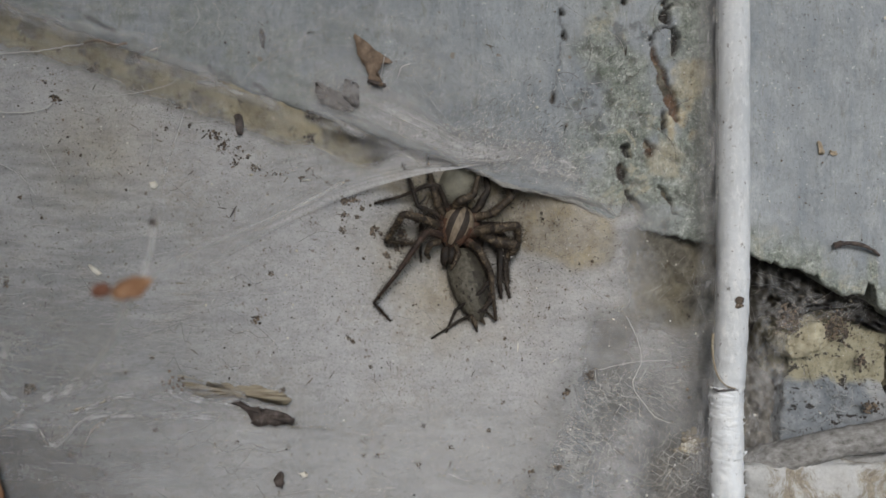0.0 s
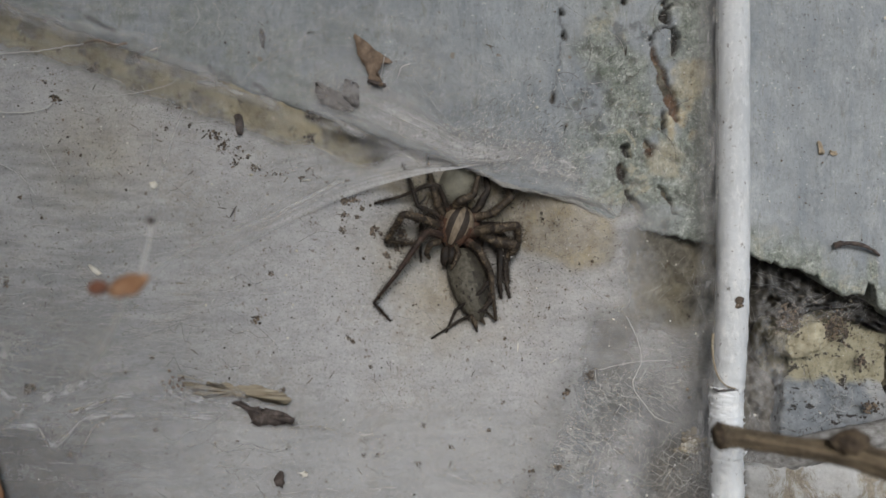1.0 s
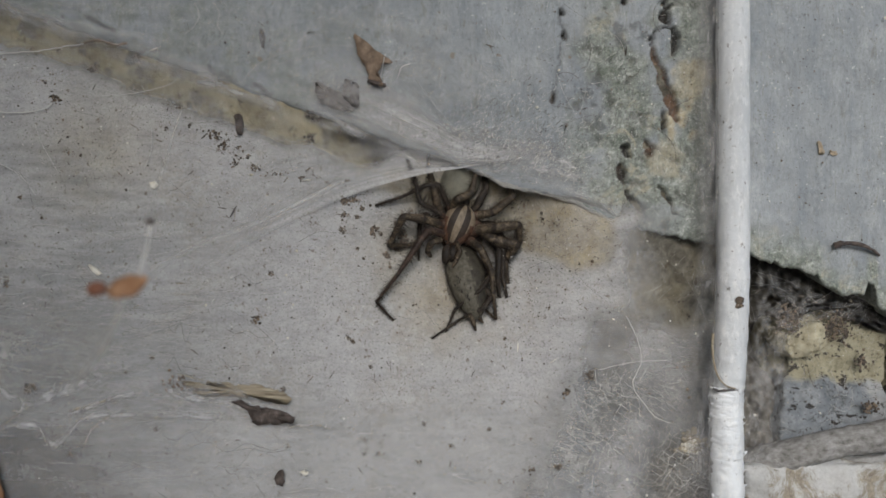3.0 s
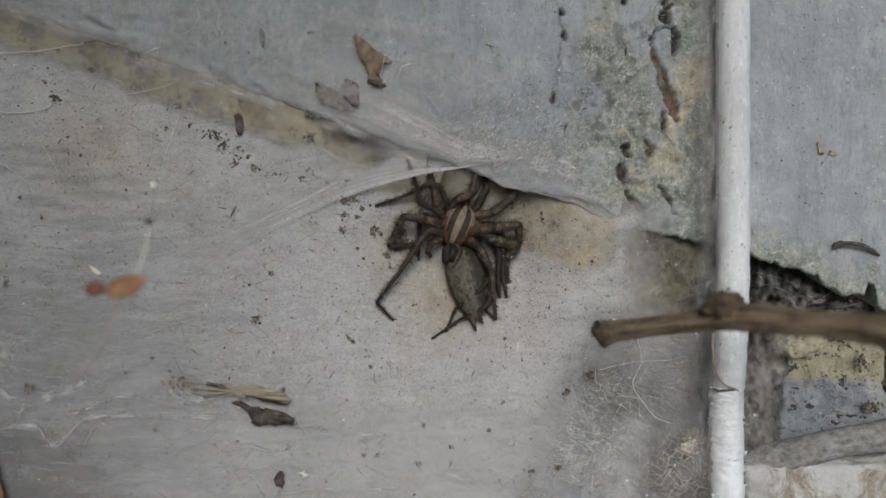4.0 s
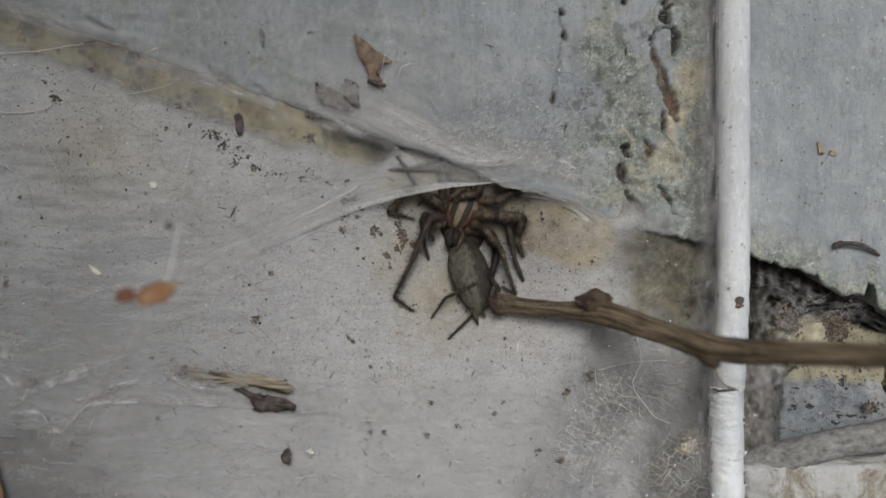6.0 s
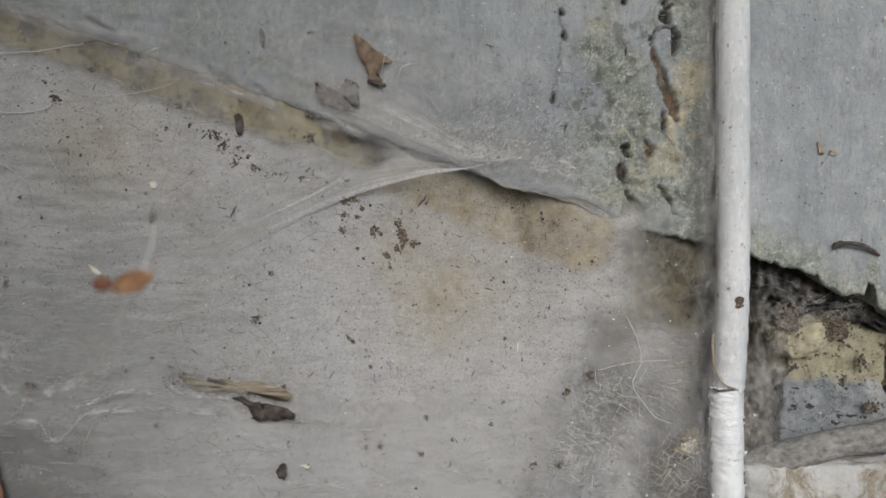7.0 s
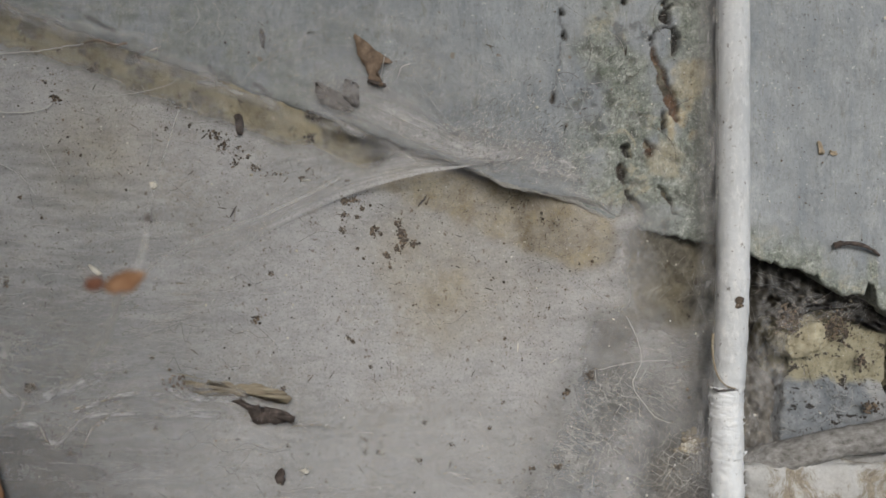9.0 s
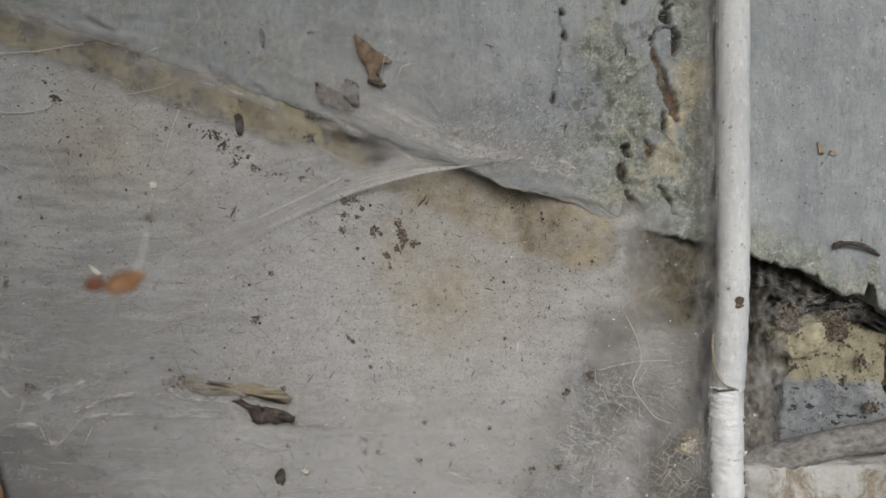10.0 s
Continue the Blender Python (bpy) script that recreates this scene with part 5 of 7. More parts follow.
def build_band_dirt():
    """Dirt gathered along the wall's edge and the web's upper margin."""
    rng = random.Random(55)
    s = Soup()
    for line, n, w in (([(-54.49, -0.1, 30.71), (-49.43, -0.06, 29.54), (-44.21, -0, 28.03)], 60, 0.7), ([(-40.93, -0.17, 22.07), (-37.07, -0.35, 19.5), (-32.32, -0.72, 15.65), (-26.43, -0.71, 11.87), (-20.59, -0.43, 10.55), (-13.12, 0.7, 7.24)], 190, 1.0), ([(-20.72, 0.3, 20.04), (-13.98, 0.72, 17.81), (-8.06, 1.42, 15.95)], 60, 0.6),
                       ([(-60.19, -0.54, 26.22), (-58.24, -0.71, 22.64), (-57.57, -0.71, 21.97)], 30, 0.6), ([(-57.8, -1.9, 15.91), (-52.64, -2.25, 12.54), (-46, -2.24, 9.22)], 160, 3.5), ([(11.13, 5, 6.1), (15.23, 2.48, 4.84), (20.06, 0.4, 5.18)], 90, 1.2), ([(-18.86, -0.64, 1.77), (-2.05, 0.98, -10.16), (3.95, 1.55, -10.21)], 160, 3.5)):
        pts = bend(line, 8)
        for k in range(n // 5):
            m = rng.choice(pts) + Vector((rng.gauss(0, w), 0, rng.gauss(0, w)))
            spread = abs(rng.gauss(0, 0.45)) + 0.1
            for j in range(rng.randrange(3, 16) if w < 2 else 5):
                c = m + Vector((rng.gauss(0, spread * 1.3), rng.uniform(-0.1, 0.15), rng.gauss(0, spread))) * (1 if w < 2 else 3)
                s.add(crumb(c, min(0.28, 0.085 * math.exp(rng.gauss(0, 0.5))), rng, 0.2))
    thing("dirt_grain", s.mesh("dirt_grain", [M_DROP]), "brown dirt grains gathered along the web's margin", "dirt", kind="stuff")


M_DROP = plain("brown droppings", ((0.2, (0.075, 0.064, 0.056)), (0.6, (0.15, 0.125, 0.105)), (0.9, (0.28, 0.21, 0.155))), 900, 0.9, islands=True)
build_band_dirt()
CRUMBS = "litter on the web"


def litter(name, outline, y, material, label, thick=0.3, curl=0.3, category="leaf fragment", rounded=True, torn=0.0):
    """A flake of litter; outline as (x, z) about its middle."""
    cx, cz = sum(p[0] for p in outline) / len(outline), sum(p[1] for p in outline) / len(outline)
    m = len(outline)
    loop = bend([(*q, 0) for q in [outline[-1], *outline, outline[0], outline[1]]], 4)[4:4 * m + 4]
    rng = random.Random(len(outline) + int(abs(cx) * 10))
    edge = [(q[0], q[1]) for q in (loop if rounded else outline)]
    edge = [(x + rng.gauss(0, torn), z + rng.gauss(0, torn)) for x, z in edge]
    data = flake(edge, y, thick, curl)
    data = ([v + Vector((rng.gauss(0, 0.04), rng.gauss(0, 0.06), rng.gauss(0, 0.04))) for v in data[0]], data[1])
    return thing(name, mesh_of(name, *data, material, (cx, y, cz)), label, category, CRUMBS, origin=(cx, y, cz))


def flat(*pts):
    return [(p[0], p[2]) for p in pts]


brown_leaf = litter("leaf_fragment", flat((-12.76, -1, 31.73), (-10.07, -1, 29.47), (-7.56, -1, 27.62), (-9.07, -1, 27.45), (-9.74, -1, 25.77), (-8.73, -1, 24.35), (-10.75, -1, 24.6), (-11.42, -1, 27.12), (-12.68, -1, 28.96)), -1.2, M_LEAF, "folded dry brown leaf scrap stuck on the painted wall", 0.3, 0.9, torn=0.12)
thing("leaf_stub", mesh_of("leaf_stub", *tube_data(bend([(-11.04, -1.4, 24.93), (-10.01, -1.7, 24.53), (-8.55, -1.2, 24.3)], 5), 0.3, 6, wob=0.3), M_DARKHUSK), "dark shrivelled leaf stalk below the leaf scrap", "leaf fragment", CRUMBS)
litter("seed_husk", flat((-19.22, -0.5, 24.79), (-17.54, -0.5, 24.54), (-15.18, -0.5, 23.19), (-13.15, -0.5, 20.83), (-15.18, -0.5, 20.32), (-17.88, -0.5, 21.67), (-19.06, -0.5, 23.02)), -1.0, M_PALEHUSK, "grey-brown papery seed husk under thin silk", 0.06, 0.12, "seed husk", torn=0.16)
litter("seed_husk", flat((-15.01, -0.5, 24.54), (-13.83, -0.5, 25.3), (-12.65, -0.5, 24.37), (-12.39, -0.5, 21.67), (-13.49, -0.5, 21.33), (-14.84, -0.5, 22.68)), -1.05, M_PALEHUSK, "bluish-grey papery seed husk under thin silk", 0.06, 0.12, "seed husk", torn=0.16)
litter("bark_chip", flat((-31.01, 1, 19.9), (-30.07, 1, 19.99), (-29.81, 1, 18.45), (-29.9, 1, 17.08), (-30.67, 1, 17.17), (-30.92, 1, 18.71)), -0.5, M_DARKHUSK, "small dark brown bark chip", 0.5, 0.3, "bark chip")
litter("bark_chip", flat((-27.3, -0.6, 32.6), (-26.79, -0.6, 32.69), (-26.54, -0.6, 31.09), (-26.79, -0.6, 29.91), (-27.13, -0.6, 30.75)), -0.6, M_GREYHUSK, "slim grey chip on the painted wall", 0.3, 0.2, "bark chip")

def build_straw():
    o = (-31.12, -4.95, -20.34)
    ob = thing("straw_piece", None, "weathered split straw lying on the web", "straw", CRUMBS, origin=o)
    rng = random.Random(16)
    blade = [(-37.67, -5.24, -19), (-34.99, -5.01, -19.36), (-32.79, -4.8, -19.15), (-29.63, -4.45, -19.54), (-26.85, -4.18, -19.59), (-24.22, -3.9, -20.21), (-23.25, -3.85, -20.55), (-21.93, -3.9, -21.43), (-22.55, -4.06, -22.3), (-24.32, -4.2, -21.95), (-25.6, -4.28, -21.61), (-28.79, -4.57, -21.31), (-30.4, -4.63, -21.05), (-33.4, -4.91, -21.32), (-35.88, -5.27, -20.61), (-36.7, -5.24, -19.96)]
    loop = bend([*blade, blade[0]], 5)[:-1]
    part("blade", mesh_of("blade", *flake([(v.x + rng.gauss(0, 0.2), v.z + rng.gauss(0, 0.13)) for v in loop], blade[1][1] - 0.1, 0.12, 0.1), M_STRAW, o), ob)
    rng = random.Random(6)
    for k in range(6):
        a, b = Vector((-39.05, -5.43, -19.45)), Vector((-22, -3.96, -21.83))
        t, n = rng.uniform(0, 0.6), rng.uniform(0.2, 0.4)
        u = [a.lerp(b, min(1, t + n * i / 3)) + Vector((0, -rng.uniform(0.05, 0.2), rng.gauss(0, 0.12))) for i in range(4)]
        dz = rng.gauss(0, 0.75)
        line = bend([v + Vector((0, 0, dz)) for v in u], 5)
        rad = [rng.uniform(0.03, 0.08) * (0.3 + math.sin(math.pi * (i + 0.5) / len(line))) for i in range(len(line))]
        part("sliver", mesh_of("sliver", *tube_data(line, rad, 6, 0.5, wob=0.3, seed=k), M_STRAW if k % 3 else M_LEAF, o), ob)
    bits = Soup()
    for k in range(40):
        t = rng.random()
        bits.add(crumb(Vector((-37.02, -5.47, -19.6)).lerp(Vector((-22.19, -4.2, -21.62)), t) + Vector((0, -0.05, rng.gauss(0, 0.7))), rng.uniform(0.04, 0.13), rng, 0.4))
    for k in range(26):
        bits.add(crumb(Vector((-38.13, -5.3, -19.15)) + Vector((rng.gauss(0, 1.3), -0.1, rng.gauss(0, 0.8))), rng.uniform(0.1, 0.3), rng, 0.5))
    part("husk_bits", bits.mesh("husk_bits", [M_LEAF], o), ob, "rusty husk bits")
    return ob


straw_a = build_straw()
straw_c = thing("straw_piece", mesh_of("straw_piece", *tube_data(bend([(-52.67, -6.95, -22.92), (-50.48, -6.87, -22.37), (-48.04, -6.64, -21.63), (-45.82, -6.22, -20.83)], 8), [0.05 + 0.16 * math.sin(math.pi * (i + 0.5) / 25) for i in range(25)], 6, 0.5, wob=0.5, seed=5), M_STRAW, (-48.2, -6.64, -21.62)), "thin pale straw sliver", "straw", CRUMBS, origin=(-48.2, -6.64, -21.62))
husk_low = litter("seed_husk", flat((-30.02, -5.41, -21.79), (-26.99, -5.26, -22.47), (-25.39, -5.19, -22.88), (-23.01, -4.96, -23.42), (-20.98, -5.03, -24.7), (-22.96, -5.23, -25.14), (-25.34, -5.43, -25.34), (-27.44, -5.4, -24.86), (-27.94, -5.36, -23.17)), -5.24, M_DARKHUSK, "dark pointed seed husk beside the straw", 0.25, 0.4, "seed husk", torn=0.15)
husk_tip = litter("seed_husk", flat((-24.17, -5.58, -32.88), (-23.09, -5.38, -31.64), (-22.76, -5.41, -32.68), (-22.97, -5.54, -33.86), (-23.68, -5.61, -33.83)), -5.46, M_DARKHUSK, "small dark triangular husk", 0.3, 0.3, "seed husk", torn=0.1)
white_a = litter("white_flake", flat((-43.21, -1.95, 9.74), (-42.41, -1.87, 10), (-41.88, -1.93, 9.41), (-42.43, -2.02, 8.82), (-43.01, -2.04, 9.07)), -1.98, M_PALE, "tiny white flake on the web", 0.3, 0.1, "flake", False)
white_b = litter("white_flake", flat((-50.8, -4.8, -2.19), (-49.85, -4.76, -2.68), (-48.87, -4.77, -3.49), (-49.46, -4.91, -3.81), (-50.36, -4.89, -3.16)), -4.8, M_PALE, "tiny pale yellow flake", 0.3, 0.1, "flake", False)
white_c = litter("white_flake", flat((-20.71, -4.73, -32.24), (-20.14, -4.71, -32.08), (-19.42, -4.67, -32.25), (-19.57, -4.71, -32.65), (-20.3, -4.73, -32.56)), -4.71, M_PALE, "tiny white flake low on the web", 0.15, 0.1, "flake", True, 0.06)
litter("ochre_flake", flat((55.94, -0.6, 16.09), (56.53, -0.6, 15.92), (56.95, -0.6, 14.24), (56.28, -0.6, 14.41)), -0.35, M_OCHRE, "ochre paint flake on the blue-grey wall", 0.05, 0.03, "flake", True, 0.1)
litter("ochre_flake", flat((57.79, -0.6, 14.74), (58.8, -0.6, 14.57), (58.64, -0.6, 13.98), (57.88, -0.6, 14.15)), -0.35, M_OCHRE, "small ochre paint flake on the blue-grey wall", 0.05, 0.03, "flake", True, 0.1)
edge_leaf = litter("leaf_fragment", flat((-65.96, -9.87, -27.02), (-62.34, -9.45, -27.9), (-60.76, -9.77, -31.7), (-60.29, -10.04, -35.48), (-64.8, -10.5, -36.86)), -9.77, M_ORANGE, "orange-brown dead leaf at the web's margin", 0.4, 0.8)
thing("fibre_hook", mesh_of("fibre_hook", *tube_data(bend([(58.3, -0.6, 0.42), (59.33, -1.2, 0.84), (61.15, -1.4, 0.75), (63.36, -1.2, 0.08), (65.15, -0.4, -0.93)], 6), [0.45] * 6 + [0.3] * 12 + [0.22] * 7, 7, wob=0.25), M_DARKHUSK), "dark curved plant fibre on the wall", "plant fibre", CRUMBS)
thing("root_fibre", mesh_of("root_fibre", *tube_data(bend([(-67.95, 1.5, 12.44), (-65.15, 0.8, 11.34), (-63.28, 0.8, 10.15), (-62.55, 2, 8.27)], 6), 0.09, 5), M_DARKHUSK), "thin dark curved root fibre on the web", "plant fibre", CRUMBS)
thing("dry_stem", mesh_of("dry_stem", *tube_data(bend([(-53.67, -0.4, 30.8), (-51.17, -0.9, 31.01), (-48.65, -0.9, 30.33), (-47.09, -0.6, 30.75)], 6), 0.22, 6, wob=0.4, seed=4), M_LEAF), "short rusty dry stem on the wall's edge", "plant fibre", CRUMBS)


def build_crumb(px, r, seed, label="dark soil crumb caught on the web", n=20, mat=None, bit=0.27):
    rng = random.Random(seed)
    s = Soup()
    for k in range(n):
        s.add(crumb(Vector(px) + Vector((rng.gauss(0, r * 0.5), 0, rng.gauss(0, r * 0.5))), r * bit * rng.uniform(0.6, 1.4), rng, 0.25))
    return thing("soil_crumb", s.mesh("soil_crumb", [mat or M_DIRT], px), label, "crumb", CRUMBS, origin=px)


STILL = [((-25.49, -1.88, -3.58), 0.5), ((-27.58, -2.88, -10.4), 0.8), ((-14.02, -1.67, -13.1), 0.45), ((-13.28, -1.6, -13.7), 0.45), ((-10.76, -1.79, -17.34), 0.35), ((-41.34, -0.43, 17.89), 0.35), ((-41.93, -4.66, -15.6), 0.35),
         ((18.39, -2.49, -20.96), 0.75), ((21.41, -2.34, -18.58), 0.6), ((15.95, 0.2, -8.82), 0.4), ((9.28, 0.57, -13.53), 0.4), ((-57.61, -4.67, 4.39), 0.35), ((-61.05, -4.31, 7.42), 0.45), ((-62.12, -6.02, -4.98), 0.6),
         ((-20.05, 0.36, 16.48), 0.7), ((-21.26, -0.42, 10.72), 0.6), ((-28.09, -0.78, 12.03), 0.7), ((-34.03, -0.62, 16.93), 0.8), ((-32.74, -0.7, 15.4), 0.6), ((-31.03, -0.82, 12.7), 0.6), ((-39.64, -0.21, 21.39), 0.6),
         ((-46.19, 0.31, 28.96), 0.9), ((-52.41, -0.02, 27.18), 0.8), ((-58.06, -0.57, 22.67), 0.9), ((8.9, -0.97, -22.76), 0.35), ((11.44, -0.81, -21.78), 0.1), ((7.26, -0.32, -16.81), 0.25), ((-17.32, -2.5, -17.73), 0.1)]
for k, (p, r) in enumerate(STILL):
    build_crumb(p, r * 0.9, k)
BROWN = [((-14.61, 0.36, 7.14), 0.8), ((-13.29, 0.68, 7.5), 0.5), ((-14.94, 0.3, 5.18), 0.5), ((-15.1, 0.17, 2.8), 0.5), ((-12.95, 0.7, 4.86), 0.4), ((-10.63, 1.36, 2.83), 0.9), ((-7.09, 2.38, 3.89), 0.7), ((-6.66, 2.53, 2.51), 0.9),
         ((-6.23, 2.57, 1.13), 0.9), ((-7.08, 2.24, 0.09), 0.7), ((-4.69, 3.06, 0.78), 0.7), ((-8.59, 1.64, -0.94), 0.7), ((-12.3, 0.95, 6.06), 0.4), ((-12.93, 0.49, 0.09), 0.3)]
for k, (p, r) in enumerate(BROWN):
    build_crumb(p, r, 60 + k, "crumbly brown droppings stuck to the web sheet", 34, M_DROP, 0.24)
build_crumb((54.17, 4.8, -11.03), 2.4, 101, "brown rubble on top of the broken stone", 300, M_DROP, 0.07)
build_crumb((61.4, 4.8, -12.09), 2.6, 102, "brown rubble on top of the broken stone", 260, M_DIRT, 0.07)
build_crumb((65.12, 4.5, -17.51), 1.3, 103, "dark dirt in a seam of the stone", 40, M_DIRT, 0.18)
build_crumb((66.25, 4.0, -24.45), 1.3, 104, "dark dirt in a seam of the stone", 36, M_DIRT, 0.18)
build_crumb((37.41, 0.2, -29.01), 1.9, 95, "pale ochre mortar crumb held in the silk", 60, M_STRAW, 0.22)
build_crumb((37.21, 0.1, -29.75), 1.2, 97, "pale ochre mortar crumb held in the silk", 40, M_PALE, 0.2)
build_crumb((21.72, 0.2, -19.17), 0.9, 98, "rusty dirt clump caught in the lace", 26, M_DROP, 0.26)
green_a = thing("green_sliver", mesh_of("green_sliver", *tube_data([(-3.83, 3.11, 6.7), (-2.96, 3.21, 7.57), (-2.53, 3.28, 8.36)], [0.08, 0.14, 0.06], 5), M_GREYHUSK), "tiny grey-green plant sliver on the web", "plant fibre", CRUMBS)
thing("fibre_scrap", mesh_of("fibre_scrap", *tube_data([(-31.45, -1.7, 4.67), (-30.95, -1.73, 5.59), (-30.5, -1.51, 6.44)], [0.08, 0.15, 0.08], 5), M_GREYHUSK), "thin grey fibre scrap on the web", "plant fibre", CRUMBS)
blob = build_crumb((-58.09, -7.53, -19.31), 0.95, 90, "dark brown crumb in a fold of the web")
MOVERS = [(straw_a, 4, -20), (straw_c, 3, -14), (husk_low, 3, -24), (husk_tip, 12, -40), (white_c, 12, -40), (blob, 5, -10), (LOW, 9, -32), (LOW_SPECKS, 9, -34)]
for k, (p, r, dx, dz) in enumerate([((1.16, -2.24, -29.23), 0.45, 12, -38), ((-2.82, -2.26, -25.99), 0.4, 14, -41), ((-3.63, -2.85, -31.47), 0.4, 15, -53), ((-11.59, -3.4, -30.16), 0.35, 12, -42), ((-9.55, -3.18, -30.06), 0.4, 12, -42), ((6.83, -1.85, -26.75), 0.4, 10, -30), ((12.94, -2.4, -32.75), 0.5, 12, -38),
                                    ((16.74, -3.58, -31.76), 0.6, 4, -12), ((-23.14, -3.58, -20.51), 0.45, 3, -14), ((-45.26, -5.63, -17.64), 0.35, 3, -10), ((-29.48, -5.02, -27.62), 0.35, 6, -26), ((-40.87, -5.98, -25.77), 0.35, 5, -20), ((-52.22, -7.57, -28.88), 0.4, 5, -20)]):
    MOVERS.append((build_crumb(p, r, 120 + k, "dark soil crumb on the loose lower web"), dx, dz))


def build_folds():
    rows = [[(-62.99, -8.61, -25.62), (-57.14, -7.83, -24.86), (-54.36, -7.85, -27.54), (-50.37, -7.11, -24.15), (-46.57, -6.7, -23.45), (-40.46, -6, -23.44), (-34.26, -5.29, -24), (-27.94, -4.7, -24.12)],
            [(-61.86, -7.85, -19.65), (-58.77, -7.74, -21.64), (-60.15, -8.09, -23.93), (-63.01, -8.59, -25.39)], [(-57.34, -7.45, -19.72), (-53.59, -7.02, -19), (-49.82, -6.58, -18.12), (-45.34, -5.84, -17.2)],
            [(-21.49, -4.46, -25.56), (-18.28, -4.18, -25.71), (-15.06, -3.85, -26.36), (-10.2, -3.27, -27.07)], [(-0.33, -2.91, -31.95), (2.15, -2.76, -33.39), (6.28, -2.73, -34.23), (10.44, -2.53, -33.87)], [(-50.18, -7.53, -27.62), (-49.17, -7.12, -25.34), (-45.79, -6.67, -23.05)],
            [(-22.96, -5.23, -35.08), (-18.18, -4.81, -34.49), (-11.76, -4.11, -34.87), (-6.9, -3.52, -34.4)]]
    s = Soup()
    for k, r in enumerate(rows):
        rng = random.Random(k)
        path = bend(r, 10)
        for j in range(34 if k in (0, 1) else 16):
            i = rng.randrange(len(path) - 1)
            c = path[i] + Vector((0, -0.05, rng.gauss(0, 0.14)))
            d = (path[i + 1] - path[i]).normalized() * rng.uniform(0.3, 1.2) + Vector((0, 0, rng.gauss(0, 0.12)))
            s.add(strand([c - d, c + Vector((0, 0, rng.gauss(0, 0.1))), c + d], rng.uniform(0.008, 0.03), 4, j, 0.5), 1 if rng.random() < 0.2 else 0)
        for j in range(60 if k in (0, 1) else 24):
            c = rng.choice(path) + Vector((rng.gauss(0, 0.4), -0.05, rng.gauss(0, 0.2)))
            s.add(crumb(c, min(0.22, 0.055 * math.exp(rng.gauss(0, 0.55))), rng, 0.25), 1 if rng.random() < 0.4 else 0)
        for j in range(16 if k in (0, 1) else 6):
            v = Vector(rng.choice(r)).lerp(Vector(rng.choice(r[:2])), 0.3 * rng.random())
            s.add(crumb(v + Vector((rng.gauss(0, 1.0), -0.05, rng.gauss(0, 0.4))), rng.uniform(0.06, 0.18), rng, 0.4), 1)
    return thing("web_fold", s.mesh("web_fold", [M_STRAND, M_STRAW]), "pale ridges of folded silk on the lower web", "silk thread", kind="stuff")


STRAW_SILK = thing("web_veil", patch("web_veil", [(-45.72, -5.9, -15.99), (-38.96, -5.7, -16.42), (-31.05, -5.2, -17.71), (-19.84, -4.6, -19.02)], [(-45.59, -6.2, -23.56), (-38.89, -5.9, -24.42), (-30.97, -5.5, -24.51), (-19.73, -5.2, -25.79)],
                                     lambda u, v: np.sin(math.pi * u) ** 0.5 * np.sin(math.pi * v) * np.clip(0.20 + 1.1 * fbm(u * 16, v * 16, 97), 0.0, 0.5), M_VEIL, wave=0.15, nu=160, nv=60),
                   "thin silk spun over the straw", "spider web")
MOVERS.append((STRAW_SILK, 4, -20))
MOVERS.append((build_folds(), 6, -25))


def build_ridge(pts, wide, seed, label):
    """A crease where the loose silk has drawn together."""
    line = bend(pts, 10)
    a = [v + Vector((0, 0, wide)) for v in line]
    b = [v - Vector((0, 0, wide)) for v in line]
    me = patch("web_ridge", a, b, lambda u, v: np.sin(math.pi * v) ** 0.7 * smooth(0, 0.1, u) * (1 - smooth(0.85, 1, u)) * np.clip(0.5 + 2.0 * fbm(u * 15, v * 3, seed), 0.08, 0.9), M_VEIL, nu=260, nv=20, wave=0.5, seed=seed)
    return thing("web_ridge", me, label, "spider web")


for k, pts in enumerate(([(-62.89, -8.78, -25.58), (-57.04, -8.01, -24.82), (-54.27, -8.04, -27.49), (-50.28, -7.3, -24.11), (-46.49, -6.9, -23.4), (-40.39, -6.18, -23.4), (-34.2, -5.48, -23.95), (-27.89, -4.9, -24.08)], [(-62.51, -8.09, -18.82), (-58.67, -7.92, -21.37), (-52.74, -7.15, -19.78), (-45.26, -6.03, -17.17)],
                         [(-39.74, -5.77, -20.03), (-36.57, -5.6, -21.35), (-31.11, -5, -21.95), (-27.12, -4.75, -22.33)], [(-52.62, -7.39, -23.3), (-48.82, -7.03, -21.94), (-44.26, -6.51, -20.85), (-38.95, -5.72, -20.84)])):
    MOVERS.append((build_ridge(pts, (0.7, 1.1, 0.6, 0.6)[k], 130 + k, "whitish crease drawn up in the loose silk"), 6, -24))


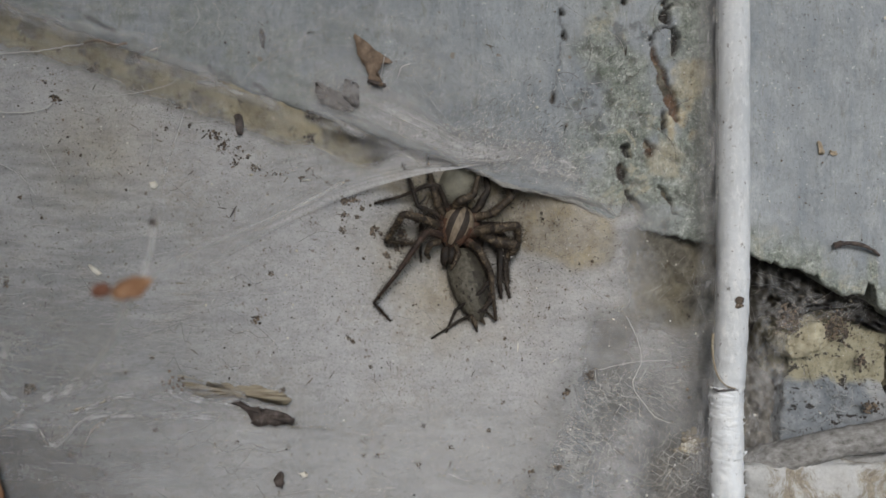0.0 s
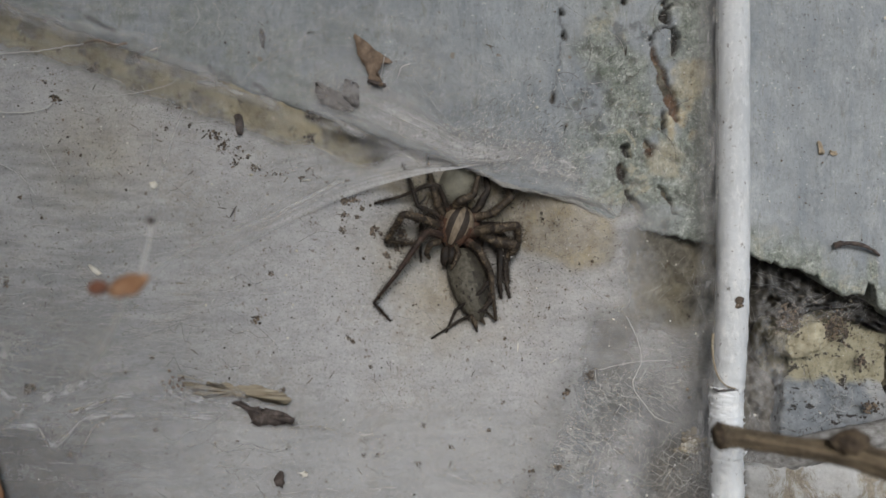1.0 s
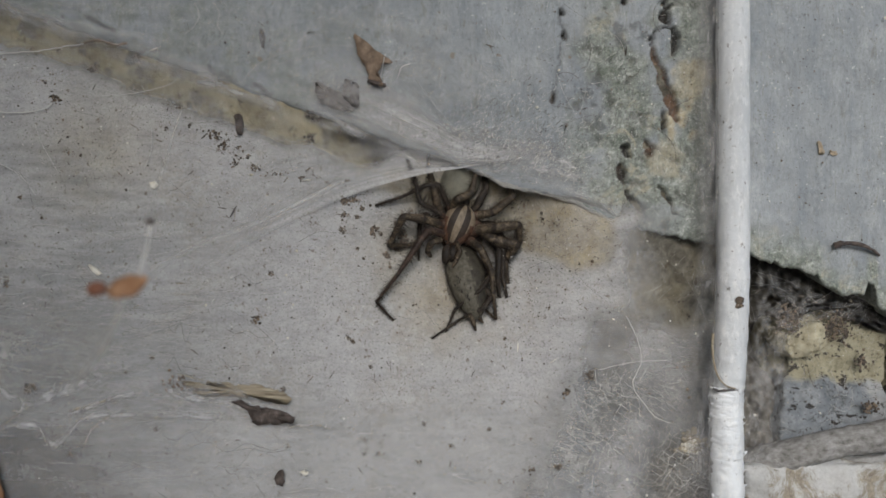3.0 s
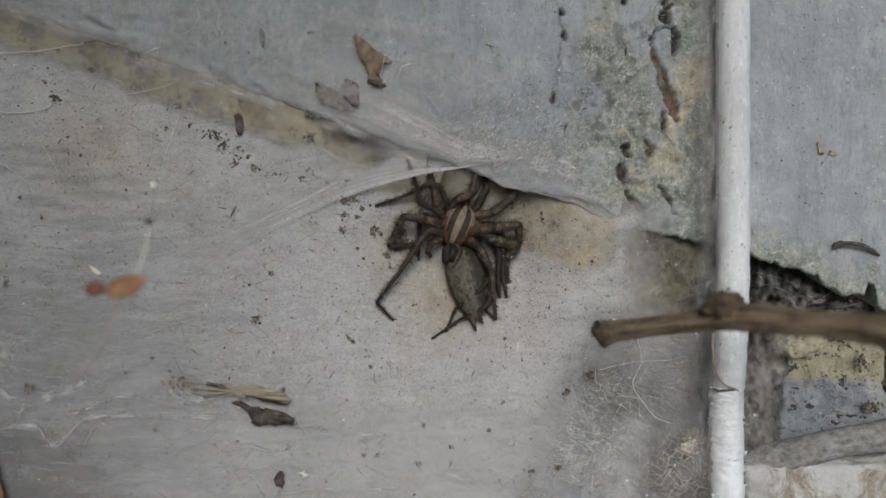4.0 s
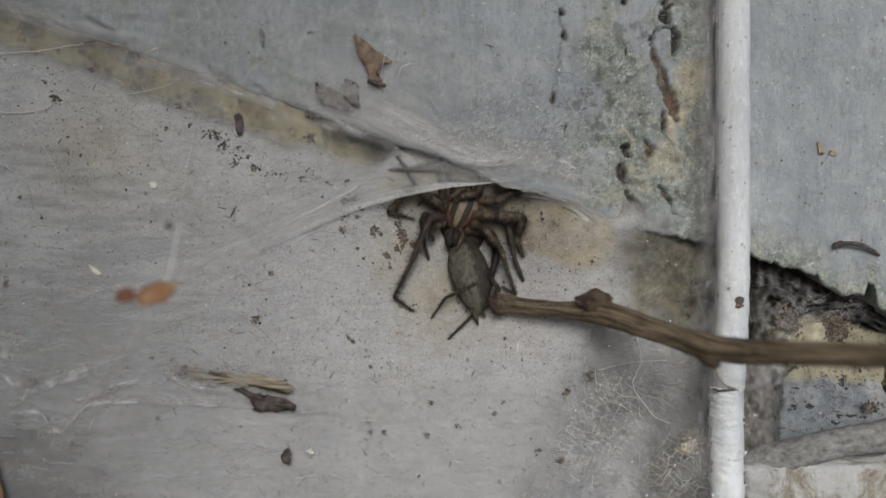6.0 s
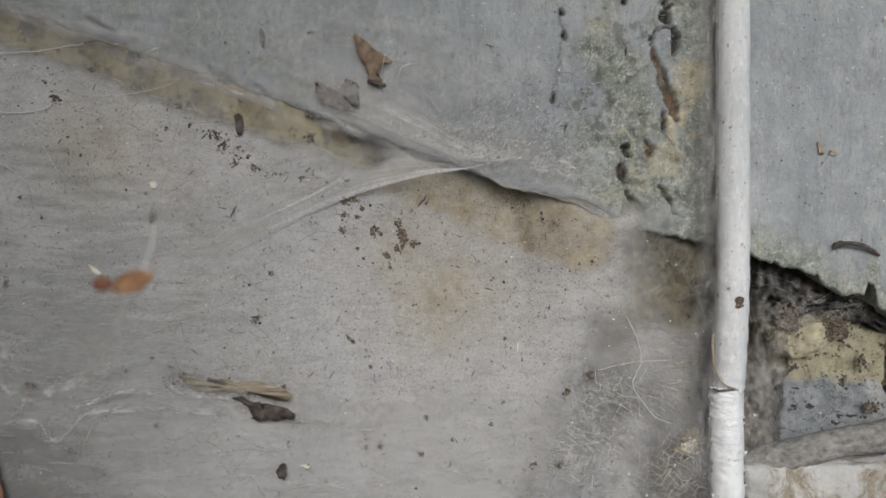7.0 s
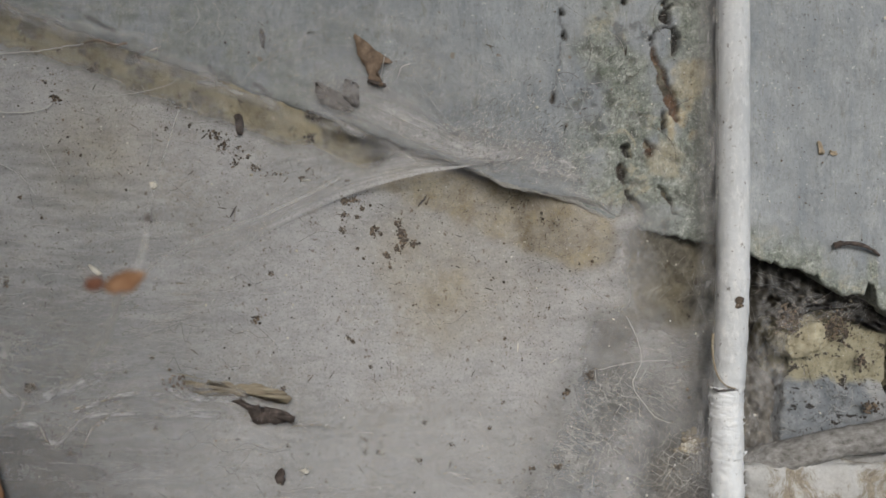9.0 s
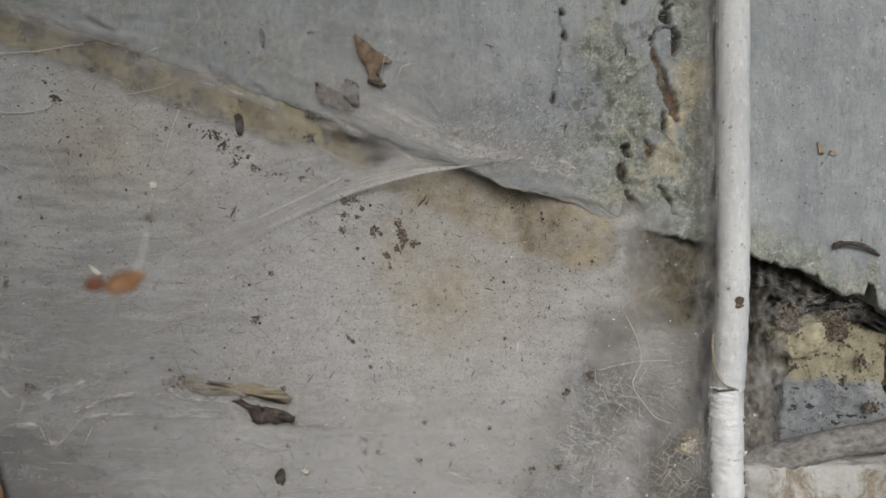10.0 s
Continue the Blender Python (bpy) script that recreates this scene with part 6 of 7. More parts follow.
def build_hanging():
    """The leaf scrap, its husk and the bead that hang on threads in front of the sheet."""
    o = (-32.38, -38, -3.46)
    leaf = thing("hanging_leaf", None, "orange-brown dry leaf scrap hanging on silk threads", "leaf fragment", origin=o)
    f = flake(flat((-33.91, -38, -4.03), (-33.12, -38, -3.01), (-31.7, -38, -2.44), (-29.6, -38, -2.61), (-29.94, -38, -3.35), (-31.07, -38, -4.59), (-32.83, -38, -4.88), (-33.68, -38, -4.59)), -38, 0.3, 0.5)
    part("blade", mesh_of("blade", *f, M_ORANGE, o), leaf)
    part("husk", mesh_of("husk", *egg((-34.99, -38, -3.86), (1, 0, 0.2), 1.0, 0.75, 0.6), M_RUST, o), leaf, "red-brown husk")
    b = (-30.37, -36, 2.97)
    bead = thing("hanging_bead", mesh_of("hanging_bead", *crumb(b, 0.52, random.Random(2), 0.7), M_DARKHUSK, b), "dark crumb hanging on a silk thread", "crumb", origin=b)
    s = Soup()
    for k, pts in enumerate(([(-30.37, -36, 2.68), (-30.39, -37, 0.06), (-30.85, -38, -2.78)], [(-32.26, -38, -4.48), (-35.43, -34, -8.89), (-40.62, -28, -13.39), (-46.45, -20, -17.42)], [(-30.37, -36, 3.26), (-32.61, -28, 7.11), (-36.71, -12, 14.49), (-38.95, -1, 21.07)], [(-30.85, -38, -3.35), (-29.09, -28, 0.06), (-23.06, -12, 4.63), (-15.18, -3, 9.98)])):
        s.add(strand(pts, (0.25, 0.42, 0.12, 0.3)[k], 5, k, 0.05))
    line = thing("hanging_thread", s.mesh("hanging_thread", [M_HANG], o), "slack silk threads holding a leaf scrap", "silk thread", origin=o)
    return leaf, bead, line


LEAF, BEAD, LINE = build_hanging()


# ---- the twig ----
def build_twig():
    """Built as it lies when its tip touches the web, about its tip."""
    o = (8.03, 1, -9.48)
    rows = [((8.03, 1, -9.4), 1.7), ((9.05, 1, -9.48), 1.5), ((11.14, 0.5, -9.61), 1.28), ((14.78, -1, -9.91), 1.18), ((18.56, -3.5, -9.94), 1.28), ((21.14, -5, -9.88), 1.65), ((23.72, -8, -10.32), 1.68), ((27.27, -11, -11.49), 1.58), ((30.63, -15, -12.52), 1.56), ((32.57, -18, -13.07), 1.86), ((35.03, -21, -13.15), 1.74), ((39.92, -27, -12.57), 1.62),
            ((46.19, -35, -11.72), 1.5), ((51.93, -42, -10.86), 1.48), ((60.6, -50, -10), 1.55), ((72.03, -58, -9.61), 1.6)]
    rows = [(p, r * (1 - 0.16 * float(smooth(24, 42, p[0])))) for p, r in rows]
    line = bend([r[0] for r in rows], 8)
    rad = list(np.interp(np.linspace(0, 1, len(line)), np.linspace(0, 1, len(rows)), [r[1] for r in rows]))
    twig = thing("twig", None, "thin dry brown twig with buds and a broken end", "twig", origin=o)
    vs, fs = tube_data(line, rad, 30, wob=0.05, seed=6)
    out = []
    for i, v in enumerate(vs):
        c = line[i // 30]
        g = 1 + 0.05 * math.sin((i % 30) * 1.67) + 0.05 * math.sin((i % 30) * 2.9) + 0.12 * noise.noise(Vector(v) * 0.45)
        out.append(c + (v - c) * g)
    stem = mesh_of("stem", out, fs, M_BARK, o)
    at, gone = [], 0.0
    for i in range(len(line)):
        gone += (line[i] - line[i - 1]).length if i else 0
        for k in range(30):
            t = 2 * math.pi * k / 30
            at += [gone * 0.00008, 0.0016 * math.cos(t), 0.0016 * math.sin(t)]
    stem.attributes.new("grain", "FLOAT_VECTOR", "POINT").data.foreach_set("vector", at)
    part("stem", stem, twig)
    part("broken_end", mesh_of("broken_end", *tube_data([(8.71, 1, -9.48), (8.03, 1, -9.48), (7.78, 1.1, -9.49), (7.7, 1.2, -9.58)], [1.45, 1.62, 1.5, 0.9], 22, wob=0.16, seed=3), M_BUD, o), twig, "ragged broken end")
    for at, ax, size, up in (((21.11, -6, -8.59), (1, 0, -0.1), (2.6, 1.6, 1.5), 1.0), ((32.83, -18.5, -14.21), (0.9, 0, -0.4), (1.6, 1.2, 1.4), -0.6)):
        vs, fs = egg(at, ax, *size, 28, 20, taper=0.25)
        vs = [v + (v - Vector(at)) * (0.22 * noise.noise(v * 1.0) + 0.14 * noise.noise(v * 2.6)) + Vector((0, 0, up * 0.3 * max(0, 1 - abs(v.x - at[0]) / 1.4) * max(0, up * (v.z - at[2])))) for v in vs]
        part("bud", mesh_of("bud", vs, fs, M_BUD, o), twig, "dark knobbly bud")
    return twig


TWIG = build_twig()


# ---- the spiders ----
def hairy(pts, radii, seed, count, size):
    """A jointed leg with fine hairs."""
    line, rad = [], []
    for i in range(len(pts) - 1):
        a, b = Vector(pts[i]), Vector(pts[i + 1])
        ra, rb = radii[i], radii[i + 1]
        for t, f in ((0, 0.86), (0.06, 0.96), (0.25, 1.02), (0.6, 0.96), (0.9, 0.90), (0.97, 0.84)):
            line.append(a.lerp(b, t))
            rad.append((ra + (rb - ra) * t) * f)
    line.append(Vector(pts[-1]))
    rad.append(radii[-1] * 0.5)
    s, hair = Soup(), Soup()
    s.add(tube_data(line, rad, 12, wob=0.02, seed=seed))
    for i in range(len(line) - 1):
        if i % 6 in (0, 5) and i > 1:
            s.m[i * 12:(i + 1) * 12] = [1] * 12
    rng = random.Random(seed)
    span = [(line[i + 1] - line[i]).length for i in range(len(line) - 1)]
    for k in range(count):
        i = rng.choices(range(len(span)), span)[0]
        p = line[i].lerp(line[i + 1], rng.random())
        d = (line[i + 1] - line[i]).normalized()
        w = Vector((rng.gauss(0, 1), rng.gauss(0, 1), rng.gauss(0, 1)))
        w = (w - d * w.dot(d)).normalized()
        r = rad[i]
        long = size * (0.35 + 0.65 * min(1, r / 0.5))
        tip = p + w * (r + long * rng.uniform(0.4, 1.3)) + d * long * rng.uniform(0.1, 0.5)
        base = p + w * r * 0.8
        q = d * 0.016 * (1 + 0.5 * size)
        h = w.cross(d) * 0.016 * (1 + 0.5 * size)
        if k % 3 == 0:
            tip = base + (tip - base) * 0.45
        hair.add(([base - q, base + q, base + h, tip], [(0, 1, 3), (1, 2, 3), (2, 0, 3)]), 1 if k % 3 == 0 else 0)
    return s, hair


def spider_leg(owner, o, name, pts, r, mat, seed, label="", hairs=420, size=0.6):
    n = len(pts)
    r *= 0.82 if mat is M_DARKLEG else 0.94
    radii = [r * f for f in (0.85, 0.95, 0.78, 0.50, 0.28, 0.18)[:n]]
    hip = pts[0]
    s, hair = hairy(pts, radii, seed, hairs, size)
    if n > 4:
        way = (Vector(pts[1]) - Vector(hip)).normalized()
        s.add(egg(Vector(hip) + way * 0.4, way, 1.15, r * 1.15, r * 1.0, 14, 10), 2)
    leg = part(name, s.mesh(name, [mat, M_DARKLEG, M_COXA], hip), owner, label)
    leg.location = (Vector(hip) - Vector(o)) * 0.001
    part("hair", hair.mesh("hair", [M_BLACK, M_PALEHAIR], hip), leg)
    return leg


def carapace_mesh(name, c, ax, long, wide, deep, o):
    nu, nv = 56, 30
    vs, fs = egg(c, ax, long, wide, deep, nu, nv, taper=-0.12)
    me = mesh_of(name, vs, fs, [M_STRIPE, M_BAND, M_HEAD], o)
    idx = []
    for i in range(nv):
        t = (i + 0.5) / nv
        for k in range(nu):
            u = abs(math.cos(2 * math.pi * (k + 0.5) / nu))
            b = 0.20 + 0.46 * math.sin(math.pi * min(1, 0.12 + 0.85 * t)) ** 0.6
            m = 0 if u < 0.20 else 1 if u < b else 0 if u < 0.97 else 1
            if t > 0.80:
                m = 2 if u > 0.3 else 1
            elif t > 0.42 and u > 0.72 - 0.3 * smooth(0.5, 0.75, t):
                m = 2
            idx.append(m)
    me.polygons.foreach_set("material_index", idx)
    return me


def fuzz(c, ax, long, wide, deep, seed, count, size):
    rng = random.Random(seed)
    ax = Vector(ax).normalized()
    side = Vector((0, 1, 0)).cross(ax).normalized()
    out = ax.cross(side).normalized()
    s = Soup()
    for k in range(count):
        d = Vector((rng.gauss(0, 1), rng.gauss(0, 1), rng.gauss(0, 1))).normalized()
        p = Vector(c) + ax * d.x * long + side * d.y * wide + out * d.z * deep
        n = (ax * d.x / long + side * d.y / wide + out * d.z / deep).normalized()
        e = p + n * size * rng.uniform(0.5, 1) + ax * size * 0.5
        s.add(([p - side * 0.014, p + side * 0.014, p + ax * 0.02, e], [(0, 1, 3), (1, 2, 3), (2, 0, 3)]))
    return s


def build_upper_spider():
    o = (1.92, 3.32, 3.14)
    sp = thing("spider", None, "brown spider with striped carapace, on top of another spider", "spider", "pair of spiders", origin=o)
    ax = Vector((0.86, 1.83, 0.09)) - Vector((3.45, 2, 6.46))
    c = (2.07, 2.16, 3.28)
    part("carapace", carapace_mesh("carapace", c, ax, 3.4, 2.45, 1.4, o), sp, "tan carapace with two dark stripes")
    part("hair", fuzz(c, ax, 3.5, 2.45, 1.45, 4, 260, 0.3).mesh("hair", [M_BLACK], o), sp)
    part("abdomen", mesh_of("abdomen", *egg((2.45, 3.62, 10.05), Vector((3.62, 1.91, 12.14)) - Vector((1.56, 2.42, 7.87)), 3.7, 3.0, 2.2, 28, 20), M_PALEBELLY, o), sp, "pale grey rounded abdomen")
    part("waist", mesh_of("waist", *egg((3.3, 2.89, 6.95), (0, 0, 1), 1.0, 0.6, 0.6), M_LEG, o), sp)
    for a, b in (((0.43, 1.5, 0.09), (0.09, 1.4, -2.49)), ((1.38, 1.77, 0.09), (1.11, 1.47, -2.23))):
        part("chelicera", mesh_of("chelicera", *tube_data(bend([a, Vector(a).lerp(Vector(b), 0.5) + Vector((0, -0.5, 0)), b], 5), [0.5, 0.6, 0.66, 0.7, 0.7, 0.68, 0.64, 0.58, 0.5, 0.4, 0.25], 10), M_DARKLEG, o), sp, "dark brown chelicera")
    spider_leg(sp, o, "pedipalp", [(-0.51, 1.36, 1.11), (-1.87, 0.13, 0.76), (-2.56, 0.68, -0.6), (-2.06, 1.74, -1.46)], 0.62, M_LEG, 31, hairs=70, size=0.35)
    spider_leg(sp, o, "pedipalp", [(1.89, 1.75, 0.77), (2.38, 0.65, -0.6), (1.87, 0.51, -1.79), (1.19, 0.78, -3.15)], 0.48, M_LEG, 32, hairs=70, size=0.35)
    eyes = Soup()
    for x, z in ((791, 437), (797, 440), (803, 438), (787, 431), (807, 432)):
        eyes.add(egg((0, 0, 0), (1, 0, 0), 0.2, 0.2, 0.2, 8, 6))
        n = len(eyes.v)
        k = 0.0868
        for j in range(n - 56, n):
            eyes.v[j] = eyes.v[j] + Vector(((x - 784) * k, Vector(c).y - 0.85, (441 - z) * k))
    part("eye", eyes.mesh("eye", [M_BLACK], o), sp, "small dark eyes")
    legs = []
    for k, (pts, r, m) in enumerate((
            ([(0.17, 2.06, 1.98), (-2.37, -0.07, 2.62), (-3.53, -0.81, 1.09), (-7.03, -1.33, -3.93), (-10.3, -1.34, -7.95), (-7.76, -0.42, -10.8)], 0.70, M_LEGRED),
            ([(-0.17, 2.02, 3.36), (-3.04, -0.36, 4.47), (-5.86, -1.38, 5.19), (-8.67, 0.37, 1.1), (-4.17, 3.04, 0.78)], 0.80, M_LEG),
            ([(0.17, 2.22, 4.58), (-2.38, 0.52, 5.87), (-3.73, -0.02, 6.35), (-4.94, 0.62, 10.13), (-6.16, 1.13, 12.91)], 0.55, M_DARKLEG),
            ([(1.04, 2.32, 5.62), (-0.68, 0.46, 9.44), (-2.46, 0.08, 9.49), (-6.15, 0.91, 8.02), (-10.44, 1.18, 6.93)], 0.56, M_DARKLEG),
            ([(3.64, 2.75, 1.13), (5.31, 1.37, 0.09), (7.15, 0.51, -3.32), (7.46, 0.12, -6.7), (7.99, 0.45, -10.8), (6.19, 1.76, -9.2)], 0.72, M_LEG),
            ([(4.16, 2.81, 2.52), (7.54, 1.38, 3), (11.14, 1.36, 3.6), (11.62, 2.76, 1.13), (10.66, 4.59, -0.79)], 1.0, M_LEG),
            ([(4.34, 2.9, 3.56), (7.93, 2, 1.12), (11.19, 1.9, 0.6), (9.49, 3.23, -1.83), (10.1, 3.18, -5.4)], 1.0, M_LEG),
            ([(4.16, 2.77, 4.77), (7.23, 1.92, 5.25), (10.49, 1.77, 7.83), (9.4, 3.25, 10.19), (6.89, 4.98, 12.46)], 0.78, M_LEG))):
        legs.append(spider_leg(sp, o, "leg", pts, r, m, 200 + k, "reddish long front leg" if k == 0 else "", 1500, 1.1 if k < 2 else 0.8))
    return sp, o, legs


def build_lower_spider():
    o = (3.66, 3.4, -3.4)
    sp = thing("spider", None, "olive-grey spider with spotted abdomen, held beneath another spider", "spider", "pair of spiders", origin=o)
    ax = Vector((5.22, -0.58, -10.53)) - Vector((2.61, 3.21, 0.09))
    c = (4.04, 1.64, -5.33)
    belly = mesh_of("abdomen", *egg(c, ax, 5.9, 2.95, 2.2, 48, 30, taper=-0.22), [M_BELLY, M_FLANK], o)
    belly.polygons.foreach_set("material_index", [1 if (math.cos(2 * math.pi * (k + 0.5) / 48) < -0.30 + 0.04 * math.sin(i * 1.9) or math.cos(2 * math.pi * (k + 0.5) / 48) > 0.9 + 0.04 * math.sin(i * 1.9 + k)) else 0 for i in range(30) for k in range(48)])
    part("abdomen", belly, sp, "olive-grey abdomen with dark spots")
    part("hair", fuzz(c, ax, 5.8, 3.2, 2.15, 14, 1100, 0.45).mesh("hair", [M_BLACK], o), sp)
    rng = random.Random(3)
    side = Vector((0, 1, 0)).cross(ax).normalized()
    n = ax.normalized()
    spots = Soup()
    for i in range(8):
        for s in (-1, 1):
            for lane in (0.22, 0.52):
                t = -0.8 + 0.17 * i + rng.uniform(-0.1, 0.1)
                u = s * lane * (1 - 0.5 * max(t, 0)) + rng.uniform(-0.16, 0.16)
                d = math.sqrt(max(0.02, 1 - t * t - u * u))
                w = 1 - 0.22 * t
                p = Vector(c) + n * t * 5.9 + side * u * 3.1 * w + Vector((0, -d * 2.2 * w, 0))
                spots.add(egg(p, n, rng.uniform(0.14, 0.3), rng.uniform(0.09, 0.15), 0.1, 8, 6))
    part("spot", spots.mesh("spot", [M_BLACK], o), sp, "dark spots")
    # carapace made oversized and dark to stand in for shadow between the legs
    part("carapace", mesh_of("carapace", *egg((2.9, 4.7, 2.6), Vector((0.52, 2.51, 7.01)) - Vector((2.61, 3.21, 0.09)), 4.6, 3.5, 1.1), M_BAND, o), sp, "dark carapace, enlarged to fill shadowed gaps between legs")
    for a, b in (((4.39, -0.35, -9.71), (5.15, -0.35, -12.41)), ((5.24, -0.3, -9.88), (6.28, 0.21, -11.28))):
        part("spinneret", mesh_of("spinneret", *tube_data([a, Vector(a).lerp(Vector(b), 0.5), b], [0.5, 0.4, 0.15], 8), M_LEG, o), sp)
    legs = []
    for k, (pts, r, m) in enumerate((
            # first two legs double as dark filler in the shadow at the right
            ([(3.33, 3.88, 2.0), (7.5, 3.3, 2.1), (8.9, 2.89, -0.43), (8.62, 2.09, -5.09), (8.9, 2.3, -7.69)], 1.0, M_DARKLEG),
            ([(3.5, 3.97, 3.3), (7.9, 3.6, 3.7), (9.7, 3.2, 1.2), (9.53, 2.61, -4.24), (10.19, 2.26, -7.51)], 0.9, M_DARKLEG),
            ([(4.89, 3.51, -0.96), (7.53, 1.14, -4.02), (5.73, -0.64, -6.32), (1.86, -0.22, -9.13), (0.42, -0.01, -12.62)], 0.55, M_DARKLEG),
            ([(4.87, 3.01, -2.52), (7.29, 0.14, -7.55), (6.05, -0.83, -9), (2.37, 0.16, -10.77), (-1.77, -0.39, -13.42)], 0.55, M_DARKLEG),
            ([(0.87, 3.28, 3.92), (-0.69, 1.4, 6.43), (-1.36, 0.43, 8.93), (-2.22, 1.05, 12.05), (-2.41, 2.01, 14.74)], 0.80, M_LEG),
            ([(0.7, 3.44, 2.88), (-2.4, 1.62, 5.07), (-3.26, 1.38, 4.2), (-3.45, 2.11, 0.09), (-3.39, 2.92, -2.08)], 0.55, M_DARKLEG),
            ([(1.39, 2.68, 5.98), (2.38, 0.51, 7.23), (4.59, 0.55, 8.08), (5.39, 1.11, 11.03), (5.14, 5.32, 13.82)], 0.75, M_LEG),
            ([(3.14, 3.59, 4.28), (5.36, 2.34, 6.31), (6.9, 2.11, 9.06), (6.45, 3.39, 11.86), (5.94, 7.3, 14.5)], 0.85, M_DARKLEG))):
        legs.append(spider_leg(sp, o, "leg", pts, r, m, 300 + k, "", 900, 0.65))
    return sp, o, legs


UPPER, UPPER_AT, UPPER_LEGS = build_upper_spider()
LOWER, LOWER_AT, LOWER_LEGS = build_lower_spider()


# ---- what moves ----
def shift(o, dx=0.0, dy=0.0, dz=0.0, rx=0, ry=0, rz=0):
    p = M((o[0] + dx, o[1] + dy, o[2] + dz))
    return pose(p.x, p.y, p.z, rx, ry, rz)


def motions():
    # the twig: seconds, its tip, and its turn in the wall's plane and towards the viewer
    rows = [(0, (71.28, -24.2, -18.66), 6, 9), (0.4, (62.59, -24.2, -19.66), 6, 9), (0.5, (49.88, -24.2, -19.86), 6, 9), (0.6, (36.81, -22.6, -23.07), 5, 9), (0.7, (25.45, -22.6, -14.36), 3, 9), (0.8, (25.45, -22.6, -14.36), 3, 9), (0.9, (34.57, -19.4, -25.98), 4, 9), (1.0, (34.97, -17.7, -23.72), 3, 9),
            (1.1, (30.38, -17.7, -21.28), 2, 9), (1.2, (31.17, -16.1, -18.14), 1.5, 9), (1.3, (31.32, -16.1, -17.55), 1.5, 9), (1.4, (31.64, -16.9, -13.51), 1, 9), (1.5, (33.53, -17.7, -12.54), 1, 9), (1.6, (39.71, -19.4, -16.83), 3, 9), (1.7, (47.36, -22.6, -18.03), 16, 9), (1.8, (62.59, -24.2, -19.32), 16, 9), (2.0, (73.39, -25.7, -19.66), 10, 9),
            (3.5, (62.1, -32, -12.16), -30, 8), (3.7, (42.18, -29, -10.07), -34, 8), (3.8, (31.59, -26, -8.98), -32, 8), (3.9, (27.52, -22.5, -10.15), -18, 8), (4.0, (19.65, -19, -10.68), -13, 8), (4.1, (21.79, -17, -7.58), 1, 5), (4.2, (15.84, -14.5, -3.63), -6, 5), (4.3, (16.23, -12, -4.48), -5, 5), (4.5, (18.89, -8.1, -14.09), -8.7, 3),
            (4.7, (16.55, -5.4, -13.08), -4.3, 3), (4.9, (15.18, -3, -10.97), -1.5, 0), (5.0, (13.48, -2, -11.32), -1, 0), (5.1, (10.41, -1, -9.65), 0, 0), (5.3, (9.99, 0, -11.09), 0, 0), (5.4, (9.27, 0.5, -10.8), 0, 0), (5.5, (8.03, 1, -9.48), 0, 0), (5.7, (7.35, 1, -8.8), 0.5, 0), (5.9, (6.66, 1, -7.6), 1, 0), (6.1, (11.93, -4, -9.73), 1, 3), (6.35, (33.97, -16, -14.51), 3, 3),
            (6.6, (65.09, -28, -17.88), 6, 3), (10, (66.73, -30, -17.46), 6, 3)]
    walk(TWIG, [(t, shift(p, 0, 0, 0, 0, a, b)) for t, p, a, b in rows])
    # the spiders: settle a little, then run up into the retreat behind the plaster
    walk(UPPER, [(0, shift(UPPER_AT)), (1.62, shift(UPPER_AT)), (1.74, shift(UPPER_AT, 0.2, 0, 0.35)), (2.5, shift(UPPER_AT, 0.2, 0, 0.3)), (4, shift(UPPER_AT, 0.2, 0, 0.25)), (5.85, shift(UPPER_AT, 0.2, 0, 0.15)),
                 (5.95, shift(UPPER_AT, 0.4, 0.5, 1.5)), (6.05, shift(UPPER_AT, 1.2, 1.5, 6.0)), (6.15, shift(UPPER_AT, 2.2, 3.5, 13.0)), (6.3, shift(UPPER_AT, 4.0, 7.0, 24.0)), (6.45, shift(UPPER_AT, 5.0, 9.0, 33.0)), (10, shift(UPPER_AT, 5.0, 9.0, 33.0))])
    walk(LOWER, [(0, shift(LOWER_AT)), (1.62, shift(LOWER_AT)), (1.74, shift(LOWER_AT, -0.25, 0, 0.2)), (5.85, shift(LOWER_AT, -0.2, 0, 0.1)), (6.0, shift(LOWER_AT, 0.1, 0.2, 1.0)), (6.1, shift(LOWER_AT, 0.8, 0.8, 6.0)), (6.2, shift(LOWER_AT, 1.8, 2.2, 14.0)), (6.35, shift(LOWER_AT, 3.0, 6.0, 27.0)), (6.5, shift(LOWER_AT, 3.5, 9.5, 37.0)), (10, shift(LOWER_AT, 3.5, 9.5, 37.0))])

    def swing(leg, *keys):
        p = leg.location.copy()
        walk(leg, [(t, pose(p.x, p.y, p.z, 0, a, 0)) for t, a in keys])

    def run(k):
        s = 12 if k % 2 else -12
        return (5.9, 0), (6.0, s), (6.12, -s), (6.24, s), (6.36, -s), (6.6, 0), (10, 0)

    for k, leg in enumerate(UPPER_LEGS):
        a = (-1, -6, 4, -3, 1, 1.5, 2, 1)[k]
        swing(leg, (0, 0), (1.62, 0), (1.74, a), (5.8, a), *run(k))
    for k, leg in enumerate(LOWER_LEGS):
        a = (0, 1, -1, -1.5, 2, 1, -2, 0)[k]
        swing(leg, (0, 0), (1.62, 0), (1.74, a), (5.8, a), *run(k + 1))
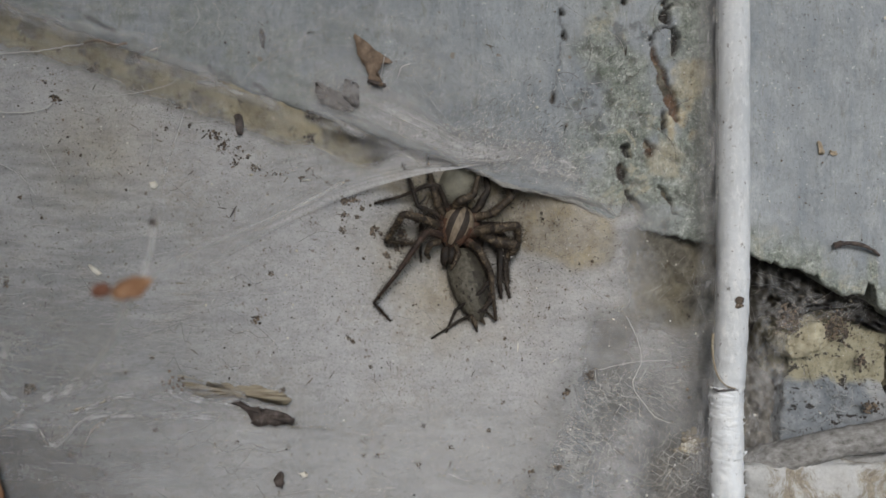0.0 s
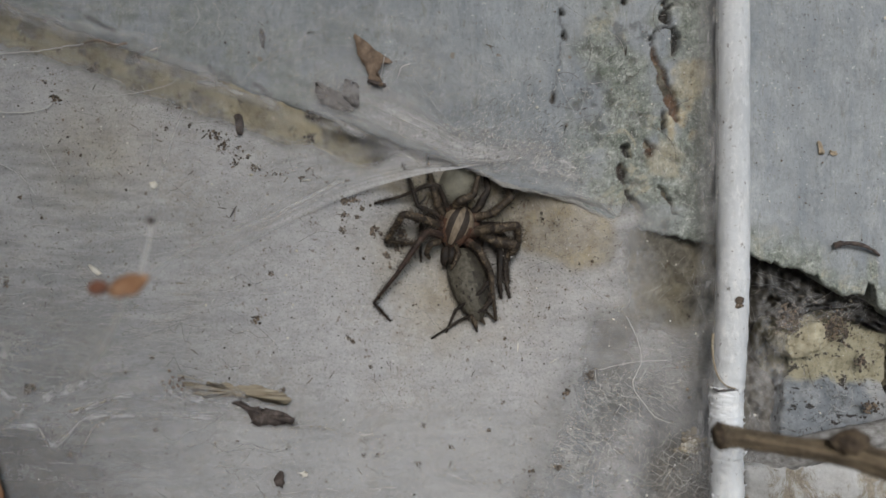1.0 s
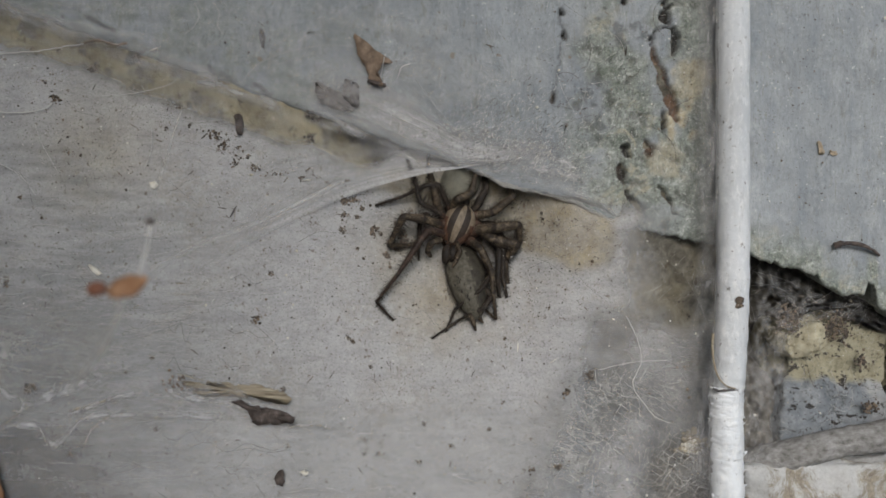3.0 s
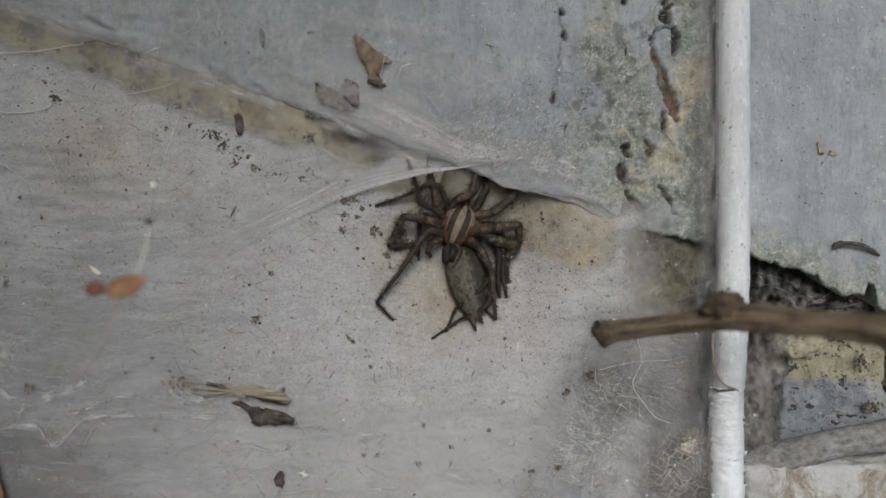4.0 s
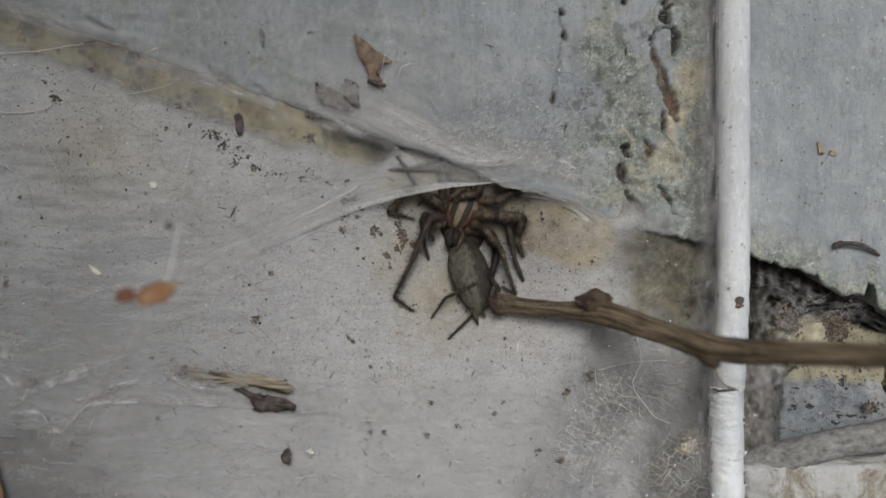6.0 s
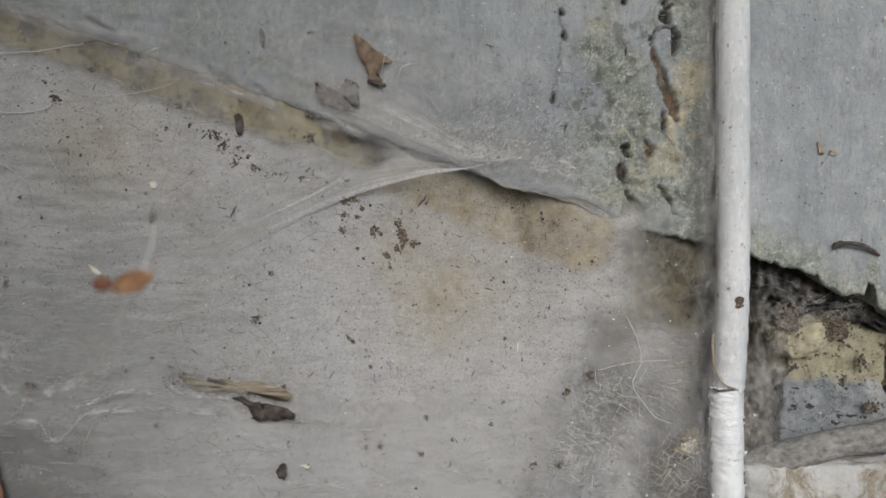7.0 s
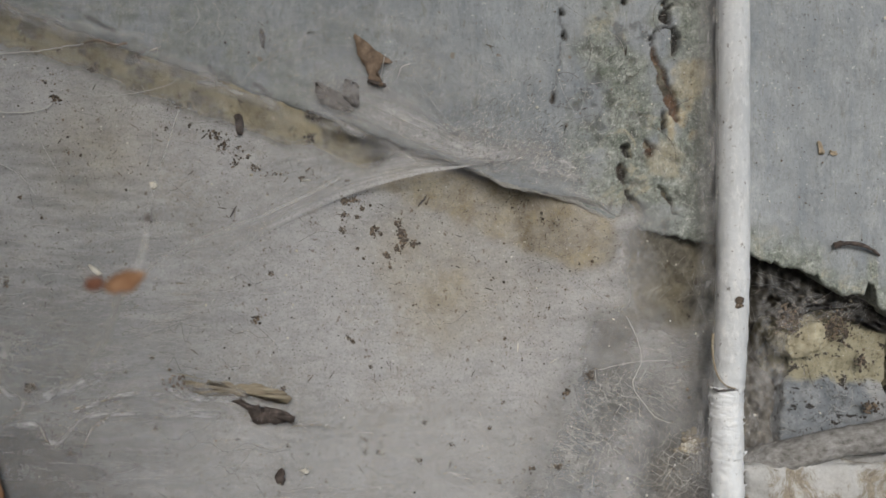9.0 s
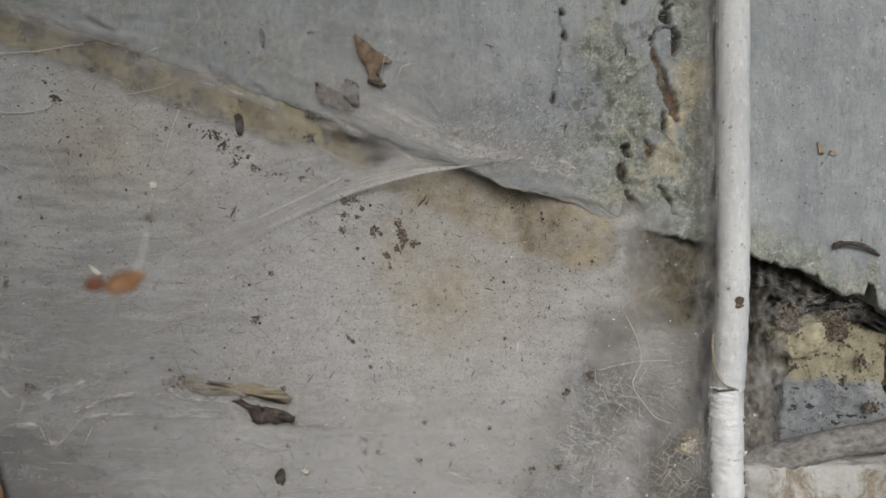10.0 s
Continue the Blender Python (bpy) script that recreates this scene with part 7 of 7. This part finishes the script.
    # the pull of the twig on the loose web: seconds and its share of the full pull
    pull = [(0, 0), (1, 0.02), (1.5, 0.07), (2, 0.03), (2.5, 0.1), (4, 0.02), (4.5, 0.05), (4.75, 0.3), (5, 0.72), (5.3, 0.7), (5.5, 1), (5.7, 1.02), (6.0, 1.0), (6.4, 0.55), (7, 0.36), (7.5, 0.34), (8, 0.22), (8.5, 0.14), (9, 0.14), (10, 0.14)]
    for ob, dx, dz in MOVERS:
        p = ob.location.copy()
        walk(ob, [(t, pose(p.x + k * dx * 0.082e-3, p.y, p.z - k * dz * 0.082e-3)) for t, k in pull])
    hang = [(0, 12, -5), (0.5, 9, -3), (1, 6, 0), (1.5, 3, 0), (1.75, 12, -4), (2, 24, -6), (2.5, 11, -3), (4, 1, -2), (4.5, 15, -5), (4.75, 30, -8), (5, 46, -11), (5.5, 61, -17), (5.8, 64, -18), (6.3, 30, -2), (7, 14, 6), (7.5, 9, 6), (8, 1, 6), (9, 0, 6), (10, 0, 6)]
    for ob, f in ((LEAF, 1.0), (BEAD, 0.7), (LINE, 0.95)):
        p = ob.location.copy()
        walk(ob, [(t, pose(p.x + f * dx * 0.0567e-3, p.y, p.z + f * dz * 0.0567e-3)) for t, dx, dz in hang])
    # the veil and the curtain give way to the twig
    give = [(0, 0), (1.5, 0), (2, 0.06), (2.5, 0), (4, 0), (4.5, 0.04), (4.75, 0.2), (5, 0.5), (5.3, 0.85), (5.5, 1), (5.8, 1.05), (6.1, 0.8), (6.5, 0.25), (7, 0.08), (7.5, 0), (10, -0.03)]
    for ob, dx, dz, turn, about in ((MOUTH, 2.2, -0.6, 2.6, (-40.99, 0, -6.69)), (RIM, -3.9, -0.2, 0, (18.29, 0, -0.76)), (FAN, 0.6, -0.5, 0.5, (-15.58, 0, 20.41))):
        a = M(about)
        base = ob.matrix_basis.copy()
        walk(ob, [(t, Matrix.Translation((k * dx * 0.001, 0, k * dz * 0.001)) @ Matrix.Translation(a) @ pose(0, 0, 0, 0, k * turn, 0) @ Matrix.Translation(-a) @ base) for t, k in give])


motions()
